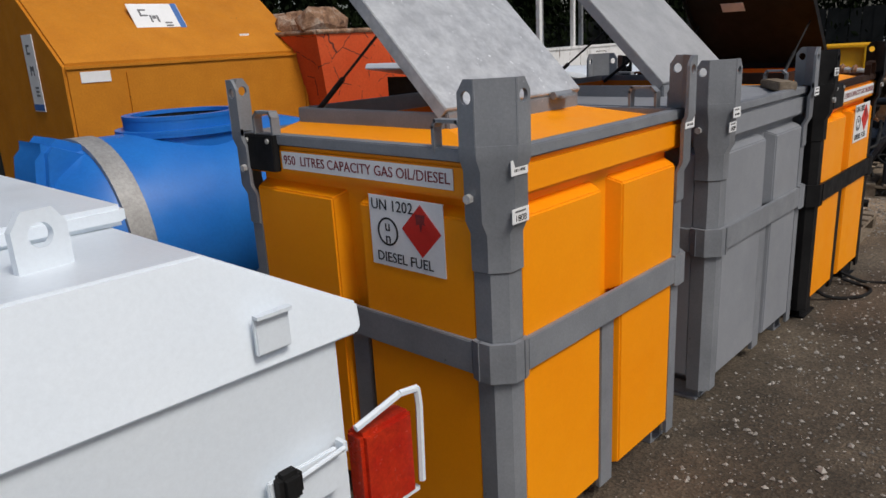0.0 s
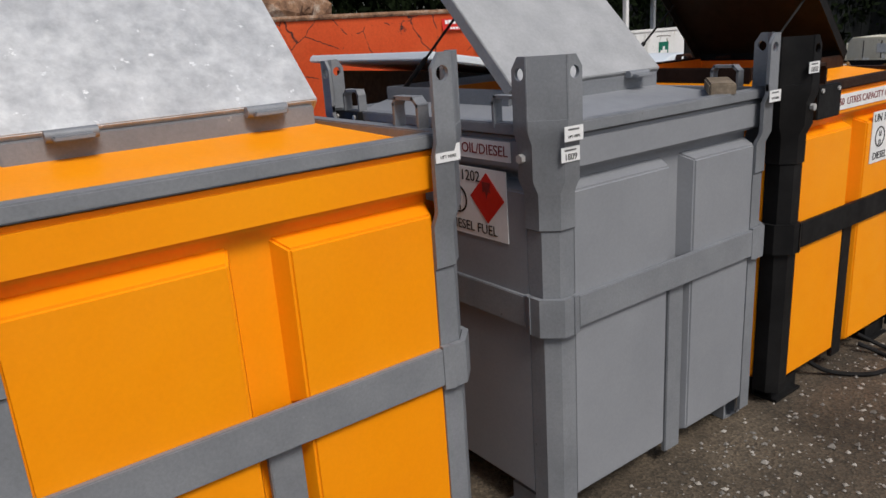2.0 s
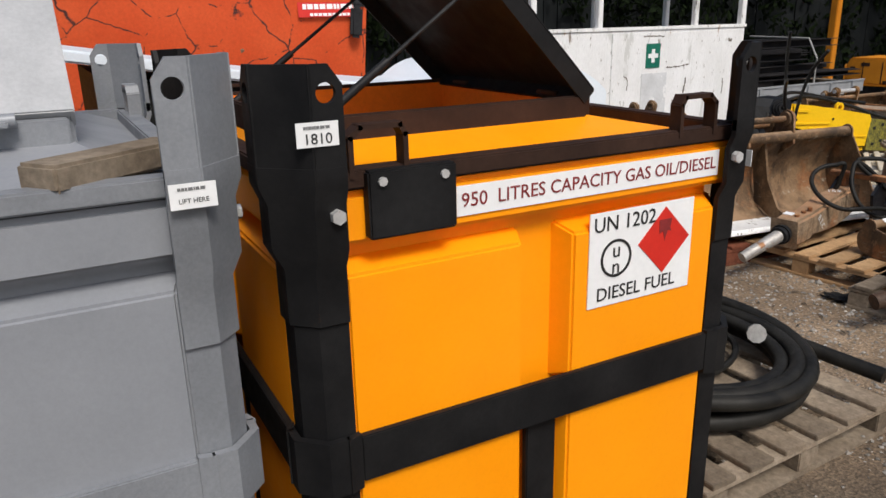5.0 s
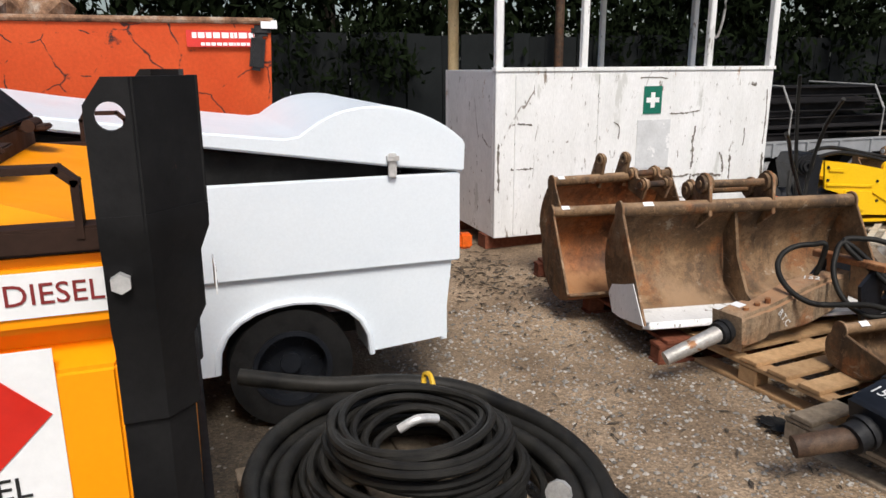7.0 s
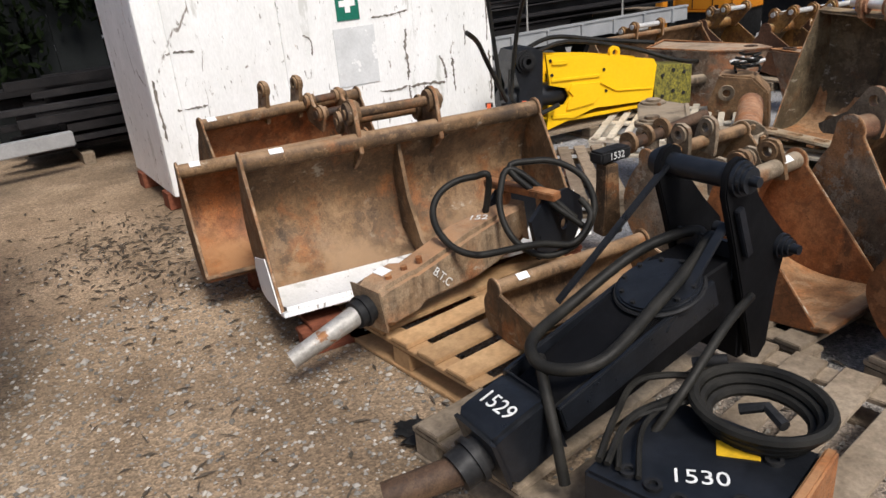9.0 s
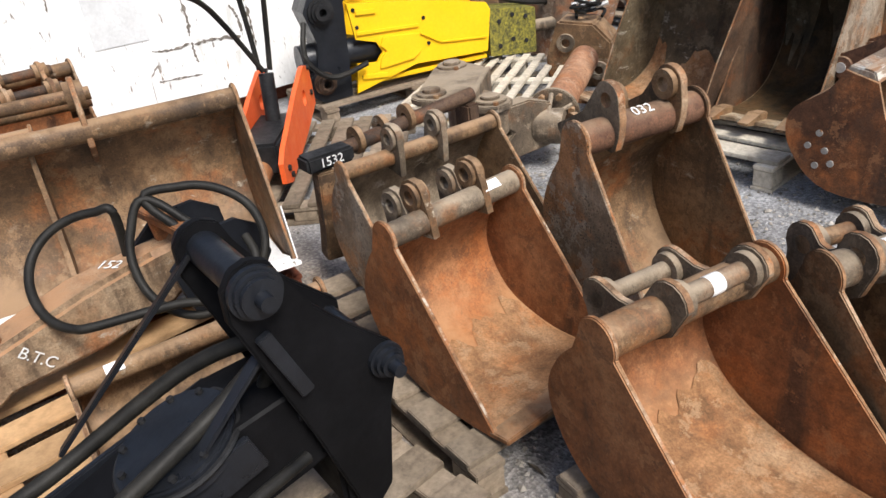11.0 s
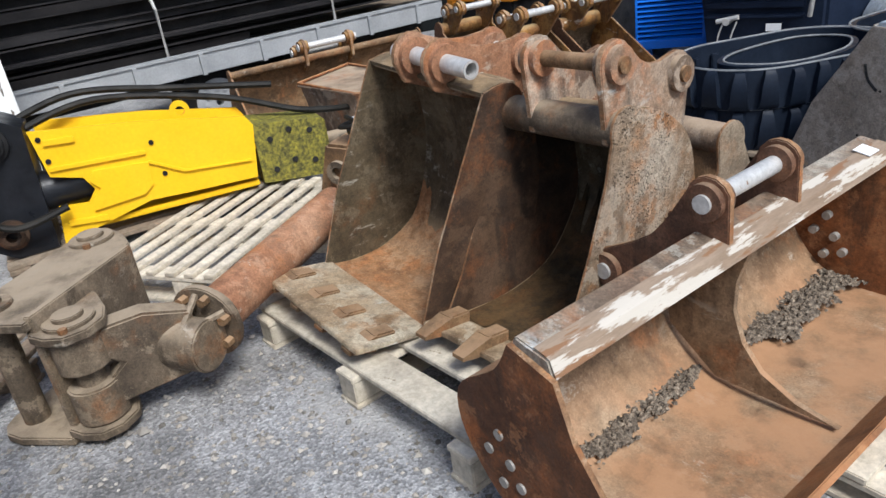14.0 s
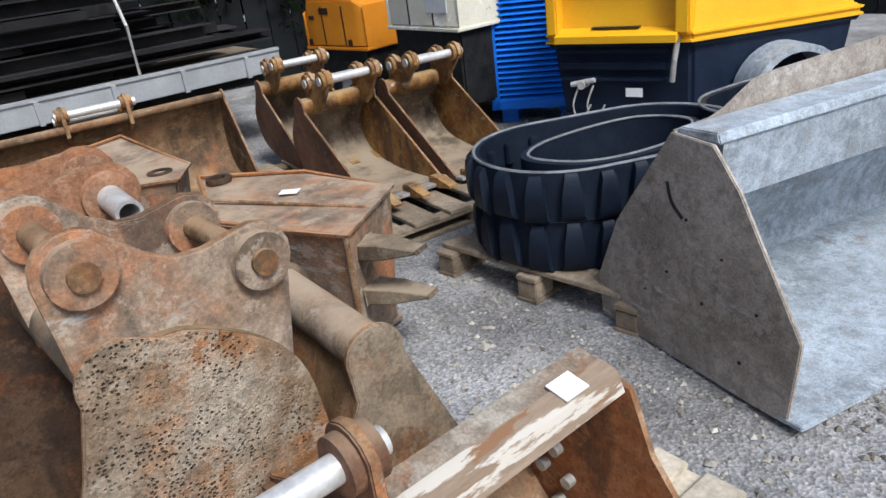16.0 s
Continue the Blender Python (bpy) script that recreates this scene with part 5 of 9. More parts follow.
    for x in (-0.1, -W + 0.1):
        bm = B()
        ring(bm, (x, 5.77, 0.265), (1, 0, 0), 0.265, 0.17, 0.17, 40)
        wh = part("tyre", bm, "rubber", T)
        bm = B()
        ring(bm, (x + 0.03, 5.77, 0.265), (1, 0, 0), 0.172, 0.15, 0.12, 32)
        ring(bm, (x + 0.0, 5.77, 0.265), (1, 0, 0), 0.155, 0.035, 0.012, 32)
        for k in range(8):
            a = k * math.tau / 8
            rod(bm, (x - 0.005, 5.77 + 0.105 * math.cos(a), 0.265 + 0.105 * math.sin(a)), (x + 0.012, 5.77 + 0.105 * math.cos(a), 0.265 + 0.105 * math.sin(a)), 0.018, 8)
        rod(bm, (x, 5.77, 0.265), (x + 0.03, 5.77, 0.265), 0.045, 16)
        part("rim", bm, "black_paint", wh, "black steel wheel rim")
    bm = B()
    box(bm, 0.05, 0.06, 0.07, 0.0, 6.56, 0.77, bevel=0.01)
    part("side_lamp", bm, "lens_orange", T, "orange side lamp")
    bm = B()
    rod(bm, (-W + 0.1, 5.77, 0.265), (-0.1, 5.77, 0.265), 0.035, 12)
    box(bm, 0.08, 2.2, 0.08, -W + 0.3, 5.2, 0.33)
    box(bm, 0.08, 2.2, 0.08, -0.35, 5.2, 0.33)
    part("axle", bm, "dark_metal", T)
    bm = B()
    box(bm, 0.012, 0.36, 0.02, 0.0, 6.28, 0.285, pose(0, 0, 0, 4.5, 0, 0))
    part("sill", bm, "white_paint", T)
    return T


white_trailer_far()


# ---- coiled hoses on a pallet ----
pallet(pose(-1.9, 6.05, 0, 0, 0, 2), 1.3, 1.1, "wood_old", "weathered grey pallet under the coiled hoses", 6)


def hose_coil(cx, cy, z0):
    H = thing("hose_coil", "black rubber hoses coiled on a pallet, tied with yellow tape", "hose", pose(cx, cy, z0))
    rnd = random.Random(3)
    for k in range(20):
        bm = B()
        R = 0.385 - 0.0075 * k + rnd.uniform(-0.05, 0.03)
        ox, oy, z = rnd.uniform(-0.03, 0.03), rnd.uniform(-0.03, 0.03), 0.05 + 0.0125 * k + rnd.uniform(-0.01, 0.01)
        ph = rnd.uniform(0, 6.28)
        pts = [(ox + R * (1 + 0.03 * math.sin(2 * a + ph)) * math.cos(a), oy + R * (1 + 0.04 * math.cos(3 * a + ph)) * math.sin(a), z + 0.018 * math.sin(a + ph)) for a in [i * math.tau / 44 for i in range(44)]]
        pipe(bm, pts, 0.0145, 8, True)
        part("turn", bm, "hose", H)
    for k in range(4):
        bm = B()
        R = 0.24 - 0.035 * k
        pts = [(0.02 + R * math.cos(a), R * math.sin(a), 0.30 - 0.03 * k + 0.012 * math.sin(a * 2 + k)) for a in [i * math.tau / 36 for i in range(36)]]
        pipe(bm, pts, 0.0135, 8, True)
        part("turn", bm, "hose", H)
    for k, (R, z, r) in enumerate(((0.56, 0.06, 0.034), (0.49, 0.05, 0.034), (0.52, 0.12, 0.032), (0.46, 0.12, 0.03), (0.55, 0.15, 0.03))):
        bm = B()
        pts = [(0.09 + R * 1.12 * math.cos(a) + 0.01 * k, R * 0.98 * math.sin(a), z + 0.02 * math.sin(a + k)) for a in [i * math.tau / 48 for i in range(48)]]
        pipe(bm, pts, r, 10, True)
        part("thick_turn", bm, "hose", H, "thick dark suction hose")
    bm = B()
    pipe(bm, curve_pts([(-0.62, -0.5, 0.25), (-0.5, -0.2, 0.22), (-0.46, 0.1, 0.2), (-0.35, 0.34, 0.17), (-0.1, 0.5, 0.12), (0.3, 0.54, 0.08), (0.75, 0.62, 0.05)], 8), 0.032, 10)
    part("loose_end", bm, "hose", H)
    bm = B()
    pipe(bm, curve_pts([(0.02, -0.06, 0.27), (0.03, 0.0, 0.3), (0.02, 0.07, 0.285)], 6), 0.015, 10)
    part("coupling", bm, "steel", H, "steel hose coupling")
    bm = B()
    pipe(bm, curve_pts([(-0.27, 0.12, 0.24), (-0.29, 0.13, 0.295), (-0.25, 0.14, 0.31), (-0.2, 0.14, 0.26)], 5), 0.01, 6)
    part("tape", bm, "tag_yellow", H, "yellow tape tie")
    bm = B()
    pipe(bm, curve_pts([(0.345, 0.345, 0.15), (0.36, 0.33, 0.155)], 2), 0.0405, 10)
    part("collar", bm, "strap_grey", H, "grey hose collar")
    return H


hose_coil(-2.1, 6.03, 0.14)


def ground_cable():
    bm = B()
    pipe(bm, curve_pts([(-1.16, 4.55, 0.1), (-1.08, 4.66, 0.02), (-0.95, 4.78, 0.012), (-0.92, 4.95, 0.012), (-1.0, 5.02, 0.012), (-1.1, 4.98, 0.05)], 8), 0.011, 8)
    single("cable", bm, "rubber", "black rubber cable hanging out under the tank", "cable")
    bm = B()
    pipe(bm, curve_pts([(-1.12, 5.0, 0.09), (-1.0, 5.1, 0.014), (-0.86, 5.16, 0.012), (-0.8, 5.12, 0.012)], 8), 0.01, 8)
    single("cable", bm, "rubber", "black rubber cable lying on the dirt", "cable")


ground_cable()


# ---- white open-sided cabin ----
def peeled(T, pts, w, seed):
    """A ragged strip where the paint has come away along a joint of the cabin's front; pts are y, z."""
    rnd = random.Random(seed)
    line = curve_pts([(0, y + rnd.uniform(-0.006, 0.006), z + rnd.uniform(-0.006, 0.006)) for y, z in pts], 9)
    bm = B()
    rows = []
    for i, p in enumerate(line):
        d = (line[min(i + 1, len(line) - 1)] - line[max(i - 1, 0)]).normalized()
        n = Vector((0, -d.z, d.y))
        end = 0.25 if i in (0, len(line) - 1) else 1.0
        a, c = (w * end * rnd.uniform(0.05, 1.0) ** 1.6 + 0.0012 for _ in range(2))
        rows.append([bm.verts.new(q) for q in (p + n * a + Vector((-0.002, 0, 0)), p + n * a + Vector((0.0035, 0, 0)), p - n * c + Vector((0.0035, 0, 0)), p - n * c + Vector((-0.002, 0, 0)))])
    for q, r in zip(rows, rows[1:]):
        for k in range(4):
            bm.faces.new((q[k], q[(k + 1) % 4], r[(k + 1) % 4], r[k]))
    bm.faces.new(rows[0])
    bm.faces.new(rows[-1][::-1])
    part("peeled_strip", bm, "bare_patch", T, "grey-brown strip of peeled paint")


def cabin():
    T = thing("site_cabin", "chipped white open-sided site cabin with a first-aid sign", "cabin", pose(-5.45, 0, 0))
    y0, y1, x1 = 7.8, 10.58, -1.16
    for nm, a in (("front_wall", (0.05, y1 - y0, 1.36, -0.025, (y0 + y1) / 2, 0.795)), ("back_wall", (0.05, y1 - y0, 1.36, x1 + 0.025, (y0 + y1) / 2, 0.795)), ("end_wall", (-x1 - 0.1, 0.05, 1.36, x1 / 2, y0 + 0.025, 0.795)), ("end_wall", (-x1 - 0.1, 0.05, 1.36, x1 / 2, y1 - 0.025, 0.795)), ("cabin_floor", (-x1 - 0.1, y1 - y0 - 0.1, 0.06, x1 / 2, (y0 + y1) / 2, 0.145))):
        bm = B()
        box(bm, *a, bevel=0.005)
        part(nm, bm, "white_worn", T)
    bm = B()
    box(bm, 0.075, y1 - y0 + 0.02, 0.03, -0.025, (y0 + y1) / 2, 1.487)
    part("sill", bm, "white_worn", T)
    for y in (7.98, 8.75):
        bm = B()
        box(bm, 0.012, 0.02, 1.3, 0.006, y, 0.79)
        part("cover_strip", bm, "white_worn", T)
    for x, y, r in ((-0.03, y0 + 0.03, 0.06), (-0.03, 8.6, 0.055), (-0.03, 9.86, 0.055), (-0.03, y1 - 0.03, 0.065), (x1 + 0.03, 8.35, 0.05), (x1 + 0.03, 9.45, 0.05), (x1 + 0.03, y1 - 0.03, 0.06)):
        bm = B()
        box(bm, r, r, 0.9, x, y, 1.93, bevel=0.006)
        part("post", bm, "white_worn", T)
    bm = B()
    rod(bm, (x1 + 0.05, y0 + 0.06, 1.47), (x1 + 0.05, y0 + 0.06, 2.38), 0.05, 12)
    part("post", bm, "wrap_tan", T, "tan wrapped corner post")
    bm = B()
    box(bm, -x1 + 0.16, y1 - y0 + 0.16, 0.07, x1 / 2, (y0 + y1) / 2, 2.41, bevel=0.01)
    part("roof", bm, "white_worn", T)
    bm = B()
    box(bm, 0.06, y1 - y0 - 0.1, 0.09, x1 + 0.06, (y0 + y1) / 2, 2.33)
    part("roof_beam", bm, "wood_old", T)
    F = Matrix.Translation((0.004, 9.28, 1.222)) @ Matrix.Rotation(radians(90), 4, "Z") @ FRONT
    bm = B()
    box(bm, 0.185, 0.235, 0.005, 0, 0, 0, F)
    s = part("first_aid_sign", bm, "print_green", T, "green first-aid sign with a white cross")
    bm = B()
    box(bm, 0.13, 0.042, 0.002, 0, 0, 0.0035, F)
    box(bm, 0.042, 0.13, 0.002, 0, 0, 0.0036, F)
    part("cross", bm, "label_white", s)
    bm = B()
    box(bm, 0.34, 0.42, 0.004, 0.03, -0.38, 0.0, F)
    part("patch", bm, "old_notice", T, "faded patch of an old notice")
    for k, (pts, w_) in enumerate((([(9.76, 0.98), (9.74, 0.86), (9.745, 0.7), (9.74, 0.6)], 0.016), ([(9.74, 0.56), (9.745, 0.5), (9.75, 0.42)], 0.012), ([(9.47, 0.56), (9.6, 0.54), (9.72, 0.55)], 0.012), ([(9.76, 0.54), (9.9, 0.545), (10.08, 0.52)], 0.018), ([(9.47, 1.1), (9.6, 1.105), (9.79, 1.125)], 0.01), ([(10.05, 0.74), (10.09, 0.66), (10.1, 0.56)], 0.014), ([(10.16, 0.72), (10.17, 0.6), (10.18, 0.44)], 0.016), ([(7.94, 1.05), (8.03, 1.055), (8.13, 1.045)], 0.01), ([(7.94, 0.69), (8.05, 0.685), (8.14, 0.69)], 0.012), ([(10.53, 1.3), (10.545, 1.0), (10.53, 0.8)], 0.008), ([(10.54, 0.72), (10.55, 0.5), (10.54, 0.3)], 0.016), ([(10.34, 1.35), (10.37, 1.335), (10.4, 1.34)], 0.018), ([(9.46, 0.36), (9.6, 0.35), (9.75, 0.34)], 0.009), ([(8.74, 1.3), (8.745, 1.1), (8.74, 0.95)], 0.006), ([(8.9, 1.05), (8.96, 1.0), (8.95, 0.9)], 0.007), ([(9.15, 1.405), (9.28, 1.41), (9.42, 1.4)], 0.009), ([(10.3, 0.95), (10.31, 0.85), (10.3, 0.78)], 0.007), ([(7.83, 0.9), (7.835, 0.7), (7.83, 0.5)], 0.014))):
        peeled(T, pts, w_, 40 + k)
    for x in (-0.2, x1 + 0.2):
        bm = B()
        box(bm, 0.16, y1 - y0 + 0.05, 0.115, x, (y0 + y1) / 2, 0.0575)
        part("bearer", bm, "wood_red", T, "red-brown timber bearer")
    bm = B()
    pipe(bm, curve_pts([(-0.2, 10.0, 2.35), (-0.25, 10.02, 2.0), (-0.22, 10.08, 1.75), (-0.18, 10.12, 2.0), (-0.2, 10.1, 2.35)], 6), 0.012, 6)
    part("rope", bm, "strap_grey", T, "hanging pale rope loop")
    return T


cabin()

# ---- excavator buckets ----
def offset_line(pts, d):
    out = []
    for i, p in enumerate(pts):
        a, b = Vector(pts[max(i - 1, 0)]), Vector(pts[min(i + 1, len(pts) - 1)])
        t = (b - a).normalized()
        out.append((p[0] + t.y * d, p[1] - t.x * d))
    return out


def hitch(bk, y1, y2, pa, pb, mat, tube=0.0, base=None, pins="steel", boss=0.055, over=0.02, dip=0.45, paint=False, outer=True, hollow=False):
    """Two saddle-shaped ear plates joined by two cross pins with collars; pa and pb are the pins' x, z."""
    A, Q = Vector(pa), Vector(pb)
    d = (Q - A).normalized()
    n = Vector((-d.y, d.x)) * (1 if d.x >= 0 else -1)
    base = base or [(pb[0] + 0.04, pb[1] - 0.2), (pa[0] - 0.03, pa[1] - 0.2)]
    s = boss * 1.12
    turn = lambda c, a: c + s * (math.cos(radians(a)) * d + math.sin(radians(a)) * n)
    gap = (Q - A).length
    poly = [turn(A, a) for a in (200, 175, 150, 125, 100, 75, 55)]
    for u in (0.34, 0.5, 0.66):
        poly.append(A + d * gap * u + n * (s * 0.75 - s * dip * (1.25 if u == 0.5 else 0.9)))
    poly += [turn(Q, a) for a in (125, 105, 80, 55, 30, 5, -20)]
    poly = [tuple(p) for p in poly] + [tuple(q) for q in base]
    for y in (y1, y2):
        bm = B()
        prism(bm, poly, 0.022, Matrix.Translation((0, y, 0)))
        ear = part("ear_plate", bm, mat, bk, soft=0.003, rim="rust_edge")
        for x, z in (pa, pb):
            side = 1 if y < (y1 + y2) / 2 else -1
            for out in ((-0.02, 0.02) if outer else (0.02 * side,)):
                bm = B()
                ring(bm, (x, y + out, z), (0, 1, 0), boss * 0.88, 0.022, 0.022, 20)
                part("collar", bm, mat, ear)
    for k, (x, z) in enumerate((pa, pb)):
        bm = B()
        ya, yb = min(y1, y2) - 0.031 - over * 0.4, max(y1, y2) + 0.031 + over
        if hollow:
            ring(bm, (x, (ya + yb) / 2, z), (0, 1, 0), 0.03, 0.022, yb - ya, 24)
        else:
            rod(bm, (x, ya, z), (x, yb, z), 0.024, 16)
        pin = part("pin", bm, pins, bk)
        if paint and k == 0:
            bm = B()
            pipe(bm, [(x, (y1 + y2) / 2 - 0.02, z), (x, (y1 + y2) / 2 + 0.018, z)], 0.0246, 16)
            part("paint_mark", bm, "white_worn", pin, "white paint mark")


def small_ears(bk, ys, x, z, mat, h=0.13, lean=0.0, wide=1.0):
    for y in ys:
        bm = B()
        k = Matrix.Translation((x, y, z)) @ Matrix.Rotation(radians(lean), 4, "Y")
        poly = [(-0.06 * wide, -0.05), (0.065 * wide, -0.05), (0.058 * wide ** 0.5, (h - 0.05) * 0.5), (0.05, h - 0.05), (0.046, h - 0.026), (0.034, h - 0.01), (0.0, h), (-0.034, h - 0.01), (-0.046, h - 0.026), (-0.05, h - 0.05), (-0.056 * wide ** 0.5, (h - 0.05) * 0.5)]
        holed(bm, poly, (0, h - 0.05), 0.021, 0.022, k)
        ear = part("ear_plate", bm, mat, bk)
        for o in (-0.016, 0.016):
            bm = B()
            ring(bm, k @ Vector((0, o, h - 0.05)), (0, 1, 0), 0.04, 0.021, 0.014, 18)
            part("collar", bm, mat, ear)


def saddle_ears(bk, ys, eye, rear, tube, r, mats):
    """Plates that straddle the tube: a large eye above, a small one behind and a hooked toe in front."""
    def round_about(c, rr, a0, a1, n):
        return [(c[0] + rr * math.cos(radians(a0 + (a1 - a0) * i / n)), c[1] + rr * math.sin(radians(a0 + (a1 - a0) * i / n))) for i in range(n + 1)]
    poly = round_about(eye, 0.056, -5, 125, 9) + [((eye[0] * 0.45 + rear[0] * 0.55), (eye[1] * 0.45 + rear[1] * 0.55) + 0.012)]
    poly += round_about(rear, 0.042, 95, 250, 7) + [(tube[0] - r * 1.6, tube[1] - r * 1.1), (tube[0] - 0.01, tube[1] - r * 0.9), (tube[0] + r * 0.62, tube[1] - r * 1.05), (tube[0] + r * 1.0, tube[1] - r * 0.85), (tube[0] + r * 1.3, tube[1] + r * 0.1), (tube[0] + r * 1.38, tube[1] + r * 1.1)]
    for y, mat in zip(ys, mats):
        bm = B()
        holed(bm, poly, eye, 0.022, 0.026, Matrix.Translation((0, y, 0)))
        ear = part("ear_plate", bm, mat, bk, soft=0.003, rim="rust_edge")
        for c, R, h in ((eye, 0.045, 0.022), (rear, 0.034, 0.014)):
            bm = B()
            ring(bm, (c[0], y + (0.022 if y < 0 else -0.022), c[1]), (0, 1, 0), R, h, 0.02, 22)
            part("collar", bm, "rust_brown", ear)


def bucket(m, w, prof, label, inner="rust_orange", side="rust_orange", tube=0.035, smooth=True, teeth=0, edge="rust_brown", bar=None, front=(), lip=0.07, group="excavator buckets", divider=None, stickers=(), tube_mat=None, rivets=(), lip_back=0.03, tooth=(0.17, -0.02), stick=0.0, inside=None, rim="rust_edge"):
    """prof: x (forwards) and z from the top at the back round to the lip. The mouth opens forwards and up."""
    bk = thing("excavator_bucket", label, "bucket", m, group)
    line = [(p.x, p.z) for p in curve_pts([(x, 0, z) for x, z in prof], 5)] if smooth else list(prof)
    t = 0.012
    bm = B()
    # the shell is a band of quads, so its section may be hollow
    inn = offset_line(line, t)
    ys = (-w / 2, w / 2)
    rows = [[[bm.verts.new((x, y, z)) for x, z in q] for y in ys] for q in (line, inn)]
    k = len(line)
    for i in range(k - 1):
        for q in rows:
            bm.faces.new((q[0][i], q[0][i + 1], q[1][i + 1], q[1][i]))
    for y in (0, 1):
        for i in range(k - 1):
            bm.faces.new((rows[0][y][i], rows[0][y][i + 1], rows[1][y][i + 1], rows[1][y][i]))
    for i in (0, k - 1):
        bm.faces.new((rows[0][0][i], rows[0][1][i], rows[1][1][i], rows[1][0][i]))
    part("shell", bm, inner, bk)
    if tube:
        # the side plates end in a rounded tab round the tube
        cx, cz, rr = prof[0][0], prof[0][1], tube + 0.014
        rest = [q for q in inn if math.hypot(q[0] - cx, q[1] - cz) > rr * 1.15]
        stop = min(196, int(math.degrees(math.atan2(rest[0][1] - cz, rest[0][0] - cx)) % 360) - 30)
        tab = [(cx + rr * math.cos(radians(a)), cz + rr * math.sin(radians(a))) for a in range(-15, max(stop, 92), 15)]
        outline = tab + rest + list(front)
    else:
        outline = inn + list(front)
    for y in (-w / 2, w / 2):
        bm = B()
        prism(bm, outline, 0.014, Matrix.Translation((0, y + (0.0075 if y > 0 else -0.0075), 0)))
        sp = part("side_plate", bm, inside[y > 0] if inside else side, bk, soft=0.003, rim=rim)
        for x, z in rivets:
            b2 = B()
            rod(b2, (x, y - 0.02, z), (x, y + 0.02, z), 0.014, 14)
            part("rivet", b2, "worn_steel", sp)
    if divider:
        bm = B()
        prism(bm, divider, 0.018)
        part("web", bm, inner, bk)
    (x0, z0), (x1, z1) = line[-2], line[-1]
    a = math.atan2(z1 - z0, x1 - x0)
    bm = B()
    box(bm, lip, w + (0.03 if lip_back < 0.1 else -0.004), 0.018, lip / 2 - lip_back, 0, 0.008 if lip_back > 0.1 else 0, Matrix.Translation((x1, 0, z1)) @ Matrix.Rotation(-a, 4, "Y"), 0.003)
    part("cutting_edge", bm, edge, bk)
    if tube:
        bm = B()
        rod(bm, (prof[0][0], -w / 2 - 0.004 - stick, prof[0][1]), (prof[0][0], w / 2 + 0.004 + stick, prof[0][1]), tube, 18)
        part("tube", bm, tube_mat or side, bk)
    if bar:
        bm = B()
        prism(bm, bar, w, Matrix())
        part("top_bar", bm, tube_mat or edge, bk, soft=0.004)
    for i in range(teeth):
        y = -w / 2 + 0.05 + i * (w - 0.1) / max(teeth - 1, 1)
        bm = B()
        M4 = Matrix.Translation((x1 + tooth[1], y, z1 + 0.004)) @ Matrix.Rotation(-a, 4, "Y")
        box(bm, 0.09, 0.06, 0.055, 0.03, 0, 0.01, M4, 0.006)
        V = [bm.verts.new(M4 @ Vector(v)) for v in ((0.06, -0.032, -0.02), (0.06, 0.032, -0.02), (0.06, 0.032, 0.038), (0.06, -0.032, 0.038), (tooth[0], -0.025, -0.012), (tooth[0], 0.025, -0.012), (tooth[0], 0.025, 0.0), (tooth[0], -0.025, 0.0))]
        for f in ((0, 1, 2, 3), (4, 7, 6, 5), (0, 4, 5, 1), (1, 5, 6, 2), (2, 6, 7, 3), (3, 7, 4, 0)):
            bm.faces.new([V[j] for j in f])
        part("tooth", bm, "rust_brown" if edge == "mud_tan" else "rust_yellow", bk)
    for y, l in stickers:
        bm = B()
        x, z = prof[0]
        box(bm, 0.03, l, 0.003, 0, 0, tube + 0.001, Matrix.Translation((x, y, z)) @ Matrix.Rotation(radians(35), 4, "Y"))
        part("sticker", bm, "label_white", bk)
    return bk


def deposit(bk, prof, w, lo, hi, mat, seed, label, ragged=0.12):
    """Dried silt, grit or darkened mud lying in the hollow of a bucket: a sheet on the inside of the shell from lo to
    hi along its section, with a ragged upper edge.
    """
    line = [Vector((p.x, p.z)) for p in curve_pts([(x, 0, z) for x, z in prof], 5)]
    inn = [Vector(q) for q in offset_line([(p.x, p.y) for p in line], -0.004)]
    run = [0.0]
    for a, b in zip(inn, inn[1:]):
        run.append(run[-1] + (b - a).length)

    def at(u):
        d = min(max(u, 0.0), 1.0) * run[-1]
        for i in range(len(run) - 1):
            if d <= run[i + 1]:
                return inn[i].lerp(inn[i + 1], (d - run[i]) / max(run[i + 1] - run[i], 1e-6))
        return inn[-1]

    bm = B()
    nx, ny = 14, 36
    rows = []
    for j in range(ny + 1):
        y = (j / ny - 0.5) * (w - 0.016)
        top = lo + ragged * (noise.noise((j * 0.13, seed, 1.7)) + 0.5 * noise.noise((j * 0.45, seed, 5.1)))
        row = []
        for i in range(nx + 1):
            p = at(top + (hi - top) * i / nx)
            e = 0.004 * noise.noise((i * 0.5, j * 0.5, seed)) if 0 < i < nx else 0.0
            row.append(bm.verts.new((p.x, y, p.y + e)))
        rows.append(row)
    for a, b in zip(rows, rows[1:]):
        for i in range(nx):
            bm.faces.new((a[i], a[i + 1], b[i + 1], b[i]))
    part("deposit", bm, mat, bk, label)


def scoop(H, L, z1=0.05, back=0.13):
    """A usual bucket section."""
    return [(0, H), (-back * 0.75, H * 0.74), (-back, H * 0.46), (-back * 0.35, H * 0.16), (L * 0.3, 0.015), (L * 0.7, 0.015), (L, z1)]


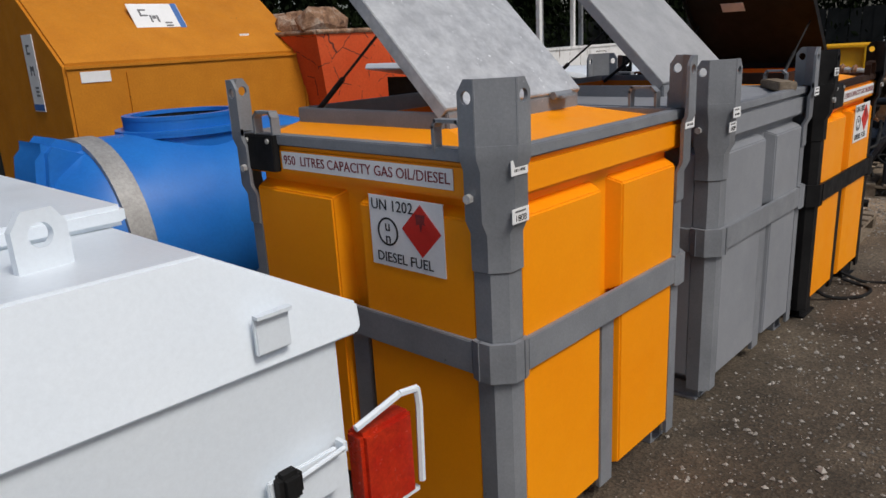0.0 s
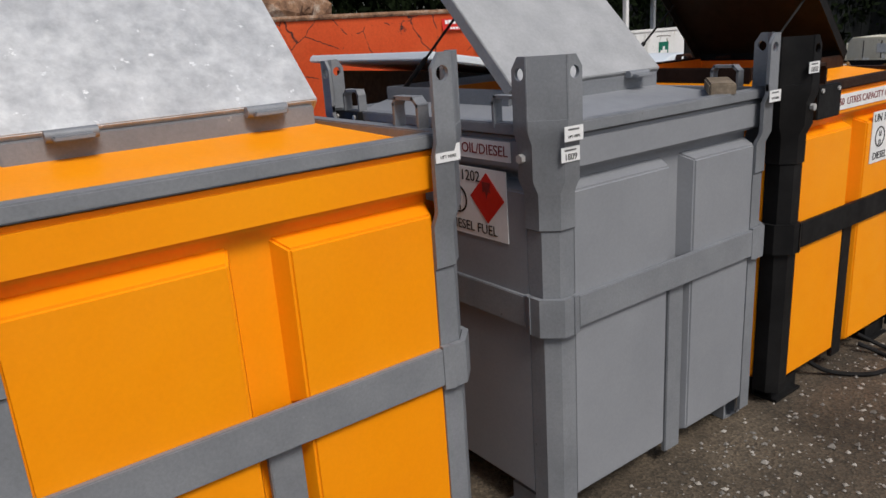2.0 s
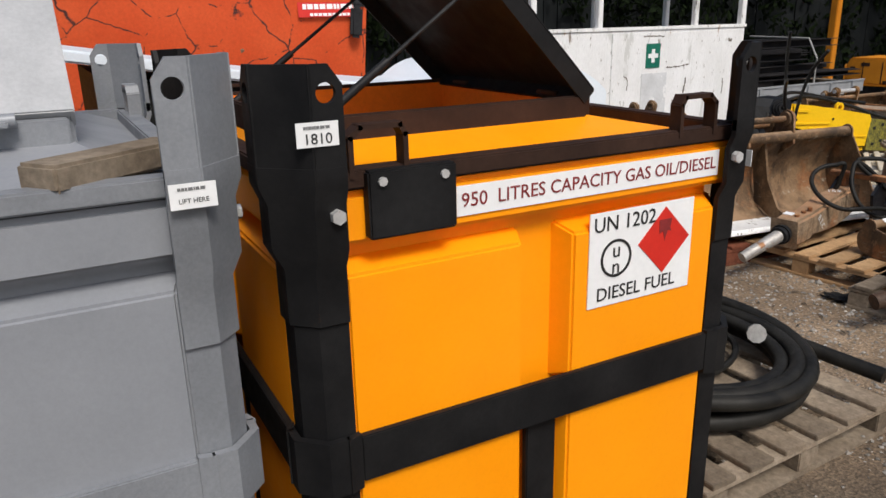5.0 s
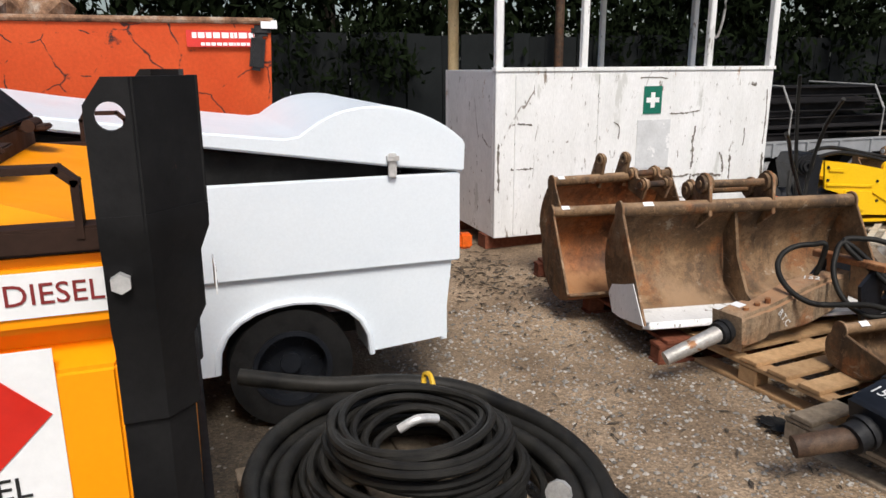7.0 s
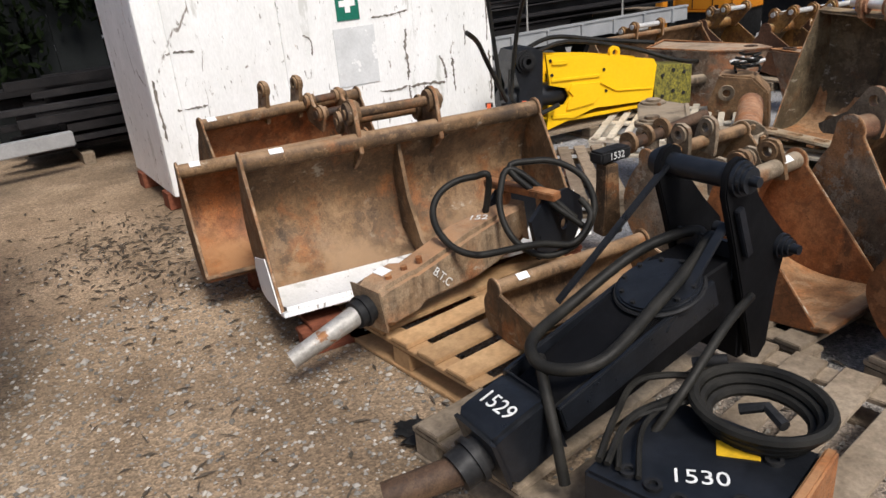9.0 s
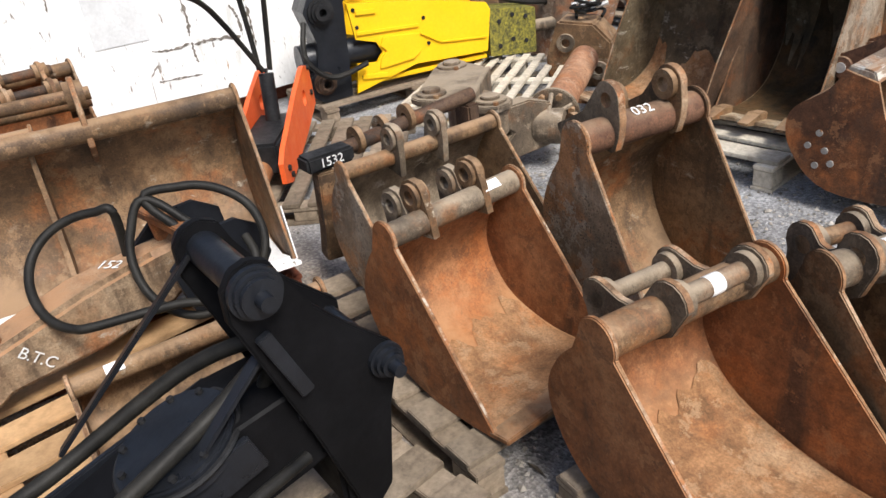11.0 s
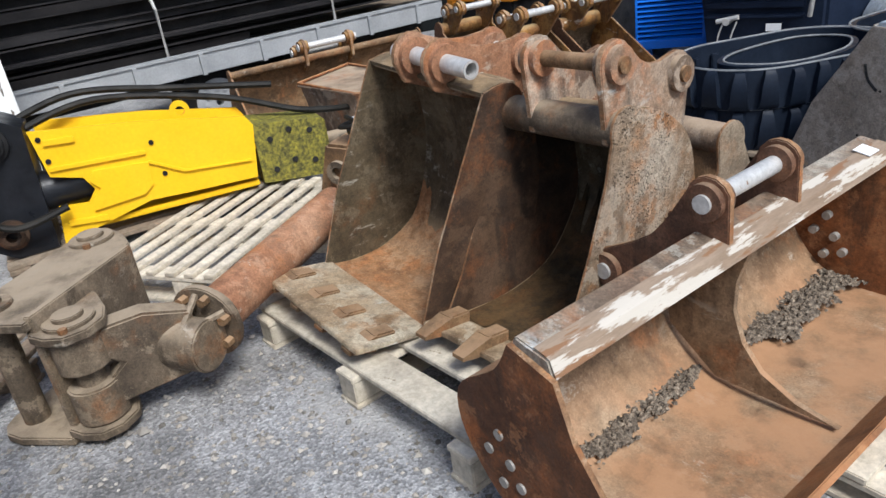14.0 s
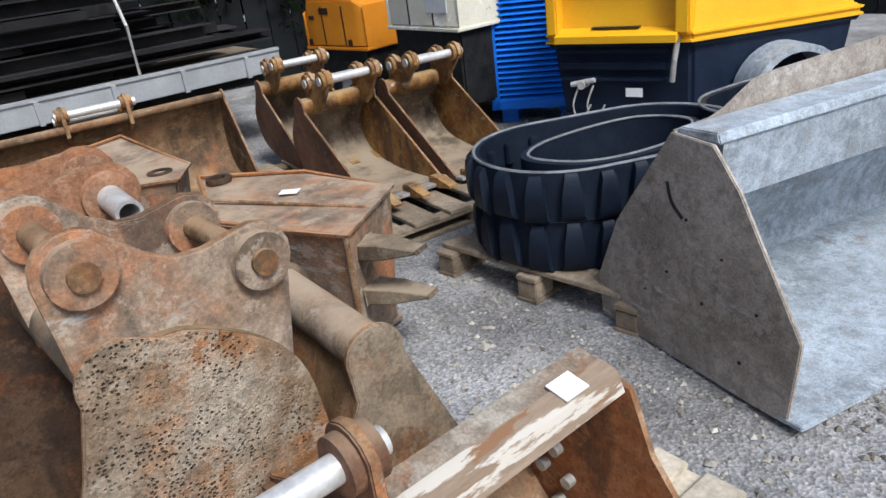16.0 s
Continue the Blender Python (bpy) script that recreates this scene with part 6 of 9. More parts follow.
# on the red pallet before the cabin
pallet(pose(-3.8, 8.45, 0, 0, 0, -5), 1.75, 1.45, "wood_red", "red-stained old pallet under the wide buckets", 6, 0.13)
b = bucket(pose(-4.55, 8.327, 0.13, 0, 0, 2.6), 0.99, scoop(0.6, 0.36, 0.06), "rusty brown digging bucket with tall hitch ears on a red pallet", "rust_orange", "rust_brown", stickers=((-0.44, 0.05),))
small_ears(b, (-0.1, 0.11), -0.05, 0.6, "rust_brown", 0.19, 20)
hitch(b, 0.16, 0.36, (0.02, 0.62), (0.16, 0.56), "rust_brown", base=[(0.16, 0.45), (0.0, 0.5)], boss=0.045, pins="rust_dark_and_shade")
b = bucket(pose(-3.908, 8.007, 0.14, 0, 0, -8), 0.95, scoop(0.5, 0.33, 0.06), "rusty brown narrow bucket standing beside a wide one", "rust_orange", "rust_brown", stickers=((-0.4, 0.05),))
b = bucket(pose(-3.346, 8.405, 0.14, 0, 0, -8.9), 1.46, scoop(0.6, 0.4, 0.05, 0.14), "wide rusty ditching bucket with a worn white lip and centre web", "rust_brown", "rust_brown", 0.04, edge="white_worn", lip=0.09, divider=[(-0.03, 0.58), (-0.12, 0.4), (-0.07, 0.12), (0.12, 0.03), (0.33, 0.04), (0.16, 0.12), (0.04, 0.3)], stickers=((-0.58, 0.06),))
hitch(b, -0.2, 0.2, (-0.05, 0.72), (-0.2, 0.66), "rust_brown", base=[(-0.1, 0.45), (0.04, 0.55)], pins="rust_brown", boss=0.06)
bm = B()
prism(bm, [(0, 0), (0.1, 0.0), (0.39, 0.05), (0.24, 0.24), (0.12, 0.2), (-0.02, 0.16), (-0.06, 0.1)], 0.005, Matrix.Translation((0.0, -0.7475, 0.004)))
part("worn_patch", bm, "white_worn", b, "white paint at the toe of the side plate")
bm = B()
prism(bm, [(0.08, 0.02), (0.28, 0.022), (0.4, 0.056), (0.4, 0.078), (0.28, 0.036), (0.08, 0.034)], 1.44)
part("worn_patch", bm, "white_worn", b, "white worn floor along the lip")
bm = B()
prism(bm, [(0, 0), (0.1, 0.0), (0.39, 0.05), (0.31, 0.24), (0.28, 0.12), (0.15, 0.06)], 0.005, Matrix.Translation((0.0, 0.7475, 0.004)))
part("worn_patch", bm, "white_worn", b, "white paint at the toe of the side plate")

# on the pallets nearer the path
pallet(pose(-2.68, 8.42, 0, 0, 0, 95), 1.05, 1.2, "wood_new", "pale new pallet under a rusty breaker", 7)
pallet(pose(-1.66, 8.3, 0, 0, 0, 97), 1.15, 1.15, "wood_old", "pale pallet under black attachments", 7)
pallet(pose(-2.15, 9.53, 0, 0, 0, 88), 1.2, 1.15, "wood_old", "weathered pallet under small buckets", 7)
pallet(pose(-1.1, 9.6, 0, 0, 0, 85), 1.1, 0.7, "wood_old", "weathered pallet under two rusty buckets", 6, 0.1)
bucket(pose(-2.38, 8.57, 0.145, 0, 0, -4), 0.72, [(0, 0.19), (-0.06, 0.12), (-0.03, 0.03), (0.1, 0.01), (0.2, 0.04), (0.28, 0.13)], "small rusty bucket lying on the pallet", "rust_brown", "rust_brown", 0.028, stickers=((-0.25, 0.05),))
b = bucket(pose(-2.03, 9.24, 0.14, 0, 0, 2), 0.46, scoop(0.465, 0.4, 0.03, 0.13), "orange-rusted digging bucket with two hitch ears", "rust_orange", "rust_orange", 0.036, tube_mat="rust_grey", stickers=((0.13, 0.06),))
deposit(b, scoop(0.465, 0.4, 0.03, 0.13), 0.46, 0.55, 0.97, "silt", 3.3, "pale orange silt dried in the bucket")
small_ears(b, (-0.1, 0.1), -0.025, 0.465, "rust_brown", 0.115, -8)
small_ears(b, (-0.115, 0.085), -0.1, 0.44, "rust_grey", 0.1, -12)
b = bucket(pose(-2.535, 9.5, 0.13, 0, 0, -2), 0.63, scoop(0.46, 0.42, 0.05, 0.12), "grey-brown bucket with a pitted side plate on a pallet", "rust_grey", "rust_pitted", 0.03, inside=("rust_pitted", "rust_brown"), tube_mat="rust_brown")
deposit(b, scoop(0.46, 0.42, 0.05, 0.12), 0.63, 0.6, 0.97, "grit", 5.5, "grey-brown grit caked in the bucket")
small_ears(b, (-0.12, 0.06), -0.0, 0.46, "rust_grey", 0.12, 10)
b = bucket(pose(-1.862, 9.825, 0.12, 0, 0, -9.8), 0.435, scoop(0.6, 0.42, 0.04, 0.16), "tall grey-brown digging bucket with rounded hitch ears", "rust_brown", "rust_pitted", 0.05, inside=("rust_pitted", "rust_brown"), tube_mat="rust_deep")
deposit(b, scoop(0.6, 0.42, 0.04, 0.16), 0.435, 0.68, 0.96, "grit", 7.1, "grey-brown grit caked in the bucket")
saddle_ears(b, (-0.112, 0.118), (0.006, 0.7), (-0.19, 0.575), (0.0, 0.6), 0.05, ("rust_grey", "rust_brown"))
words("mark", "032", 0.05, "chalk", b, Matrix.Translation((0.02, 0.0, 0.648)) @ Matrix.Rotation(radians(25), 4, "Y") @ Matrix.Rotation(radians(90), 4, "Z"), "white chalked number")
b = bucket(pose(-1.322, 9.335, 0.1, 0, 0, -7.9), 0.49, scoop(0.465, 0.5, 0.05, 0.16), "orange-rusted bucket with a cast hitch bracket and pin", "rust_orange", "rust_orange", 0.045, tube_mat="rust_brown")
deposit(b, scoop(0.465, 0.5, 0.05, 0.16), 0.49, 0.45, 0.97, "silt", 9.4, "pale orange silt dried in the bucket")
hitch(b, -0.08, 0.16, (0.03, 0.505), (-0.195, 0.405), "rust_grey", base=[(-0.2, 0.26), (0.045, 0.43)], boss=0.05, pins="rust_grey", paint=True, outer=False, dip=0.7, over=-0.05)
b = bucket(pose(-1.13, 9.775, 0.1, 0, 0, -18), 0.28, scoop(0.46, 0.5, 0.05, 0.16), "dark rusty bucket with a cast hitch bracket and pin", "rust_dark_and_shade", "rust_brown", 0.045, tube_mat="rust_grey")
hitch(b, -0.07, 0.095, (0.02, 0.495), (-0.135, 0.455), "rust_grey", base=[(-0.18, 0.25), (0.045, 0.4)], boss=0.052, pins="rust_brown", paint=True, outer=False, dip=0.6, over=-0.05)

# the big buckets on the next pallet
pallet(pose(-2.72, 11.62, 0, 0, 0, 5), 1.2, 1.3, "wood_pale", "pale grey pallet under the big toothed buckets", 7)
# inside: darker skins paint in the shadow of the bucket's hollow
b = bucket(pose(-2.96, 11.55, 0.14, -5, 0, -88), 0.62, [(-0.02, 0.765), (-0.16, 0.75), (-0.24, 0.45), (-0.16, 0.14), (0.0, 0.03), (0.16, 0.015), (0.3, 0.04)], "large toothed digging bucket, mud-stained, mouth forward on a pallet", "rust_mud_shaded", "rust_brown", 0.0, inside=("rust_mud_shaded", "rust_dark_and_shade"), teeth=4, edge="mud_tan", lip=0.29, front=((0.2, 0.32),), tooth=(0.16, 0.1))
deposit(b, [(-0.02, 0.765), (-0.16, 0.75), (-0.24, 0.45), (-0.16, 0.14), (0.0, 0.03), (0.16, 0.015), (0.3, 0.04)], 0.62, 0.6, 0.99, "silt", 4.8, "orange silt lying on the bucket floor")
bm = B()
box(bm, 0.15, 0.6, 0.022, -0.1, 0, 0.766, bevel=0.004)
part("top_plate", bm, "mud_tan", b, "worn pale top plate")
hitch(b, -0.03, 0.13, (-0.01, 0.845), (-0.36, 0.79), "ram_red", base=[(-0.36, 0.6), (0.03, 0.76)], boss=0.068, over=0.12, dip=0.15, hollow=True)
# the dark plate and shell again have the hollow's shade in their colour
b = bucket(pose(-2.385, 11.72, 0.14, 0, 0, -86), 0.46, [(0, 0.655), (-0.11, 0.678), (-0.27, 0.565), (-0.315, 0.4), (-0.3, 0.25), (-0.14, 0.07), (0.1, 0.02), (0.36, 0.05)], "large toothed digging bucket with a long hitch bracket and pitted sides", "rust_mud_shaded", "rust_pitted", 0.055, inside=("rust_dark_and_shade", "rust_pitted"), teeth=3, edge="mud_tan", lip=0.12, front=((0.27, 0.17), (0.18, 0.34), (0.1, 0.52)), tube_mat="rust_grey")
# mud sheet whose dark colour also paints the shade of the hollow
deposit(b, [(0, 0.655), (-0.11, 0.678), (-0.27, 0.565), (-0.315, 0.4), (-0.3, 0.25), (-0.14, 0.07), (0.1, 0.02), (0.36, 0.05)], 0.46, 0.44, 0.97, "shaded_mud", 2.2, "dark brown mud with painted shade in the hollow of the bucket", 0.3)
hitch(b, -0.08, 0.2, (0.0, 0.835), (-0.28, 0.746), "primer", base=[(-0.3, 0.5), (-0.1, 0.58), (0.05, 0.62)], boss=0.06, pins="rust_brown", over=0.01)
b = bucket(pose(-2.32, 12.17, 0.02, 0, 0, 88), 0.4, scoop(0.63, 0.3, 0.05, 0.1), "small rusty bucket standing behind the toothed buckets", "rust_brown", "rust_grey", 0.05, tube_mat="primer")
# wide ditching bucket along the path
b = bucket(pose(-1.81, 11.74, 0, 0, 0, 2.5), 1.46, [(-0.03, 0.6), (-0.084, 0.511), (-0.222, 0.4), (-0.2, 0.249), (-0.04, 0.113), (0.3, 0.115), (0.35, 0.13)], "wide riveted ditching bucket holding loose gravel, painted sheen on worn bar", "rust_tan", "rust_orange", 0.0, front=((0.13, 0.44), (0.085, 0.57)), bar=[(-0.045, 0.6), (-0.03, 0.622), (0.062, 0.604), (0.075, 0.565), (0.06, 0.562)], divider=[(-0.03, 0.57), (-0.2, 0.38), (-0.18, 0.25), (-0.03, 0.13), (0.31, 0.13), (0.2, 0.15), (0.1, 0.2), (0.045, 0.27), (0.015, 0.36), (0.02, 0.45), (0.05, 0.54)], lip=0.1, edge="rust_orange", tube_mat="worn_bar", rivets=((-0.1, 0.2), (-0.07, 0.27), (-0.14, 0.28), (-0.04, 0.22), (-0.1, 0.34)))
hitch(b, -0.105, 0.205, (0.0, 0.708), (-0.31, 0.43), "rust_deep", base=[(-0.24, 0.34), (-0.06, 0.52), (0.06, 0.57)], boss=0.055, over=0.02)
bm = B()
box(bm, 0.05, 0.06, 0.003, 0, 0, 0, pose(0.035, 0.62, 0.6175, 0, 12, 0))
part("sticker", bm, "label_white", b)
# thin strip that carries the painted highlight along the bar's edge
bm = B()
prism(bm, [(0.0635, 0.6045), (0.0785, 0.5655), (0.0745, 0.561), (0.05, 0.6085), (0.02, 0.6145), (0.02, 0.6165), (0.0505, 0.6105)], 1.452)
part("paint_line", bm, "bar_sheen", b, "pale sheen painted along the worn edge")
pallet(pose(-1.68, 12.25, 0, 0, 0, 92), 1.2, 0.9, "wood_pale", "grey pallet under the wide ditching bucket", 6, 0.1)


def bucket_dirt(m, lx, ly, h, seed, label):
    """A ragged drift of gravel: a low rough sheet with loose stones on and round it."""
    rnd = random.Random(seed)
    v, f = [], []
    nx, ny = 40, 90
    lift = {}
    for i in range(nx + 1):
        for j in range(ny + 1):
            u, w_ = i / nx * 2 - 1, j / ny * 2 - 1
            e = 0.62 - (u * u * 0.9 + w_ ** 4) + 1.1 * noise.noise((u * 1.5, w_ * 3.5, seed)) + 0.5 * noise.noise((u * 5, w_ * 12, seed))
            lift[i, j] = e
            v.append((u * lx, w_ * ly, max(h * min(e, 0.7), -0.004) + rnd.uniform(-0.004, 0.006)))
    for i in range(nx):
        for j in range(ny):
            o = i * (ny + 1) + j
            if lift[i, j] > 0.12:
                f.append((o, o + 1, o + ny + 2, o + ny + 1))
    base = [(0, 0, 1), (1, 0, 0), (0, 1, 0), (-1, 0, 0), (0, -1, 0), (0, 0, -1)]
    tri = [(0, 1, 2), (0, 2, 3), (0, 3, 4), (0, 4, 1), (5, 2, 1), (5, 3, 2), (5, 4, 3), (5, 1, 4)]
    for _ in range(900):
        i, j = rnd.randrange(nx), rnd.randrange(ny)
        if lift[i, j] < rnd.uniform(-0.25, 0.5):
            continue
        x, y, z = v[i * (ny + 1) + j]
        s_, o = rnd.uniform(0.003, 0.011), len(v)
        v += [(x + p * s_ * rnd.uniform(0.6, 1.3), y + q * s_ * rnd.uniform(0.6, 1.3), z + 0.002 + r * s_ * 0.7) for p, q, r in base]
        f += [tuple(o + k for k in t) for t in tri]
    me = bpy.data.meshes.new("dirt")
    me.from_pydata(v, [], f)
    me.materials.append(M["dirt_gravel"])
    ob = tagged(new("dirt", me), label, "dirt", kind="stuff")
    ob.matrix_basis = m


bucket_dirt(pose(-1.9, 12.2, 0.13, 0, 0, 3), 0.12, 0.34, 0.014, 3, "loose grey gravel lying in the wide bucket")
bucket_dirt(pose(-1.91, 11.38, 0.13, 0, 0, 3), 0.1, 0.36, 0.014, 5, "loose grey gravel lying in the wide bucket")


# rusty buckets turned over, further back
def turned_bucket(m, label, top, low, h, skin, teeth=(), hole=None, sticker=None, seam=None):
    """A bucket lying with its back plate up: top and low are the outlines of that plate and of the rim on the ground."""
    T = thing("excavator_bucket", label, "bucket", m, "excavator buckets")
    bm = B()
    n = len(top)
    A = [bm.verts.new((x, y, 0.02)) for x, y in low]
    C = [bm.verts.new((x, y, h + 0.012 * math.sin(x * 3))) for x, y in top]
    bm.faces.new(A)
    bm.faces.new(C[::-1])
    for i in range(n):
        bm.faces.new((A[i], A[(i + 1) % n], C[(i + 1) % n], C[i]))
    part("shell", bm, skin, T, soft=0.012)
    bm = B()
    for i in range(n):
        a, c = Vector((*top[i], h + 0.002)), Vector((*top[(i + 1) % n], h + 0.002))
        rod(bm, a, c, 0.009, 6)
    part("weld_bead", bm, "rust_orange", T, "rusty weld bead round the back plate")
    if seam:
        bm = B()
        rod(bm, (*seam[0], h + 0.01), (*seam[1], h + 0.01), 0.007, 6)
        rod(bm, (*top[2], h), (*low[2], 0.03), 0.011, 8)
        part("seam", bm, "rust_edge", T)
    for x, y, z, a in teeth:
        bm = B()
        k = pose(x, y, z, 0, -6, a)
        taper(bm, k, [(-0.03, 0.055, -0.03, 0.03), (0.08, 0.05, -0.026, 0.03), (0.22, 0.03, -0.006, 0.006)])
        part("tooth", bm, "rust_grey", T, soft=0.004)
    if sticker:
        bm = B()
        box(bm, 0.075, 0.05, 0.003, 0, 0, 0, pose(*sticker, h + 0.014, 0, 0, 20))
        part("sticker", bm, "label_white", T)
    if hole:
        bm = B()
        ring(bm, (*hole, h + 0.008), (0, 0, 1), 0.055, 0.03, 0.018)
        part("boss", bm, "rust_dark_and_shade", T)
    return T


turned_bucket(pose(-3.5, 12.66, 0, 0, 0, 25), "rusty brown toothed bucket turned over on its back", [(-0.65, 0.19), (-0.155, -0.24), (0.43, -0.257), (0.335, 0.2), (-0.16, 0.32)], [(-0.5, 0.12), (-0.1, -0.15), (0.36, -0.174), (0.38, 0.05), (-0.1, 0.2)], 0.5, "primer", ((0.42, -0.12, 0.4, -6), (0.42, -0.1, 0.22, -2)), (-0.5, 0.16), (-0.04, 0.06), ((-0.35, -0.07), (0.38, -0.03)))
turned_bucket(pose(-4.6, 12.35, 0), "tan rusty bucket turned over beside another", [(-0.5, -0.27), (0.15, -0.23), (0.35, -0.14), (0.5, 0.1), (0.3, 0.22), (-0.7, 0.2)], [(-0.4, -0.2), (0.1, -0.2), (0.25, -0.12), (0.32, 0.08), (0.2, 0.18), (-0.5, 0.16)], 0.53, "primer", (), (0.33, 0.08))
b = bucket(pose(-5.45, 12.5, 0.08, 0, 0, -4), 1.4, scoop(0.52, 0.4, 0.05, 0.1), "wide flat ditching bucket standing before the flatbed", "rust_brown", "rust_brown", 0.025)
hitch(b, -0.18, 0.16, (0.0, 0.6), (-0.15, 0.55), "rust_yellow", base=[(-0.1, 0.4), (0.04, 0.48)], boss=0.045)
for x, y, r in ((-5.58, 13.76, -6), (-4.76, 13.62, -3), (-4.68, 14.14, -4)):
    b = bucket(pose(x, y, 0.1, 0, 0, r), 0.44, scoop(0.44, 0.7, 0.03, 0.16), "yellow-rusted toothed bucket with a worn hitch on a low pallet", "rust_grey", "rust_brown", 0.05, teeth=3, edge="worn_steel", tube_mat="rust_yellow", inside=("rust_deep", "rust_yellow"))
    hitch(b, -0.15, 0.15, (0.22, 0.6), (0.03, 0.57), "rust_yellow", base=[(-0.06, 0.42), (0.1, 0.4)], boss=0.055)
pallet(pose(-4.55, 13.8, 0, 0, 0, -4), 1.7, 1.2, "wood_old", "weathered low pallet under the yellow-rusted buckets", 6, 0.1)


# grey loading shovel
def loading_shovel():
    b = bucket(pose(-2.008, 14.172, 0.01, 0, 0, -12), 1.75, [(-0.079, 0.745), (-0.333, 0.395), (-0.439, 0.155), (-0.43, 0.01), (0.25, 0.012), (0.37, 0.018)], "large grey loading shovel, worn inside tinted blue with painted sky reflection", "shovel_inner", "shovel_grey", 0.0, smooth=False, front=((0.395, 0.273), (0.171, 0.636), (0.074, 0.745)), bar=[(-0.085, 0.745), (-0.07, 0.768), (0.075, 0.775), (0.085, 0.745)], lip=0.08, edge="shovel_inner", tube_mat="shovel_inner", group="loading shovels", rim="shovel_grey")
    b["category"] = "shovel"
    rnd = random.Random(12)
    for x, z in ((-0.1, 0.3), (0.05, 0.25), (0.2, 0.12), (-0.2, 0.2), (0.12, 0.42), (-0.02, 0.5), (0.25, 0.3)):
        bm = B()
        rod(bm, (x, -0.888, z), (x, -0.8925, z), rnd.uniform(0.004, 0.007), 8)
        part("rivet", bm, "dark_metal", b)
    bm = B()
    prism(bm, [(-0.07, 0.74), (0.075, 0.745), (0.05, 0.56), (-0.15, 0.54)], 1.7)
    part("gusset", bm, "shovel_inner", b)
    bm = B()
    top = [(-0.87, 0.752), (-0.73, 0.76), (-0.68, 0.776), (-0.56, 0.84), (-0.5, 0.85), (0.0, 0.87)]
    prism(bm, top + [(-y, z) for y, z in top[-2::-1]] + [(0.87, 0.7), (-0.87, 0.7)], 0.014, Matrix.Translation((-0.094, 0, 0)) @ Matrix.Rotation(radians(90), 4, "Z"))
    part("spill_guard", bm, "shovel_grey", b, "raised grey spill guard along the back")
    bm = B()
    pipe(bm, curve_pts([(-0.1, -0.8905, 0.6), (-0.08, -0.8905, 0.54), (-0.035, -0.8905, 0.5)], 5), 0.006, 6)
    part("scratch", bm, "dark_metal", b, "dark curved gouge")
    return b


loading_shovel()

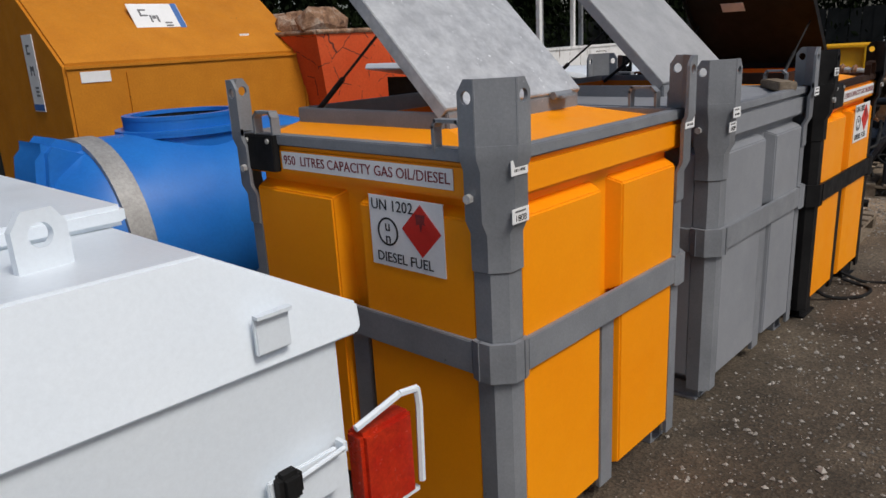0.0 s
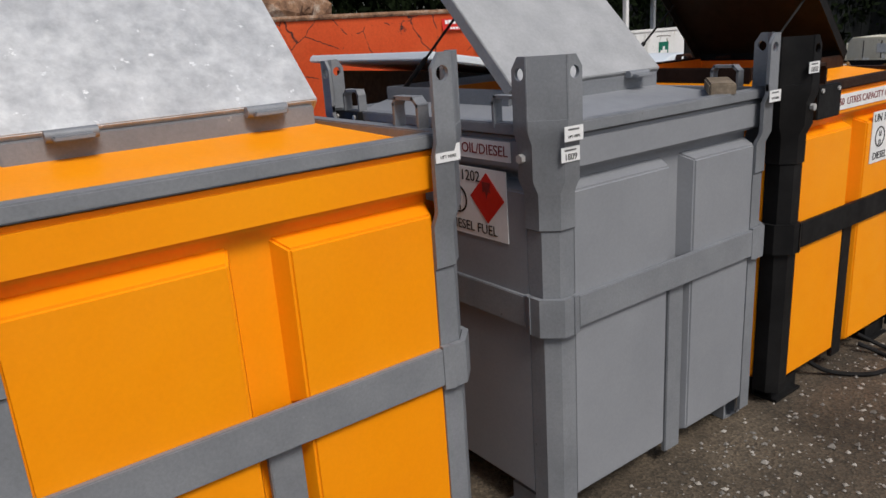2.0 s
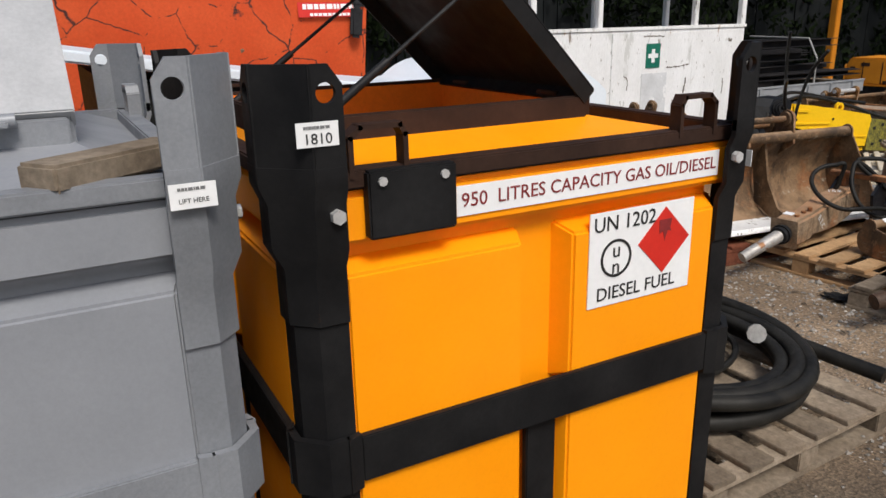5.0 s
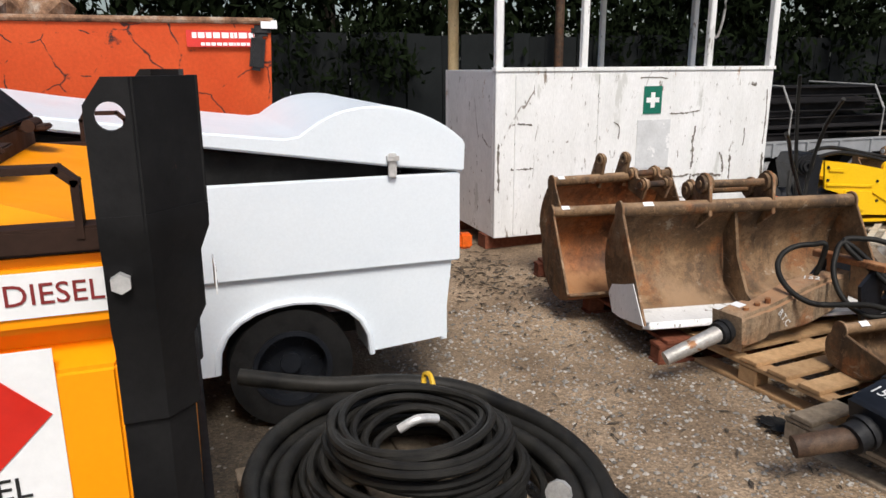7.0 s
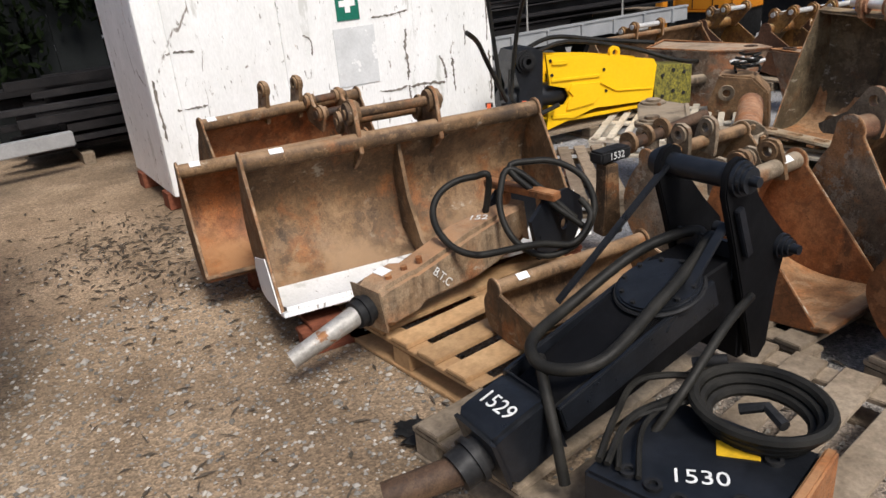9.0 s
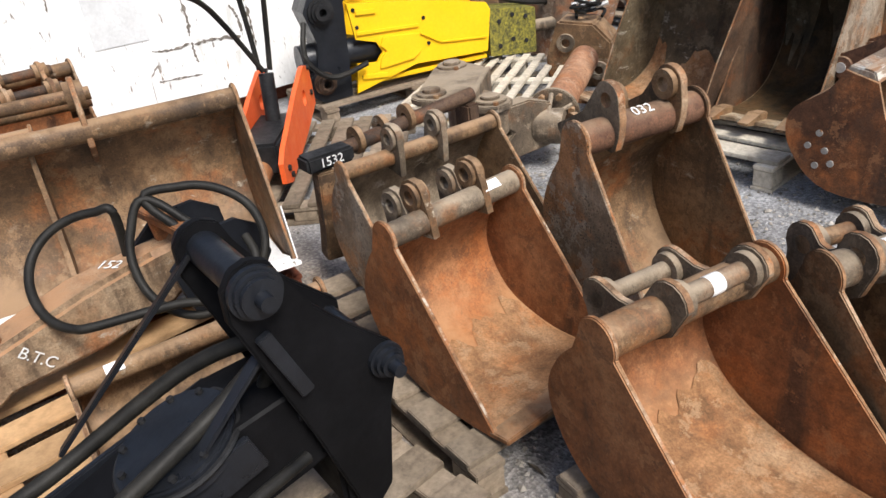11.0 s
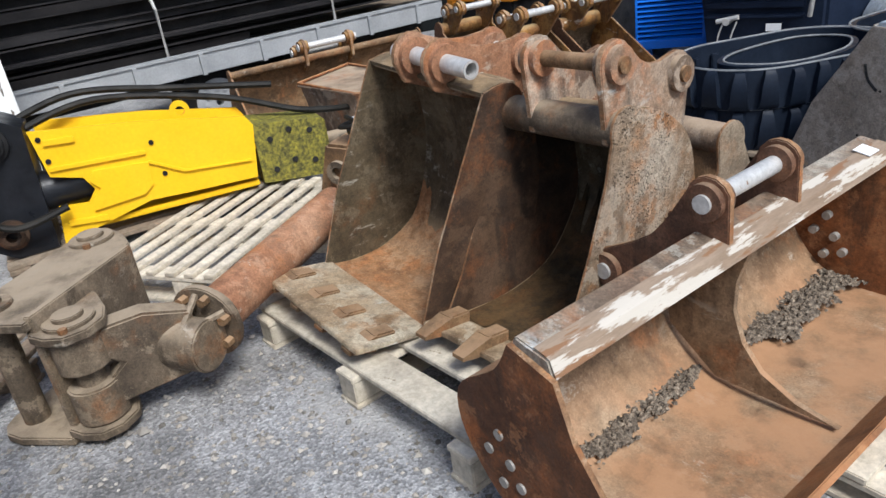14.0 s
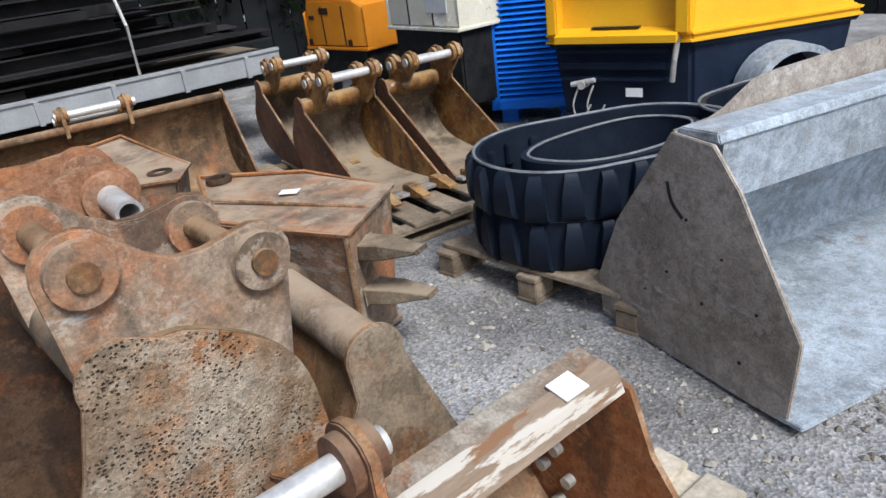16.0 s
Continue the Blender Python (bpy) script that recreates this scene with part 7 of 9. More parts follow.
# ---- hydraulic breakers and other attachments ----
def rusty_breaker():
    T = thing("hydraulic_breaker", "rusty brown hydraulic breaker with a pale chisel on a pallet", "breaker", group="hydraulic breakers")
    m = along((-2.735, 7.86, 0.27), (-2.86, 8.62, 0.365))
    bm = B()
    taper(bm, m, [(-0.02, 0.068, -0.075, 0.07), (0.03, 0.082, -0.09, 0.085), (0.16, 0.085, -0.095, 0.085), (0.2, 0.072, -0.085, 0.07), (0.5, 0.08, -0.12, 0.095), (0.74, 0.062, -0.12, 0.085), (0.84, 0.05, -0.08, 0.07)])
    part("housing", bm, "rust_tan", T, soft=0.02)
    bm = B()
    rod(bm, m @ Vector((-0.09, 0, 0)), m @ Vector((0.0, 0, 0)), 0.055, 20)
    rod(bm, m @ Vector((-0.06, 0, 0)), m @ Vector((-0.045, 0, 0)), 0.064, 20)
    part("bush", bm, "dark_metal", T)
    bm = B()
    rod(bm, (-2.765, 7.515, 0.15), m @ Vector((-0.07, 0, 0)), 0.034, 14, 0.042)
    part("chisel", bm, "worn_steel", T, "pale worn steel chisel")
    bm = B()
    box(bm, 0.05, 0.4, 0.035, 0.82, -0.08, 0.16, m, 0.004)
    box(bm, 0.05, 0.03, 0.12, 0.82, 0.02, 0.1, m, 0.004)
    part("bracket", bm, "rust_orange", T)
    for x in (0.08, 0.16, 0.24):
        bm = B()
        rod(bm, m @ Vector((x, -0.03, 0.075)), m @ Vector((x, -0.03, 0.1)), 0.014, 6)
        part("bolt", bm, "rust_orange", T)
    bm = B()
    box(bm, 0.05, 0.06, 0.003, 0.1, 0.035, 0.0875, m)
    part("sticker", bm, "label_white", T)
    bm = B()
    prism(bm, [(0.5 + 0.03 * math.cos(a), 0.03 + 0.014 * math.sin(a)) for a in [k * math.tau / 14 for k in range(14)]], 0.002, m @ Matrix.Translation((-0.12, -0.0735, 0)))
    part("slot", bm, "print_black", T)
    for y in (-0.2, 0.07):
        bm = B()
        holed(bm, [(0.74, -0.12), (0.98, -0.14), (1.06, -0.06), (1.06, 0.05), (0.98, 0.12), (0.84, 0.14), (0.72, 0.07)], (0.93, -0.03), 0.026, 0.018, m @ Matrix.Translation((0, y, 0)))
        part("end_plate", bm, "black_paint", T, "dark holed end plate")
    words("mark", "B.T.C", 0.05, "chalk", T, m @ Matrix.Translation((0.3, -0.0815, -0.01)) @ Matrix.Rotation(radians(-4), 4, "Z") @ Matrix.Rotation(radians(55), 4, "Y") @ FRONT, "white chalked letters")
    words("mark", "152", 0.06, "chalk", T, m @ Matrix.Translation((0.62, 0.0, 0.0955)) @ pose(0, 0, 0, 0, 0, -60), "white chalked number")
    for c, r, n, a0, a1, ends in (((-2.659, 8.691, 0.469), 0.205, (1.628, -0.734, 1.0), 20, 385, ((-2.6, 8.8, 0.4), (-2.56, 8.82, 0.36))), ((-2.735, 8.393, 0.5), 0.19, (0.635, -0.461, 1.0), -45, 160, ((-2.87, 8.52, 0.42), (-2.57, 8.56, 0.36), (-2.53, 8.72, 0.33), (-2.53, 8.82, 0.42), (-2.6, 8.83, 0.48)))):
        n = Vector(n).normalized()
        u = n.cross(Vector((0, 1, 0))).normalized()
        v = n.cross(u)
        arc = [Vector(c) + r * (1 + 0.03 * math.sin(3 * k)) * (math.cos(k) * u + math.sin(k) * v) for k in [radians(a0 + (a1 - a0) * q / 11) for q in range(12)]]
        bm = B()
        pipe(bm, curve_pts([Vector(ends[0])] + arc + [Vector(e) for e in ends[1:]], 7), 0.0145, 10)
        part("hose", bm, "hose", T, "looped black hydraulic hose")
    return T


rusty_breaker()


def black_breaker():
    T = thing("hydraulic_breaker", "black hydraulic breaker with a round bolted cover and chalked number", "breaker", group="hydraulic breakers")
    m = along((-1.775, 7.67, 0.25), (-1.755, 8.3, 0.44))
    bm = B()
    taper(bm, m, [(-0.01, 0.075, -0.075, 0.075), (0.02, 0.095, -0.09, 0.1), (0.17, 0.095, -0.09, 0.1), (0.19, 0.085, -0.08, 0.085)])
    part("nose_block", bm, "black_paint", T, soft=0.012)
    bm = B()
    taper(bm, m, [(0.185, 0.085, -0.08, 0.05), (0.42, 0.1, -0.1, 0.06), (0.8, 0.105, -0.12, 0.09), (0.95, 0.09, -0.14, 0.06)])
    part("housing", bm, "black_matt_shaded", T, soft=0.006)
    bm = B()
    rod(bm, m @ Vector((-0.1, 0, 0)), m @ Vector((0.0, 0, 0)), 0.058, 20)
    rod(bm, m @ Vector((-0.05, 0, 0)), m @ Vector((-0.03, 0, 0)), 0.068, 20)
    part("bush", bm, "dark_metal", T)
    bm = B()
    rod(bm, (-1.86, 7.4, 0.182), m @ Vector((-0.08, 0, 0)), 0.042, 16)
    part("chisel", bm, "rust_dark_and_shade", T, "rusty steel chisel")
    bm = B()
    rod(bm, m @ Vector((0.7, -0.015, 0.05)), m @ Vector((0.7, -0.015, 0.1)), 0.125, 40)
    cover = part("motor_cover", bm, "black_paint", T, "round bolted cover plate", soft=0.006)
    bm = B()
    pipe(bm, [m @ Vector((0.7 + 0.13 * math.cos(a), -0.015 + 0.13 * math.sin(a), 0.082)) for a in [k * math.tau / 44 for k in range(44)]], 0.007, 6, True)
    part("cover_rim", bm, "dark_metal", cover)
    for k in range(10):
        a = k * math.tau / 10
        bm = B()
        c = Vector((0.7 + 0.108 * math.cos(a), -0.015 + 0.108 * math.sin(a), 0.099))
        rod(bm, m @ c, m @ (c + Vector((0, 0, 0.01))), 0.008, 6)
        part("bolt", bm, "dark_metal", cover)
    words("mark", "1529", 0.068, "chalk", T, m @ Matrix.Translation((0.085, 0.0, 0.1025)) @ pose(0, 0, 0, 0, 0, -90), "white chalked number")
    # long side plates that rise to the two hitch pins
    poly = [(8.62, 0.22), (8.55, 0.47), (8.48, 0.69), (8.443, 0.8), (8.445, 0.86), (8.47, 0.895), (8.505, 0.905), (8.54, 0.89), (8.56, 0.84), (8.605, 0.765), (8.665, 0.695), (8.725, 0.635), (8.76, 0.6), (8.76, 0.55), (8.73, 0.45), (8.7, 0.24), (8.66, 0.2)]
    for x in (-1.87, -1.635):
        bm = B()
        prism(bm, poly, 0.025, Matrix.Translation((x, 0, 0)) @ Matrix.Rotation(radians(90), 4, "Z"))
        sp = part("side_plate", bm, "black_matt_shaded", T, soft=0.004)
        for y, z, R in ((8.5, 0.845, 0.052), (8.73, 0.575, 0.04)):
            for k in range(3):
                bm = B()
                o = (0.018 + 0.013 * k) * (1 if x > -1.8 else -1)
                ring(bm, (x + o, y, z), (1, 0, 0), R - 0.007 * k, 0.014, 0.012, 24)
                part("boss", bm, "black_paint", sp)
    bm = B()
    d = Vector((-1.612, 8.55, 0.6)) - Vector((-1.612, 8.49, 0.76))
    box(bm, d.length, 0.018, 0.03, d.length / 2, 0, 0, along((-1.612, 8.49, 0.76), (-1.612, 8.55, 0.6)), 0.003)
    part("rib", bm, "black_paint", sp, "scuffed rib on the plate")
    for y, z, r, e in ((8.5, 0.845, 0.036, 0.03), (8.73, 0.575, 0.022, 0.03)):
        bm = B()
        rod(bm, (-1.87 - e, y, z), (-1.635 + e, y, z), r, 18)
        rod(bm, (-1.635 + e, y, z), (-1.635 + e + 0.045, y, z), 0.018, 14, 0.015)
        part("pin", bm, "black_paint", T)
    for y in (-0.118, 0.118):
        bm = B()
        box(bm, 0.62, 0.018, 0.09, 0.5, y, 0.03, m, 0.004)
        part("side_rail", bm, "black_paint", T)
    bm = B()
    box(bm, 0.21, 0.016, 0.12, -1.7525, 8.54, 0.57)
    part("cross_web", bm, "black_paint", T)
    bm = B()
    box(bm, 0.21, 0.1, 0.3, -1.7525, 8.64, 0.36, None, 0.01)
    part("rear_block", bm, "black_matt_shaded", T)
    for a, b in (((-1.85, 8.47, 0.85), (-1.98, 8.13, 0.46)), ((-1.66, 8.5, 0.7), (-1.64, 8.22, 0.46))):
        bm = B()
        d = Vector(b) - Vector(a)
        box(bm, d.length, 0.03, 0.01, d.length / 2, 0, 0, along(a, b), 0.002)
        part("stay", bm, "black_paint", T)
    for pts, r in (([(-1.75, 8.5, 0.57), (-1.79, 8.55, 0.63), (-1.89, 8.4, 0.58), (-1.93, 8.12, 0.46), (-1.86, 7.92, 0.45), (-1.73, 7.86, 0.45), (-1.63, 7.96, 0.47), (-1.655, 8.2, 0.54), (-1.69, 8.4, 0.6), (-1.72, 8.52, 0.64), (-1.73, 8.5, 0.55)], 0.018), ([(-1.8, 7.9, 0.36), (-1.8, 7.9, 0.43), (-1.72, 7.84, 0.42), (-1.64, 7.8, 0.34), (-1.58, 7.78, 0.2)], 0.016), ([(-1.56, 8.5, 0.5), (-1.5, 8.3, 0.5), (-1.48, 8.1, 0.38), (-1.5, 7.95, 0.24)], 0.013)):
        bm = B()
        pipe(bm, curve_pts(pts, 9), r, 10)
        part("hose", bm, "hose", T, "black hydraulic hose")
    return T


black_breaker()


def hose_bracket():
    T = thing("mounting_plate", "black and rusty mounting plate with bolt holes and a coiled hose", "mounting plate", pose(-1.33, 8.0, 0.14, 0, 0, 12))
    bm = B()
    box(bm, 0.42, 0.4, 0.17, 0, 0, 0.085, bevel=0.01)
    part("body", bm, "black_paint", T)
    bm = B()
    box(bm, 0.03, 0.41, 0.19, 0.225, 0, 0.095, bevel=0.006)
    part("flange", bm, "rust_orange", T, "rusty edge flange")
    for x, y in ((-0.12, -0.14), (-0.05, -0.15), (0.02, -0.16), (0.13, -0.08), (0.13, 0.1)):
        bm = B()
        ring(bm, (x, y, 0.173), (0, 0, 1), 0.022, 0.012, 0.012)
        part("bolt_hole", bm, "dark_metal", T)
    words("mark", "1530", 0.07, "chalk", T, pose(0.02, -0.06, 0.1725, 0, 0, 30), "white chalked number")
    bm = B()
    box(bm, 0.1, 0.06, 0.002, 0.08, 0.06, 0.172, pose(0, 0, 0, 0, 0, 25))
    part("label", bm, "tag_yellow", T, "worn yellow warning label")
    for k in range(3):
        bm = B()
        R = 0.13 + 0.018 * k
        pipe(bm, [(0.05 + R * math.cos(a), 0.2 + R * 0.75 * math.sin(a), 0.2 + 0.024 * k + 0.02 * math.sin(a)) for a in [i * math.tau / 30 for i in range(30)]], 0.016, 8, True)
        part("hose_turn", bm, "hose", T, "coiled black hose")
    rnd = random.Random(6)
    for k in range(4):
        bm = B()
        x0 = -0.22 + 0.05 * k + rnd.uniform(-0.03, 0.03)
        pts = [(x0 + rnd.uniform(-0.02, 0.02), -0.16, 0.185), (x0 - rnd.uniform(0, 0.08), 0.0, 0.195 + rnd.uniform(0, 0.02)), (x0 + rnd.uniform(-0.06, 0.06), 0.16, 0.2 + rnd.uniform(0, 0.03)), (x0 + 0.05, 0.3, 0.2), (x0 + 0.16, 0.38 + rnd.uniform(-0.03, 0.03), 0.16)]
        pipe(bm, curve_pts(pts, 7), rnd.uniform(0.006, 0.011), 6)
        part("thin_hose", bm, "hose", T, "thin black hose")
    bm = B()
    pipe(bm, [(0.0, 0.2, 0.21), (0.06, 0.22, 0.23), (0.12, 0.18, 0.22)], 0.015, 8)
    rod(bm, (-0.16, 0.26, 0.26), (-0.08, 0.3, 0.28), 0.016, 10)
    part("coupling", bm, "dark_metal", T, "steel hose coupling")
    return T


hose_bracket()


def red_breaker():
    T = thing("hydraulic_breaker", "orange-red breaker with cut-out side plates and upright hoses", "breaker", group="hydraulic breakers")
    m = along((-3.7, 9.33, 0.0), (-4.43, 9.9, 0.0))
    poly = [(-0.02, 0.17), (-0.02, 0.27), (0.06, 0.32), (0.5, 0.46), (0.78, 0.53), (0.93, 0.5), (0.95, 0.27), (0.6, 0.2), (0.1, 0.13)]
    for y in (-0.12, 0.12):
        bm = B()
        holed(bm, poly, (0.68, 0.38), 0.045, 0.025, m @ Matrix.Translation((0, y, 0)), 10)
        part("side_plate", bm, "breaker_red", T)
        for x, z in ((0.06, 0.22), (0.1, 0.17), (0.86, 0.36), (0.88, 0.5)):
            bm = B()
            rod(bm, m @ Vector((x, y - 0.025, z)), m @ Vector((x, y + 0.025, z)), 0.016, 8)
            part("bolt", bm, "dark_metal", T)
    bm = B()
    box(bm, 0.5, 0.2, 0.16, 0.3, 0, 0.27, m, 0.015)
    rod(bm, m @ Vector((0.45, 0, 0.33)), m @ Vector((0.5, 0, 0.58)), 0.04, 12)
    part("body", bm, "dark_metal", T, "dark steel breaker body")
    bm = B()
    rod(bm, m @ Vector((-0.1, 0, 0.2)), m @ Vector((0.1, 0, 0.22)), 0.055, 14)
    part("nose", bm, "rust_orange", T)
    for i, pts in enumerate(([(0.48, -0.03, 0.6), (0.5, -0.05, 0.8), (0.42, -0.1, 1.1), (0.2, -0.15, 1.3)], [(0.5, 0.03, 0.6), (0.52, 0.05, 0.85), (0.5, 0.08, 1.2), (0.42, 0.1, 1.45)], [(0.46, 0, 0.6), (0.35, 0.1, 0.85), (0.2, 0.15, 1.0), (0.0, 0.2, 1.08)])):
        bm = B()
        pipe(bm, curve_pts([m @ Vector(p) for p in pts], 8), 0.014, 8)
        part("hose", bm, "hose", T, "upright black hydraulic hose")
    return T


red_breaker()
pallet(pose(-3.95, 9.8, 0, 0, 0, -38), 1.25, 0.95, "wood_old", "weathered grey pallet under the orange-red breaker", 8, 0.11)


def yellow_breaker():
    T = thing("hydraulic_breaker", "bright yellow hydraulic breaker with black head and perforated black end", "breaker", group="hydraulic breakers")
    m = along((-4.84, 10.56, 0.14), (-4.64, 11.54, 0.14))
    for y in (-0.13, 0.13):
        bm = B()
        prism(bm, [(-0.03, 0.0), (0.0, 0.19), (0.137, 0.175), (0.185, 0.235), (0.15, 0.305), (0.012, 0.345), (-0.015, 0.575), (0.5, 0.51), (0.98, 0.42), (1.01, 0.37), (0.97, 0.09), (0.62, 0.1), (0.42, 0.11)], 0.022, m @ Matrix.Translation((0, y, 0)))
        part("side_plate", bm, "breaker_yellow", T, "bright yellow side plate")
        bm = B()
        prism(bm, [(0.15, 0.13), (0.4, 0.15), (0.45, 0.19), (0.46, 0.31), (0.2, 0.33), (0.17, 0.28), (0.21, 0.235), (0.16, 0.19)], 0.02, m @ Matrix.Translation((0, y * 1.13, 0)))
        part("cover_plate", bm, "breaker_yellow", T, soft=0.003)
        for a, c, h in (((0.03, 0.51), (0.17, 0.5), 0.03), ((0.02, 0.38), (0.46, 0.36), 0.022), ((0.46, 0.31), (0.62, 0.22), 0.016), ((0.62, 0.22), (0.96, 0.19), 0.012), ((0.02, 0.1), (0.2, 0.08), 0.03)):
            bm = B()
            u, v = m @ Vector((a[0], y * 1.13, a[1])), m @ Vector((c[0], y * 1.13, c[1]))
            box(bm, (v - u).length, 0.016, h, (v - u).length / 2, 0, 0, along(u, v), 0.003)
            part("rib", bm, "breaker_yellow", T)
        for x, z in ((0.02, 0.53), (0.03, 0.42), (0.03, 0.1), (0.5, 0.4), (0.52, 0.23)):
            bm = B()
            rod(bm, m @ Vector((x, y * 1.0, z)), m @ Vector((x, y * 1.14, z)), 0.013, 8)
            part("bolt", bm, "dark_metal", T)
    bm = B()
    box(bm, 0.9, 0.235, 0.03, 0.5, 0, 0.42, m @ pose(0, 0, 0, 0, 10, 0), 0.004)
    box(bm, 0.95, 0.235, 0.03, 0.5, 0, 0.05, m, 0.004)
    part("frame", bm, "breaker_yellow", T)
    bm = B()
    rod(bm, m @ Vector((-0.35, 0, 0.25)), m @ Vector((0.5, 0, 0.25)), 0.1, 20)
    prism(bm, [(-0.06, -0.01), (-0.03, 0.6), (-0.12, 0.65), (-0.26, 0.64), (-0.3, 0.56), (-0.24, 0.36), (-0.26, 0.22), (-0.33, 0.14), (-0.32, 0.03), (-0.25, -0.02)], 0.25, m)
    part("head", bm, "black_paint", T, "black breaker head")
    for x, z, r in ((-0.187, 0.552, 0.085), (-0.235, 0.11, 0.075)):
        for k in range(3):
            bm = B()
            ring(bm, m @ Vector((x, -0.135 - 0.02 * k, z)), (m.to_3x3() @ Vector((0, 1, 0))), r - 0.018 * k, 0.025, 0.02)
            part("boss", bm, "dark_metal" if z > 0.3 else "rust_dark_and_shade", T)
    bm = B()
    rod(bm, m @ Vector((0.02, -0.05, 0.25)), m @ Vector((0.2, -0.05, 0.25)), 0.028, 12)
    part("ram", bm, "steel", T)
    bm = B()
    taper(bm, m @ Matrix.Translation((1.0, 0, 0)), [(0, 0.13, 0.04, 0.37), (0.38, 0.12, 0.0, 0.32), (0.4, 0.1, 0.02, 0.3)])
    part("guard", bm, "breaker_mesh", T, "perforated black and yellow end guard")
    for i in range(3):
        for j in range(2):
            bm = B()
            rod(bm, m @ Vector((1.08 + 0.11 * i, -0.136 + 0.003 * i, 0.1 + 0.17 * j + 0.03 * (i % 2))), m @ Vector((1.08 + 0.11 * i, -0.12, 0.1 + 0.17 * j + 0.03 * (i % 2))), 0.016, 10)
            part("hole", bm, "print_black", T)
    bm = B()
    rod(bm, m @ Vector((1.3, 0, 0.16)), m @ Vector((1.72, 0, 0.15)), 0.045, 18)
    part("chisel", bm, "rust_grey", T, "grey-brown steel chisel")
    bm = B()
    ring(bm, m @ Vector((0.68, -0.02, 0.5)), m.to_3x3() @ Vector((0, 1, 0)), 0.05, 0.024, 0.03)
    part("lifting_eye", bm, "breaker_yellow", T)
    for pts in ([(-0.3, -0.1, 0.5), (-0.35, -0.2, 0.3), (-0.2, -0.22, 0.16), (0.05, -0.2, 0.2)], [(-0.1, 0.0, 0.55), (0.3, 0.1, 0.62), (0.9, 0.1, 0.5), (1.3, 0.0, 0.36), (1.6, 0.05, 0.3)], [(-0.2, 0.05, 0.56), (0.2, 0.16, 0.66), (0.7, 0.2, 0.58), (1.2, 0.15, 0.5)]):
        bm = B()
        pipe(bm, curve_pts([m @ Vector(p) for p in pts], 8), 0.018, 8)
        part("hose", bm, "hose", T)
    return T


yellow_breaker()
pallet(pose(-4.15, 11.28, 0, 0, 0, -56), 1.15, 1.05, "wood_pale", "pale slatted pallet beside the yellow breaker", 10, 0.15, fill=0.5)
pallet(pose(-4.95, 10.95, 0, 0, 0, 85), 1.4, 0.7, "wood_old", "weathered pallet under the yellow breaker", 6, 0.12)


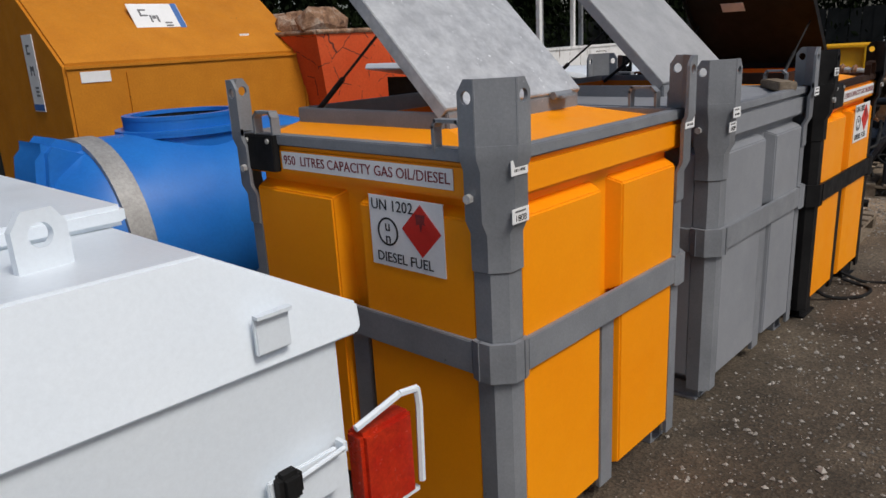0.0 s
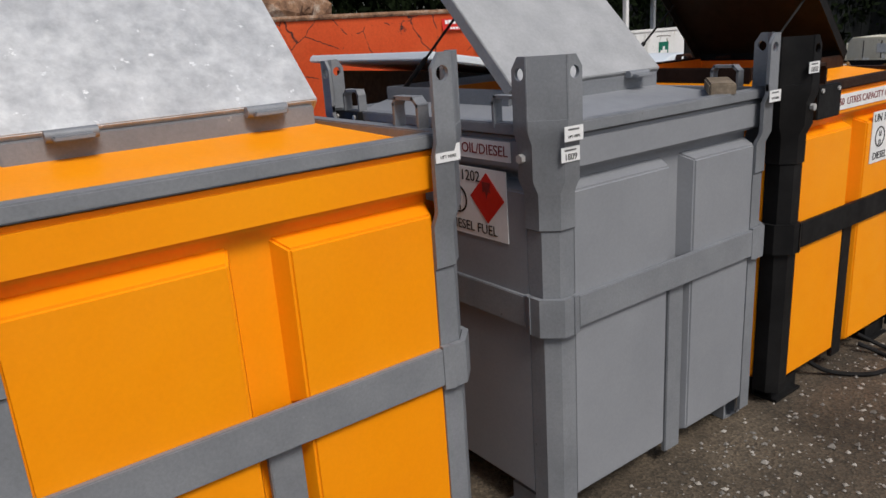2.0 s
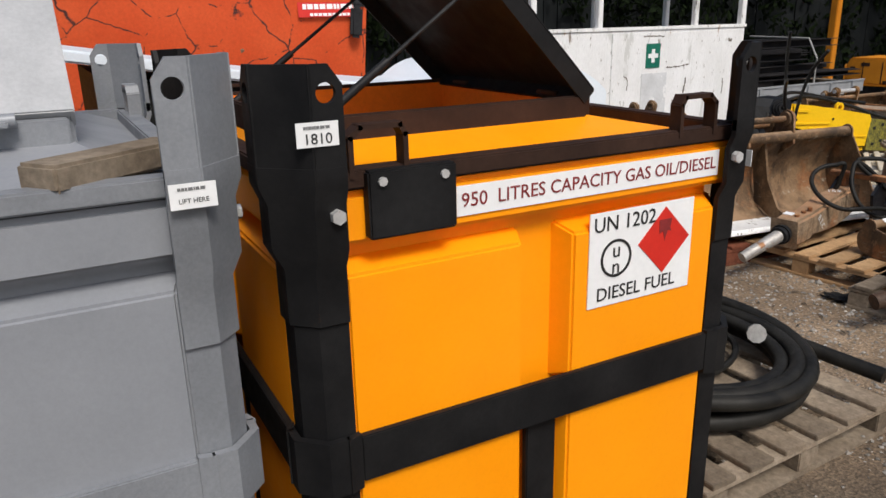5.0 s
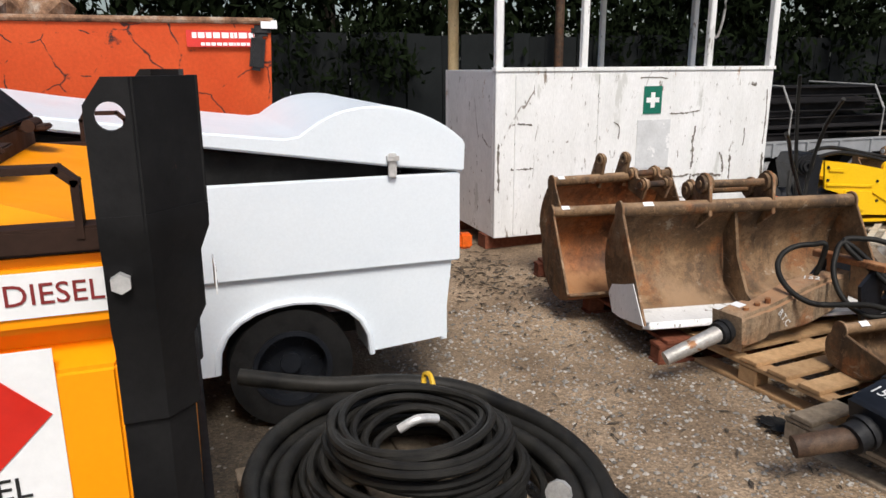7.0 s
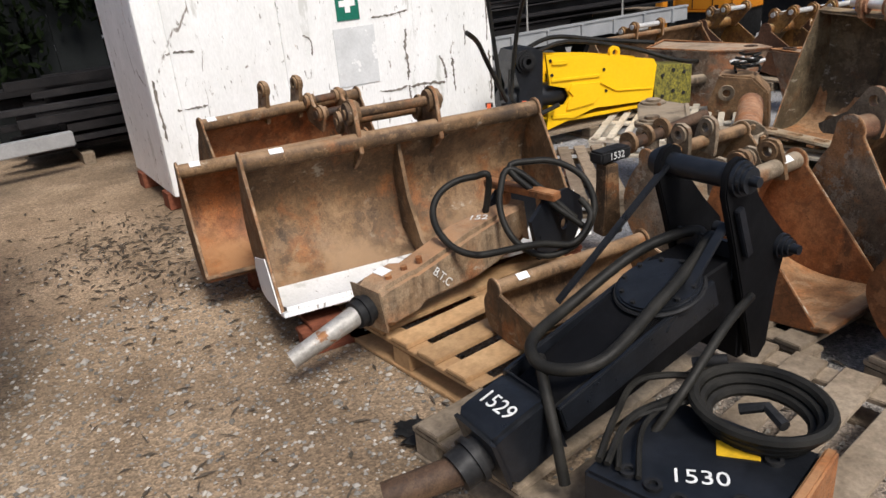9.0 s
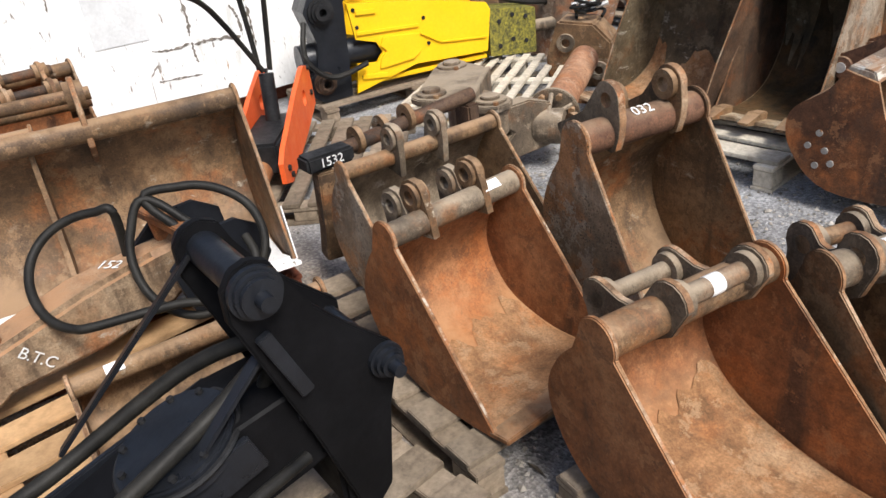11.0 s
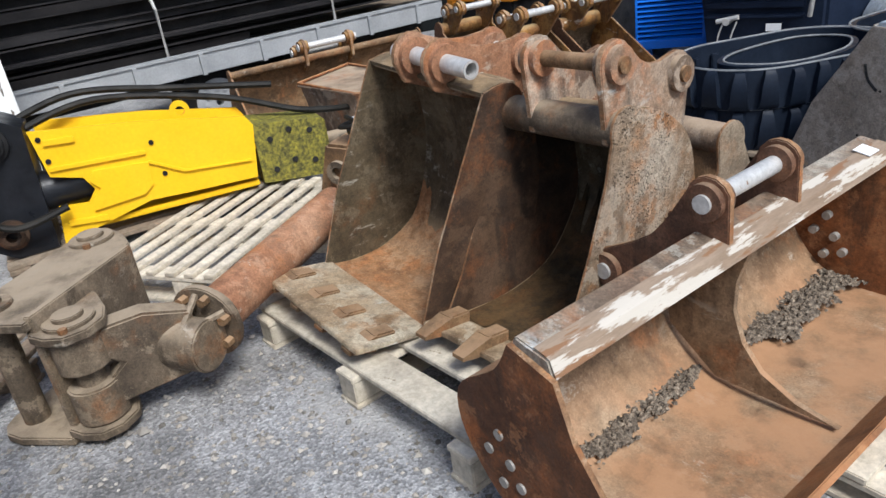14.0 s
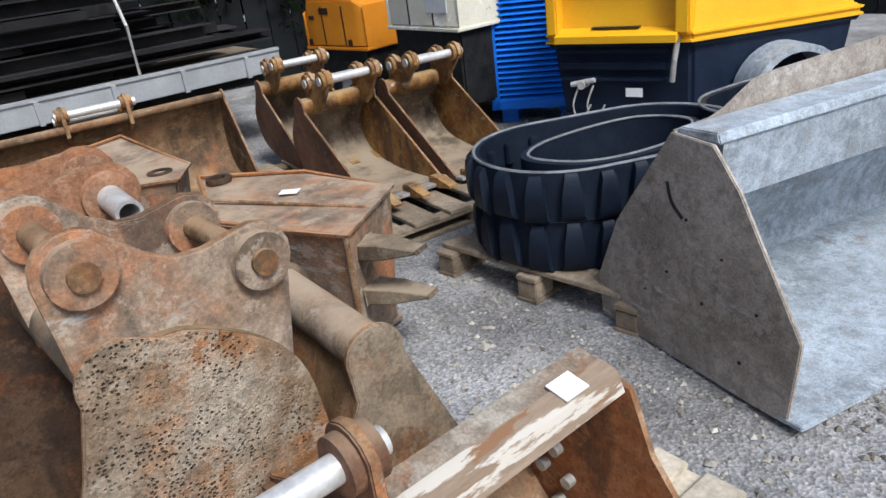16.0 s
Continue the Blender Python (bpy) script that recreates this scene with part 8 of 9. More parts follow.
def swivel_hitch():
    T = thing("swivel_hitch", "grey steel swivel hitch with vertical pins and a red-brown ram", "hitch", pose(-3.4, 10.38, 0))
    flat = lambda z: Matrix.Translation((0, 0, z)) @ Matrix.Rotation(radians(-90), 4, "X")
    a, b, c = (0.05, -0.24), (-0.27, 0.14), (0.26, -0.05)
    hull = [(-0.05, -0.25), (-0.035, -0.3), (0.01, -0.335), (0.07, -0.34), (0.13, -0.31), (0.27, -0.17), (-0.05, 0.21), (-0.12, 0.24), (-0.22, 0.245), (-0.3, 0.235), (-0.35, 0.19), (-0.365, 0.12), (-0.34, 0.07)]
    tongue = [(0.16, -0.16), (0.02, 0.02), (0.1, 0.06), (0.24, 0.06), (0.32, 0.04), (0.365, -0.02), (0.365, -0.09), (0.32, -0.14), (0.26, -0.17)]
    for nm, poly, z in (("top_plate", hull, 0.45), ("top_tongue", tongue, 0.405), ("bottom_plate", hull, 0.02), ("bottom_tongue", tongue, 0.05)):
        bm = B()
        prism(bm, poly, 0.032, flat(z))
        part(nm, bm, "rust_grey", T, soft=0.005)
    bm = B()
    d = Vector((-0.32, 0.38, 0))
    box(bm, d.length, 0.028, 0.44, d.length / 2, 0, 0.0, along((0.25, -0.155, 0.256), (0.25 - 0.32, -0.155 + 0.38, 0.256)), 0.004)
    part("web", bm, "rust_grey", T)
    bm = B()
    box(bm, 0.03, 0.1, 0.36, 0.1, -0.1, 0.22, None, 0.004)
    part("stiffener", bm, "rust_grey", T)
    for (x, y), r, t in ((a, 0.042, 0.466), (b, 0.046, 0.466), (c, 0.045, 0.421)):
        bm = B()
        rod(bm, (x, y, 0.03), (x, y, t), r, 20)
        pin = part("pin", bm, "rust_grey", T)
        bm = B()
        rod(bm, (x, y, t - 0.002), (x, y, t + 0.014), r * 1.75, 26)
        rod(bm, (x, y, t + 0.012), (x, y, t + 0.03), r * 1.05, 22)
        part("pin_head", bm, "rust_grey", pin, soft=0.003)
        bm = B()
        rod(bm, (x + 0.075, y - 0.03, t - 0.004), (x + 0.075, y - 0.03, t + 0.016), 0.014, 6)
        part("bolt", bm, "rust_brown", pin)
    for z0, z1 in ((0.26, 0.388), (0.07, 0.2)):
        bm = B()
        rod(bm, (c[0], c[1], z0), (c[0], c[1], z1), 0.082, 28)
        part("collar", bm, "rust_grey", T, soft=0.006)
    bm = B()
    prism(bm, [(0.03, 0.1), (0.33, 0.12), (0.36, 0.2), (0.34, 0.34), (0.2, 0.385), (0.03, 0.38), (0.05, 0.28), (0.1, 0.24), (0.05, 0.2)], 0.09, along((c[0], c[1], 0.0), (0.3, 0.32, 0.0)))
    part("arm", bm, "rust_grey", T, soft=0.008)
    d = Vector((-0.45, 0.7, 0.03)).normalized()
    f0 = Vector((0.31, 0.31, 0.255))
    side = d.cross(Vector((0, 0, 1))).normalized()
    up = side.cross(d)
    bm = B()
    rod(bm, f0 - side * 0.075 - d * 0.06 - up * 0.03, f0 + side * 0.075 - d * 0.06 - up * 0.03, 0.09, 26)
    part("knuckle", bm, "rust_grey", T, soft=0.006)
    bm = B()
    rod(bm, f0 + d * 0.02, f0 + d * 0.05, 0.135, 30)
    rod(bm, f0 + d * 0.05, f0 + d * 0.075, 0.11, 30)
    part("flange", bm, "rust_grey", T, soft=0.004)
    for k in range(7):
        an = k * math.tau / 7 + 0.3
        q = f0 + 0.105 * (math.cos(an) * side + math.sin(an) * up)
        nut = B()
        rod(nut, q - d * 0.012, q + d * 0.025, 0.017, 6)
        part("bolt", nut, "rust_brown", T)
    bm = B()
    for an in (0.5, 1.6, 2.7):
        q = f0 + 0.11 * (math.cos(an) * side + math.sin(an) * up)
        rod(bm, q + d * 0.02, f0 - d * 0.1 + 0.03 * up, 0.012, 6)
    part("gusset", bm, "rust_grey", T)
    bm = B()
    rod(bm, f0 + d * 0.05, f0 + d * 0.95, 0.087, 32)
    part("ram", bm, "ram_red", T, "red-brown ram cylinder")
    return T


swivel_hitch()


def rusty_attachment():
    T = thing("attachment", "rusty attachment frame with a tangle of grey hoses on top", "attachment", pose(-3.95, 11.88, 0, 0, 0, 30))
    bm = B()
    prism(bm, [(-0.22, 0.0), (0.22, 0.0), (0.2, 0.3), (0.08, 0.42), (-0.16, 0.44), (-0.24, 0.2)], 0.28)
    part("frame", bm, "rust_brown", T, soft=0.015)
    for x, z in ((0.12, 0.12), (-0.1, 0.3)):
        bm = B()
        ring(bm, (x, -0.15, z), (0, 1, 0), 0.06, 0.03, 0.03)
        part("boss", bm, "rust_grey", T)
    rnd = random.Random(41)
    for k in range(6):
        a = k * 1.05
        p = [(0.02 + 0.1 * math.cos(a + j * 0.9) + rnd.uniform(-0.03, 0.03), 0.1 * math.sin(a + j * 0.9) + rnd.uniform(-0.04, 0.04), 0.45 + 0.02 * k + rnd.uniform(-0.015, 0.03)) for j in range(5)]
        bm = B()
        pipe(bm, curve_pts(p, 6), 0.011, 8)
        part("hose", bm, "hose", T, "thin black hose")
    for k in range(3):
        bm = B()
        a = Vector((0.05 - 0.08 * k, -0.05 + 0.06 * k, 0.5))
        rod(bm, a, a + Vector((0.1, 0.04, 0.03)), 0.015, 8)
        part("coupling", bm, "steel", T, "steel hose coupling")
    return T


rusty_attachment()


def quick_hitch():
    T = thing("quick_hitch", "dark steel quick hitch standing on end with a chalked number", "hitch", pose(-2.87, 9.27, 0.13))
    bm = B()
    prism(bm, [(-0.06, 0.0), (0.06, 0.0), (0.045, 0.12), (0.035, 0.36), (-0.035, 0.36), (-0.045, 0.12)], 0.09, pose(0, 0, 0, 0, 0, 80))
    part("upright", bm, "rust_brown", T, soft=0.006)
    bm = B()
    box(bm, 0.09, 0.2, 0.06, 0, 0.02, 0.4, bevel=0.01)
    part("head", bm, "dark_metal", T)
    words("mark", "1532", 0.05, "chalk", T, pose(0.0465, 0.02, 0.4) @ Matrix.Rotation(radians(90), 4, "Z") @ FRONT, "white chalked number")
    for k in range(3):
        bm = B()
        ring(bm, (-0.02, 0.17 + 0.12 * k, 0.42 + 0.012 * k), (0, 1, 0), 0.055, 0.02, 0.022)
        part("ear", bm, "rust_brown", T)
    bm = B()
    rod(bm, (-0.02, 0.1, 0.4), (-0.02, 0.75, 0.45), 0.03, 14)
    part("cross_bar", bm, "rust_dark_and_shade", T)
    bm = B()
    box(bm, 0.1, 0.06, 0.32, -0.02, 0.72, 0.26, pose(0, 0, 0, 0, 0, 0), 0.008)
    part("back_leg", bm, "rust_dark_and_shade", T)
    return T


quick_hitch()


# ---- rubber tracks on a pallet ----
def track_outline(cx, cy, L, R, rz):
    pts = []
    for k in range(24):
        a = -math.pi / 2 + k * math.pi / 23
        pts.append((L / 2 + R * math.cos(a), R * math.sin(a)))
    for k in range(24):
        a = math.pi / 2 + k * math.pi / 23
        pts.append((-L / 2 + R * math.cos(a), R * math.sin(a)))
    c, s = math.cos(radians(rz)), math.sin(radians(rz))
    return [(cx + x * c - y * s, cy + x * s + y * c) for x, y in pts]


def rubber_track(m, L, R, w, label, curl=True):
    T = thing("rubber_track", label, "rubber track", m, "rubber tracks")
    ln = track_outline(0, 0, L, R, 0)
    n = len(ln)
    bm = B()
    inn = track_outline(0, 0, L, R - 0.03, 0)
    V = [[bm.verts.new((x, y, z)) for x, y in q] for q in (ln, inn) for z in (0, w)]
    for i in range(n):
        j = (i + 1) % n
        bm.faces.new((V[0][i], V[0][j], V[1][j], V[1][i]))
        bm.faces.new((V[2][j], V[2][i], V[3][i], V[3][j]))
        bm.faces.new((V[1][i], V[1][j], V[3][j], V[3][i]))
        bm.faces.new((V[0][j], V[0][i], V[2][i], V[2][j]))
    part("belt", bm, "track_rubber", T)
    bm = B()
    rim = [(x, y, w + 0.001) for x, y in track_outline(0, 0, L, R - 0.006, 0)]
    pipe(bm, rim, 0.007, 6, True)
    part("rim_bead", bm, "track_edge", T, "dusty grey edge of the track")
    # tread blocks outside
    per = [Vector(p) for p in ln]
    total = sum((per[(i + 1) % n] - per[i]).length for i in range(n))
    k = int(total / 0.125)
    for b_ in range(k):
        d, i = b_ * total / k, 0
        while d > (per[(i + 1) % n] - per[i]).length:
            d -= (per[(i + 1) % n] - per[i]).length
            i = (i + 1) % n
        a, c = per[i], per[(i + 1) % n]
        t = (c - a).normalized()
        p = a + t * d
        bm = B()
        km = Matrix.Translation((p.x, p.y, 0)) @ Matrix.Rotation(math.atan2(t.y, t.x), 4, "Z")
        lo, hi = (0.0, w * 0.95) if b_ % 2 else (w * 0.05, w)
        taper(bm, km @ Matrix(((0, 1, 0, 0), (0, 0, -1, 0), (1, 0, 0, 0), (0, 0, 0, 1))), [(lo, 0.05, -0.01, 0.012), (lo + w * 0.12, 0.042, -0.01, 0.03), (lo + w * 0.55, 0.036, -0.01, 0.034), (hi - w * 0.1, 0.026, -0.01, 0.03), (hi, 0.022, -0.01, 0.012)])
        part("lug", bm, "track_rubber", T)
    if curl:
        bm = B()
        pts = curve_pts([(-L / 2 - R * 0.1, -R * 0.62, w * 0.5), (-L / 2 + R * 0.5, -R * 0.7, w * 0.5), (L / 2 + R * 0.1, -R * 0.45, w * 0.5), (L / 2 + R * 0.5, R * 0.1, w * 0.5), (L / 2, R * 0.55, w * 0.5), (-L / 2, R * 0.3, w * 0.5), (-L / 2 - R * 0.45, -R * 0.15, w * 0.5)], 8, True)
        q = [(p.x, p.y) for p in pts]
        q2 = offset_line(q, 0.03)
        W = [[bm.verts.new((x, y, z)) for x, y in e] for e in (q, q2) for z in (0.02, w - 0.01)]
        for i in range(len(q)):
            j = (i + 1) % len(q)
            bm.faces.new((W[0][i], W[0][j], W[1][j], W[1][i]))
            bm.faces.new((W[2][j], W[2][i], W[3][i], W[3][j]))
            bm.faces.new((W[1][i], W[1][j], W[3][j], W[3][i]))
        part("inner_loop", bm, "track_rubber", T)
        bm = B()
        pipe(bm, [(x, y, w - 0.008) for x, y in q], 0.006, 6, True)
        part("loop_bead", bm, "track_edge", T, "dusty grey edge of the track")
    # the second fold of the belt, beyond the first
    bm = B()
    out, inn2 = track_outline(L / 2 + R + 0.3, 0.1, 0.2, 0.27, 20), track_outline(L / 2 + R + 0.3, 0.1, 0.2, 0.24, 20)
    V = [[bm.verts.new((x, y, z)) for x, y in q] for q in (out, inn2) for z in (0, w)]
    for i in range(n):
        j = (i + 1) % n
        bm.faces.new((V[0][i], V[0][j], V[1][j], V[1][i]))
        bm.faces.new((V[2][j], V[2][i], V[3][i], V[3][j]))
        bm.faces.new((V[1][i], V[1][j], V[3][j], V[3][i]))
        bm.faces.new((V[0][j], V[0][i], V[2][i], V[2][j]))
    part("second_fold", bm, "track_rubber", T)
    bm = B()
    pipe(bm, [(x, y, w + 0.001) for x, y in out], 0.007, 6, True)
    part("fold_bead", bm, "track_edge", T, "dusty grey edge of the track")
    # drive lugs on the inside of the belt
    for i in range(0, n, 3):
        x, y = inn[i]
        a = math.atan2(inn[(i + 1) % n][1] - inn[i - 1][1], inn[(i + 1) % n][0] - inn[i - 1][0])
        bm = B()
        box(bm, 0.045, 0.03, w * 0.5, 0, 0.012, w * 0.5, pose(x, y, 0, 0, 0, math.degrees(a)), 0.006)
        part("drive_lug", bm, "track_rubber", T)
    return T


pallet(pose(-2.98, 13.88, 0, 0, 0, 7), 0.98, 1.2, "wood_old", "weathered pallet under a stack of rubber tracks", 6, 0.13)
rubber_track(pose(-2.95, 13.84, 0.13, 0, 0, 66), 0.38, 0.36, 0.2, "black rubber digger track lying coiled on a pallet")
rubber_track(pose(-2.95, 13.84, 0.335, 0, 0, 66), 0.4, 0.365, 0.19, "black rubber digger track stacked on another one")


# ---- blue louvred cooler ----
def blue_cooler():
    T = thing("cooler_box", "bright blue louvred cooler box standing on blue legs", "cooler", pose(-4.75, 15.2, 0, 0, 0, 38))
    w, h0, h1 = 0.62, 0.12, 1.25
    bm = B()
    box(bm, w, 0.4, h1 - h0, 0, 0.22, (h0 + h1) / 2, bevel=0.01)
    part("case", bm, "blue_paint", T)
    bm = B()
    for x in (-w / 2 + 0.03, w / 2 - 0.03):
        box(bm, 0.06, 0.05, h1 - h0, x, 0.0, (h0 + h1) / 2)
    for z in (h0 + 0.03, h1 - 0.03):
        box(bm, w, 0.05, 0.06, 0, 0.0, z)
    part("front_frame", bm, "blue_paint", T)
    for i in range(26):
        bm = B()
        box(bm, w - 0.12, 0.04, 0.006, 0, -0.004, 0, pose(0, 0, h0 + 0.075 + i * 0.039, 35))
        part("slat", bm, "blue_paint", T)
    bm = B()
    box(bm, w - 0.12, 0.006, h1 - h0 - 0.12, 0, 0.022, (h0 + h1) / 2)
    part("core", bm, "navy", T, "dark cooler core")
    for x in (-0.2, 0.22):
        bm = B()
        box(bm, 0.12, 0.3, h0, x, 0.22, h0 / 2)
        part("leg", bm, "blue_paint", T)
    bm = B()
    box(bm, 0.05, 0.06, 0.12, -w / 2 - 0.02, 0.05, 0.6)
    part("hinge", bm, "blue_paint", T)
    return T


blue_cooler()


# ---- towed compressors behind ----
def compressor(m, L, W, hood, base, label, plate=True):
    T = thing("compressor", label, "compressor", m, "towed compressors")
    bm = B()
    box(bm, L, W, 0.42, 0, 0, 0.45, bevel=0.03)
    part("chassis_tub", bm, base, T, "dark blue lower body")
    bm = B()
    taper(bm, Matrix.Translation((-L / 2 - 0.02, 0, 0.66)), [(0, W / 2 + 0.02, 0, 0.42), (0.25, W / 2 + 0.02, 0, 0.62), (L - 0.2, W / 2 + 0.02, 0, 0.62), (L + 0.04, W / 2 + 0.02, 0, 0.45)])
    hd = part("hood", bm, hood, T, soft=0.03)
    bm = B()
    box(bm, L * 0.55, 0.02, 0.2, -0.05, -W / 2 - 0.03, 0.92, bevel=0.004)
    part("recess_panel", bm, hood, T)
    bm = B()
    box(bm, 0.4, 0.012, 0.03, -0.05, -W / 2 - 0.045, 0.76)
    part("grille_slot", bm, "print_black", T)
    if plate:
        bm = B()
        box(bm, 0.012, 0.5, 0.16, L / 2 + 0.03, 0.0, 0.93, pose(0, 0, 0, 0, 0, 0))
        part("label", bm, "label_white", T)
    bm = B()
    box(bm, L * 0.7, 0.04, 0.04, -0.05, -W / 2 - 0.05, 0.5)
    box(bm, L * 0.6, 0.04, 0.05, -0.05, -W / 2 - 0.04, 0.58)
    part("rail", bm, base, T)
    bm = B()
    rod(bm, (-0.4, -W / 2 - 0.05, 0.42), (-0.4, -W / 2 - 0.12, 0.42), 0.03, 10)
    rod(bm, (-0.46, -W / 2 - 0.1, 0.42), (-0.34, -W / 2 - 0.1, 0.44), 0.018, 8)
    pipe(bm, curve_pts([(-0.4, -W / 2 - 0.1, 0.42), (-0.42, -W / 2 - 0.12, 0.3), (-0.38, -W / 2 - 0.12, 0.2), (-0.33, -W / 2 - 0.1, 0.3)], 6), 0.01, 6)
    part("valve", bm, "steel", T, "steel outlet valve")
    bm = B()
    box(bm, 0.12, 0.006, 0.06, -0.1, -W / 2 - 0.004, 0.4)
    part("label", bm, "label_white", T)
    bm = B()
    pipe(bm, curve_pts([(L / 2 - 0.2, -W / 2 - 0.03, 0.75), (L / 2 - 0.21, -W / 2 - 0.06, 0.6), (L / 2 - 0.23, -W / 2 - 0.05, 0.45)], 5), 0.02, 8)
    part("strap", bm, "strap_grey", T)
    for y in (-W / 2 - 0.02, W / 2 - 0.1):
        bm = B()
        ring(bm, (L / 2 - 0.1, y + 0.06, 0.28), (0, 1, 0), 0.28, 0.15, 0.16, 32)
        ty = part("tyre", bm, "rubber", T)
        bm = B()
        ring(bm, (L / 2 - 0.1, y + 0.06, 0.28), (0, 1, 0), 0.15, 0.04, 0.08, 24)
        part("rim", bm, "trailer_grey", ty)
    bm = B()
    rod(bm, (L / 2 - 0.1, -W / 2 + 0.1, 0.28), (L / 2 - 0.1, W / 2 - 0.1, 0.28), 0.03, 10)
    for x in (-L / 2 + 0.2,):
        rod(bm, (x, 0, 0), (x, 0, 0.3), 0.03, 10)
    part("axle", bm, "dark_metal", T)
    return T


def hooded_compressor():
    """Plan of five corners: a front, a long flank to the right and a back; the hood's front holds a sloping bay."""
    T = thing("compressor", "yellow-hooded compressor on a dark blue tub, worn labels", "compressor", None, "towed compressors")
    plan = [Vector(p) for p in ((-4.22, 14.86), (-3.42, 15.1), (-2.98, 15.98), (-3.7, 16.5), (-4.6, 15.9))]
    mid = sum(plan, Vector((0, 0))) / 5
    grown = lambda k: [p + (p - mid).normalized() * k for p in plan]

    def slab(bm, lo, hi, z0, z1):
        A = [bm.verts.new((*p, z0)) for p in lo]
        C = [bm.verts.new((*p, z1)) for p in hi]
        bm.faces.new(A)
        bm.faces.new(C[::-1])
        for i in range(5):
            bm.faces.new((A[i], A[(i + 1) % 5], C[(i + 1) % 5], C[i]))
        return bm

    part("chassis_tub", slab(B(), grown(-0.06), plan, 0.2, 0.645), "navy", T, "dark blue lower body", soft=0.02)
    part("hood", slab(slab(B(), grown(0.03), grown(0.03), 0.65, 0.7), grown(0.0), grown(-0.1), 0.7, 1.2), "hood_yellow", T, soft=0.012)
    fr = along((-4.22, 14.86, 0.0), (-3.42, 15.1, 0.0))
    bm = B()
    for x, w_ in ((0.03, 0.07), (0.8, 0.08)):
        box(bm, w_, 0.14, 0.5, x, 0.0, 0.95, fr, 0.01)
    box(bm, 0.78, 0.14, 0.05, 0.42, 0.0, 1.18, fr, 0.01)
    prism(bm, [(-0.1, 0.7), (0.1, 0.76), (0.1, 0.73), (-0.1, 0.66)], 0.72, fr @ Matrix.Translation((0.42, 0, 0)) @ Matrix.Rotation(radians(90), 4, "Z"))
    part("bay_frame", bm, "hood_yellow", T, "yellow frame and sloping ledge of the front bay")
    for i in range(9):
        bm = B()
        box(bm, 0.028, 0.05, 0.006, 0.28 + 0.032 * i, -0.01, 0.735, fr @ pose(0, 0, 0, 0, 0, 0))
        part("grille_slot", bm, "print_black", T)
    for z, h, d in ((0.6, 0.03, 0.03), (0.52, 0.05, 0.045), (0.44, 0.03, 0.03)):
        bm = B()
        box(bm, 0.66, d, h, 0.38, -0.01, z, fr, 0.008)
        part("rail", bm, "navy", T)
    bm = B()
    box(bm, 0.1, 0.004, 0.05, 0.52, -0.035, 0.37, fr)
    part("label", bm, "label_white", T)
    bm = B()
    rod(bm, fr @ Vector((0.22, -0.02, 0.42)), fr @ Vector((0.22, -0.1, 0.42)), 0.025, 10)
    rod(bm, fr @ Vector((0.15, -0.08, 0.42)), fr @ Vector((0.3, -0.08, 0.45)), 0.016, 8)
    valve = part("valve", bm, "steel", T, "steel outlet valve")
    for dx in (0.0, 0.09):
        bm = B()
        pipe(bm, curve_pts([fr @ Vector((0.2 + dx, -0.08, 0.42)), fr @ Vector((0.17 + dx, -0.11, 0.3)), fr @ Vector((0.21 + dx, -0.1, 0.2)), fr @ Vector((0.26 + dx, -0.06, 0.3))], 6), 0.006, 6)
        part("cable", bm, "strap_grey", valve)
    bm = B()
    pipe(bm, curve_pts([fr @ Vector((0.77, -0.03, 0.68)), fr @ Vector((0.76, -0.06, 0.56)), fr @ Vector((0.745, -0.05, 0.44))], 5), 0.016, 8)
    part("strap", bm, "strap_grey", T, "hanging pale strap")
    fl = along((-3.42, 15.1, 0.0), (-2.98, 15.98, 0.0))
    bm = B()
    box(bm, 0.5, 0.004, 0.16, 0.35, -0.002, 0.9, fl @ pose(0, 0.03, 0, 0, 0, 0))
    part("label", bm, "label_white", T)
    bm = B()
    arc = [(0.28 * math.cos(a), 0.28 * math.sin(a)) for a in [math.pi * k / 14 for k in range(15)]]
    prism(bm, arc + [(0.24 * math.cos(a), 0.24 * math.sin(a)) for a in [math.pi * (14 - k) / 14 for k in range(15)]], 0.2, fl @ Matrix.Translation((0.52, -0.1, 0.3)))
    part("mudguard", bm, "shovel_inner", T, "pale blue-grey mudguard")
    for y in (-0.1, 0.75):
        bm = B()
        ring(bm, fl @ Vector((0.52, y, 0.22)), fl.to_3x3() @ Vector((0, 1, 0)), 0.22, 0.12, 0.15, 28)
        tyre = part("tyre", bm, "rubber", T)
        bm = B()
        ring(bm, fl @ Vector((0.52, y, 0.22)), fl.to_3x3() @ Vector((0, 1, 0)), 0.12, 0.03, 0.09, 20)
        part("rim", bm, "trailer_grey", tyre)
    bm = B()
    rod(bm, (-4.1, 15.1, 0.0), (-4.1, 15.1, 0.3), 0.03, 10)
    part("prop_stand", bm, "dark_metal", T)
    return T


hooded_compressor()
compressor(pose(-1.2, 17.6, -0.05, 0, 0, 14), 1.3, 1.2, "canopy_yellow", "dark_metal", "old yellow machine far behind the shovel", False)


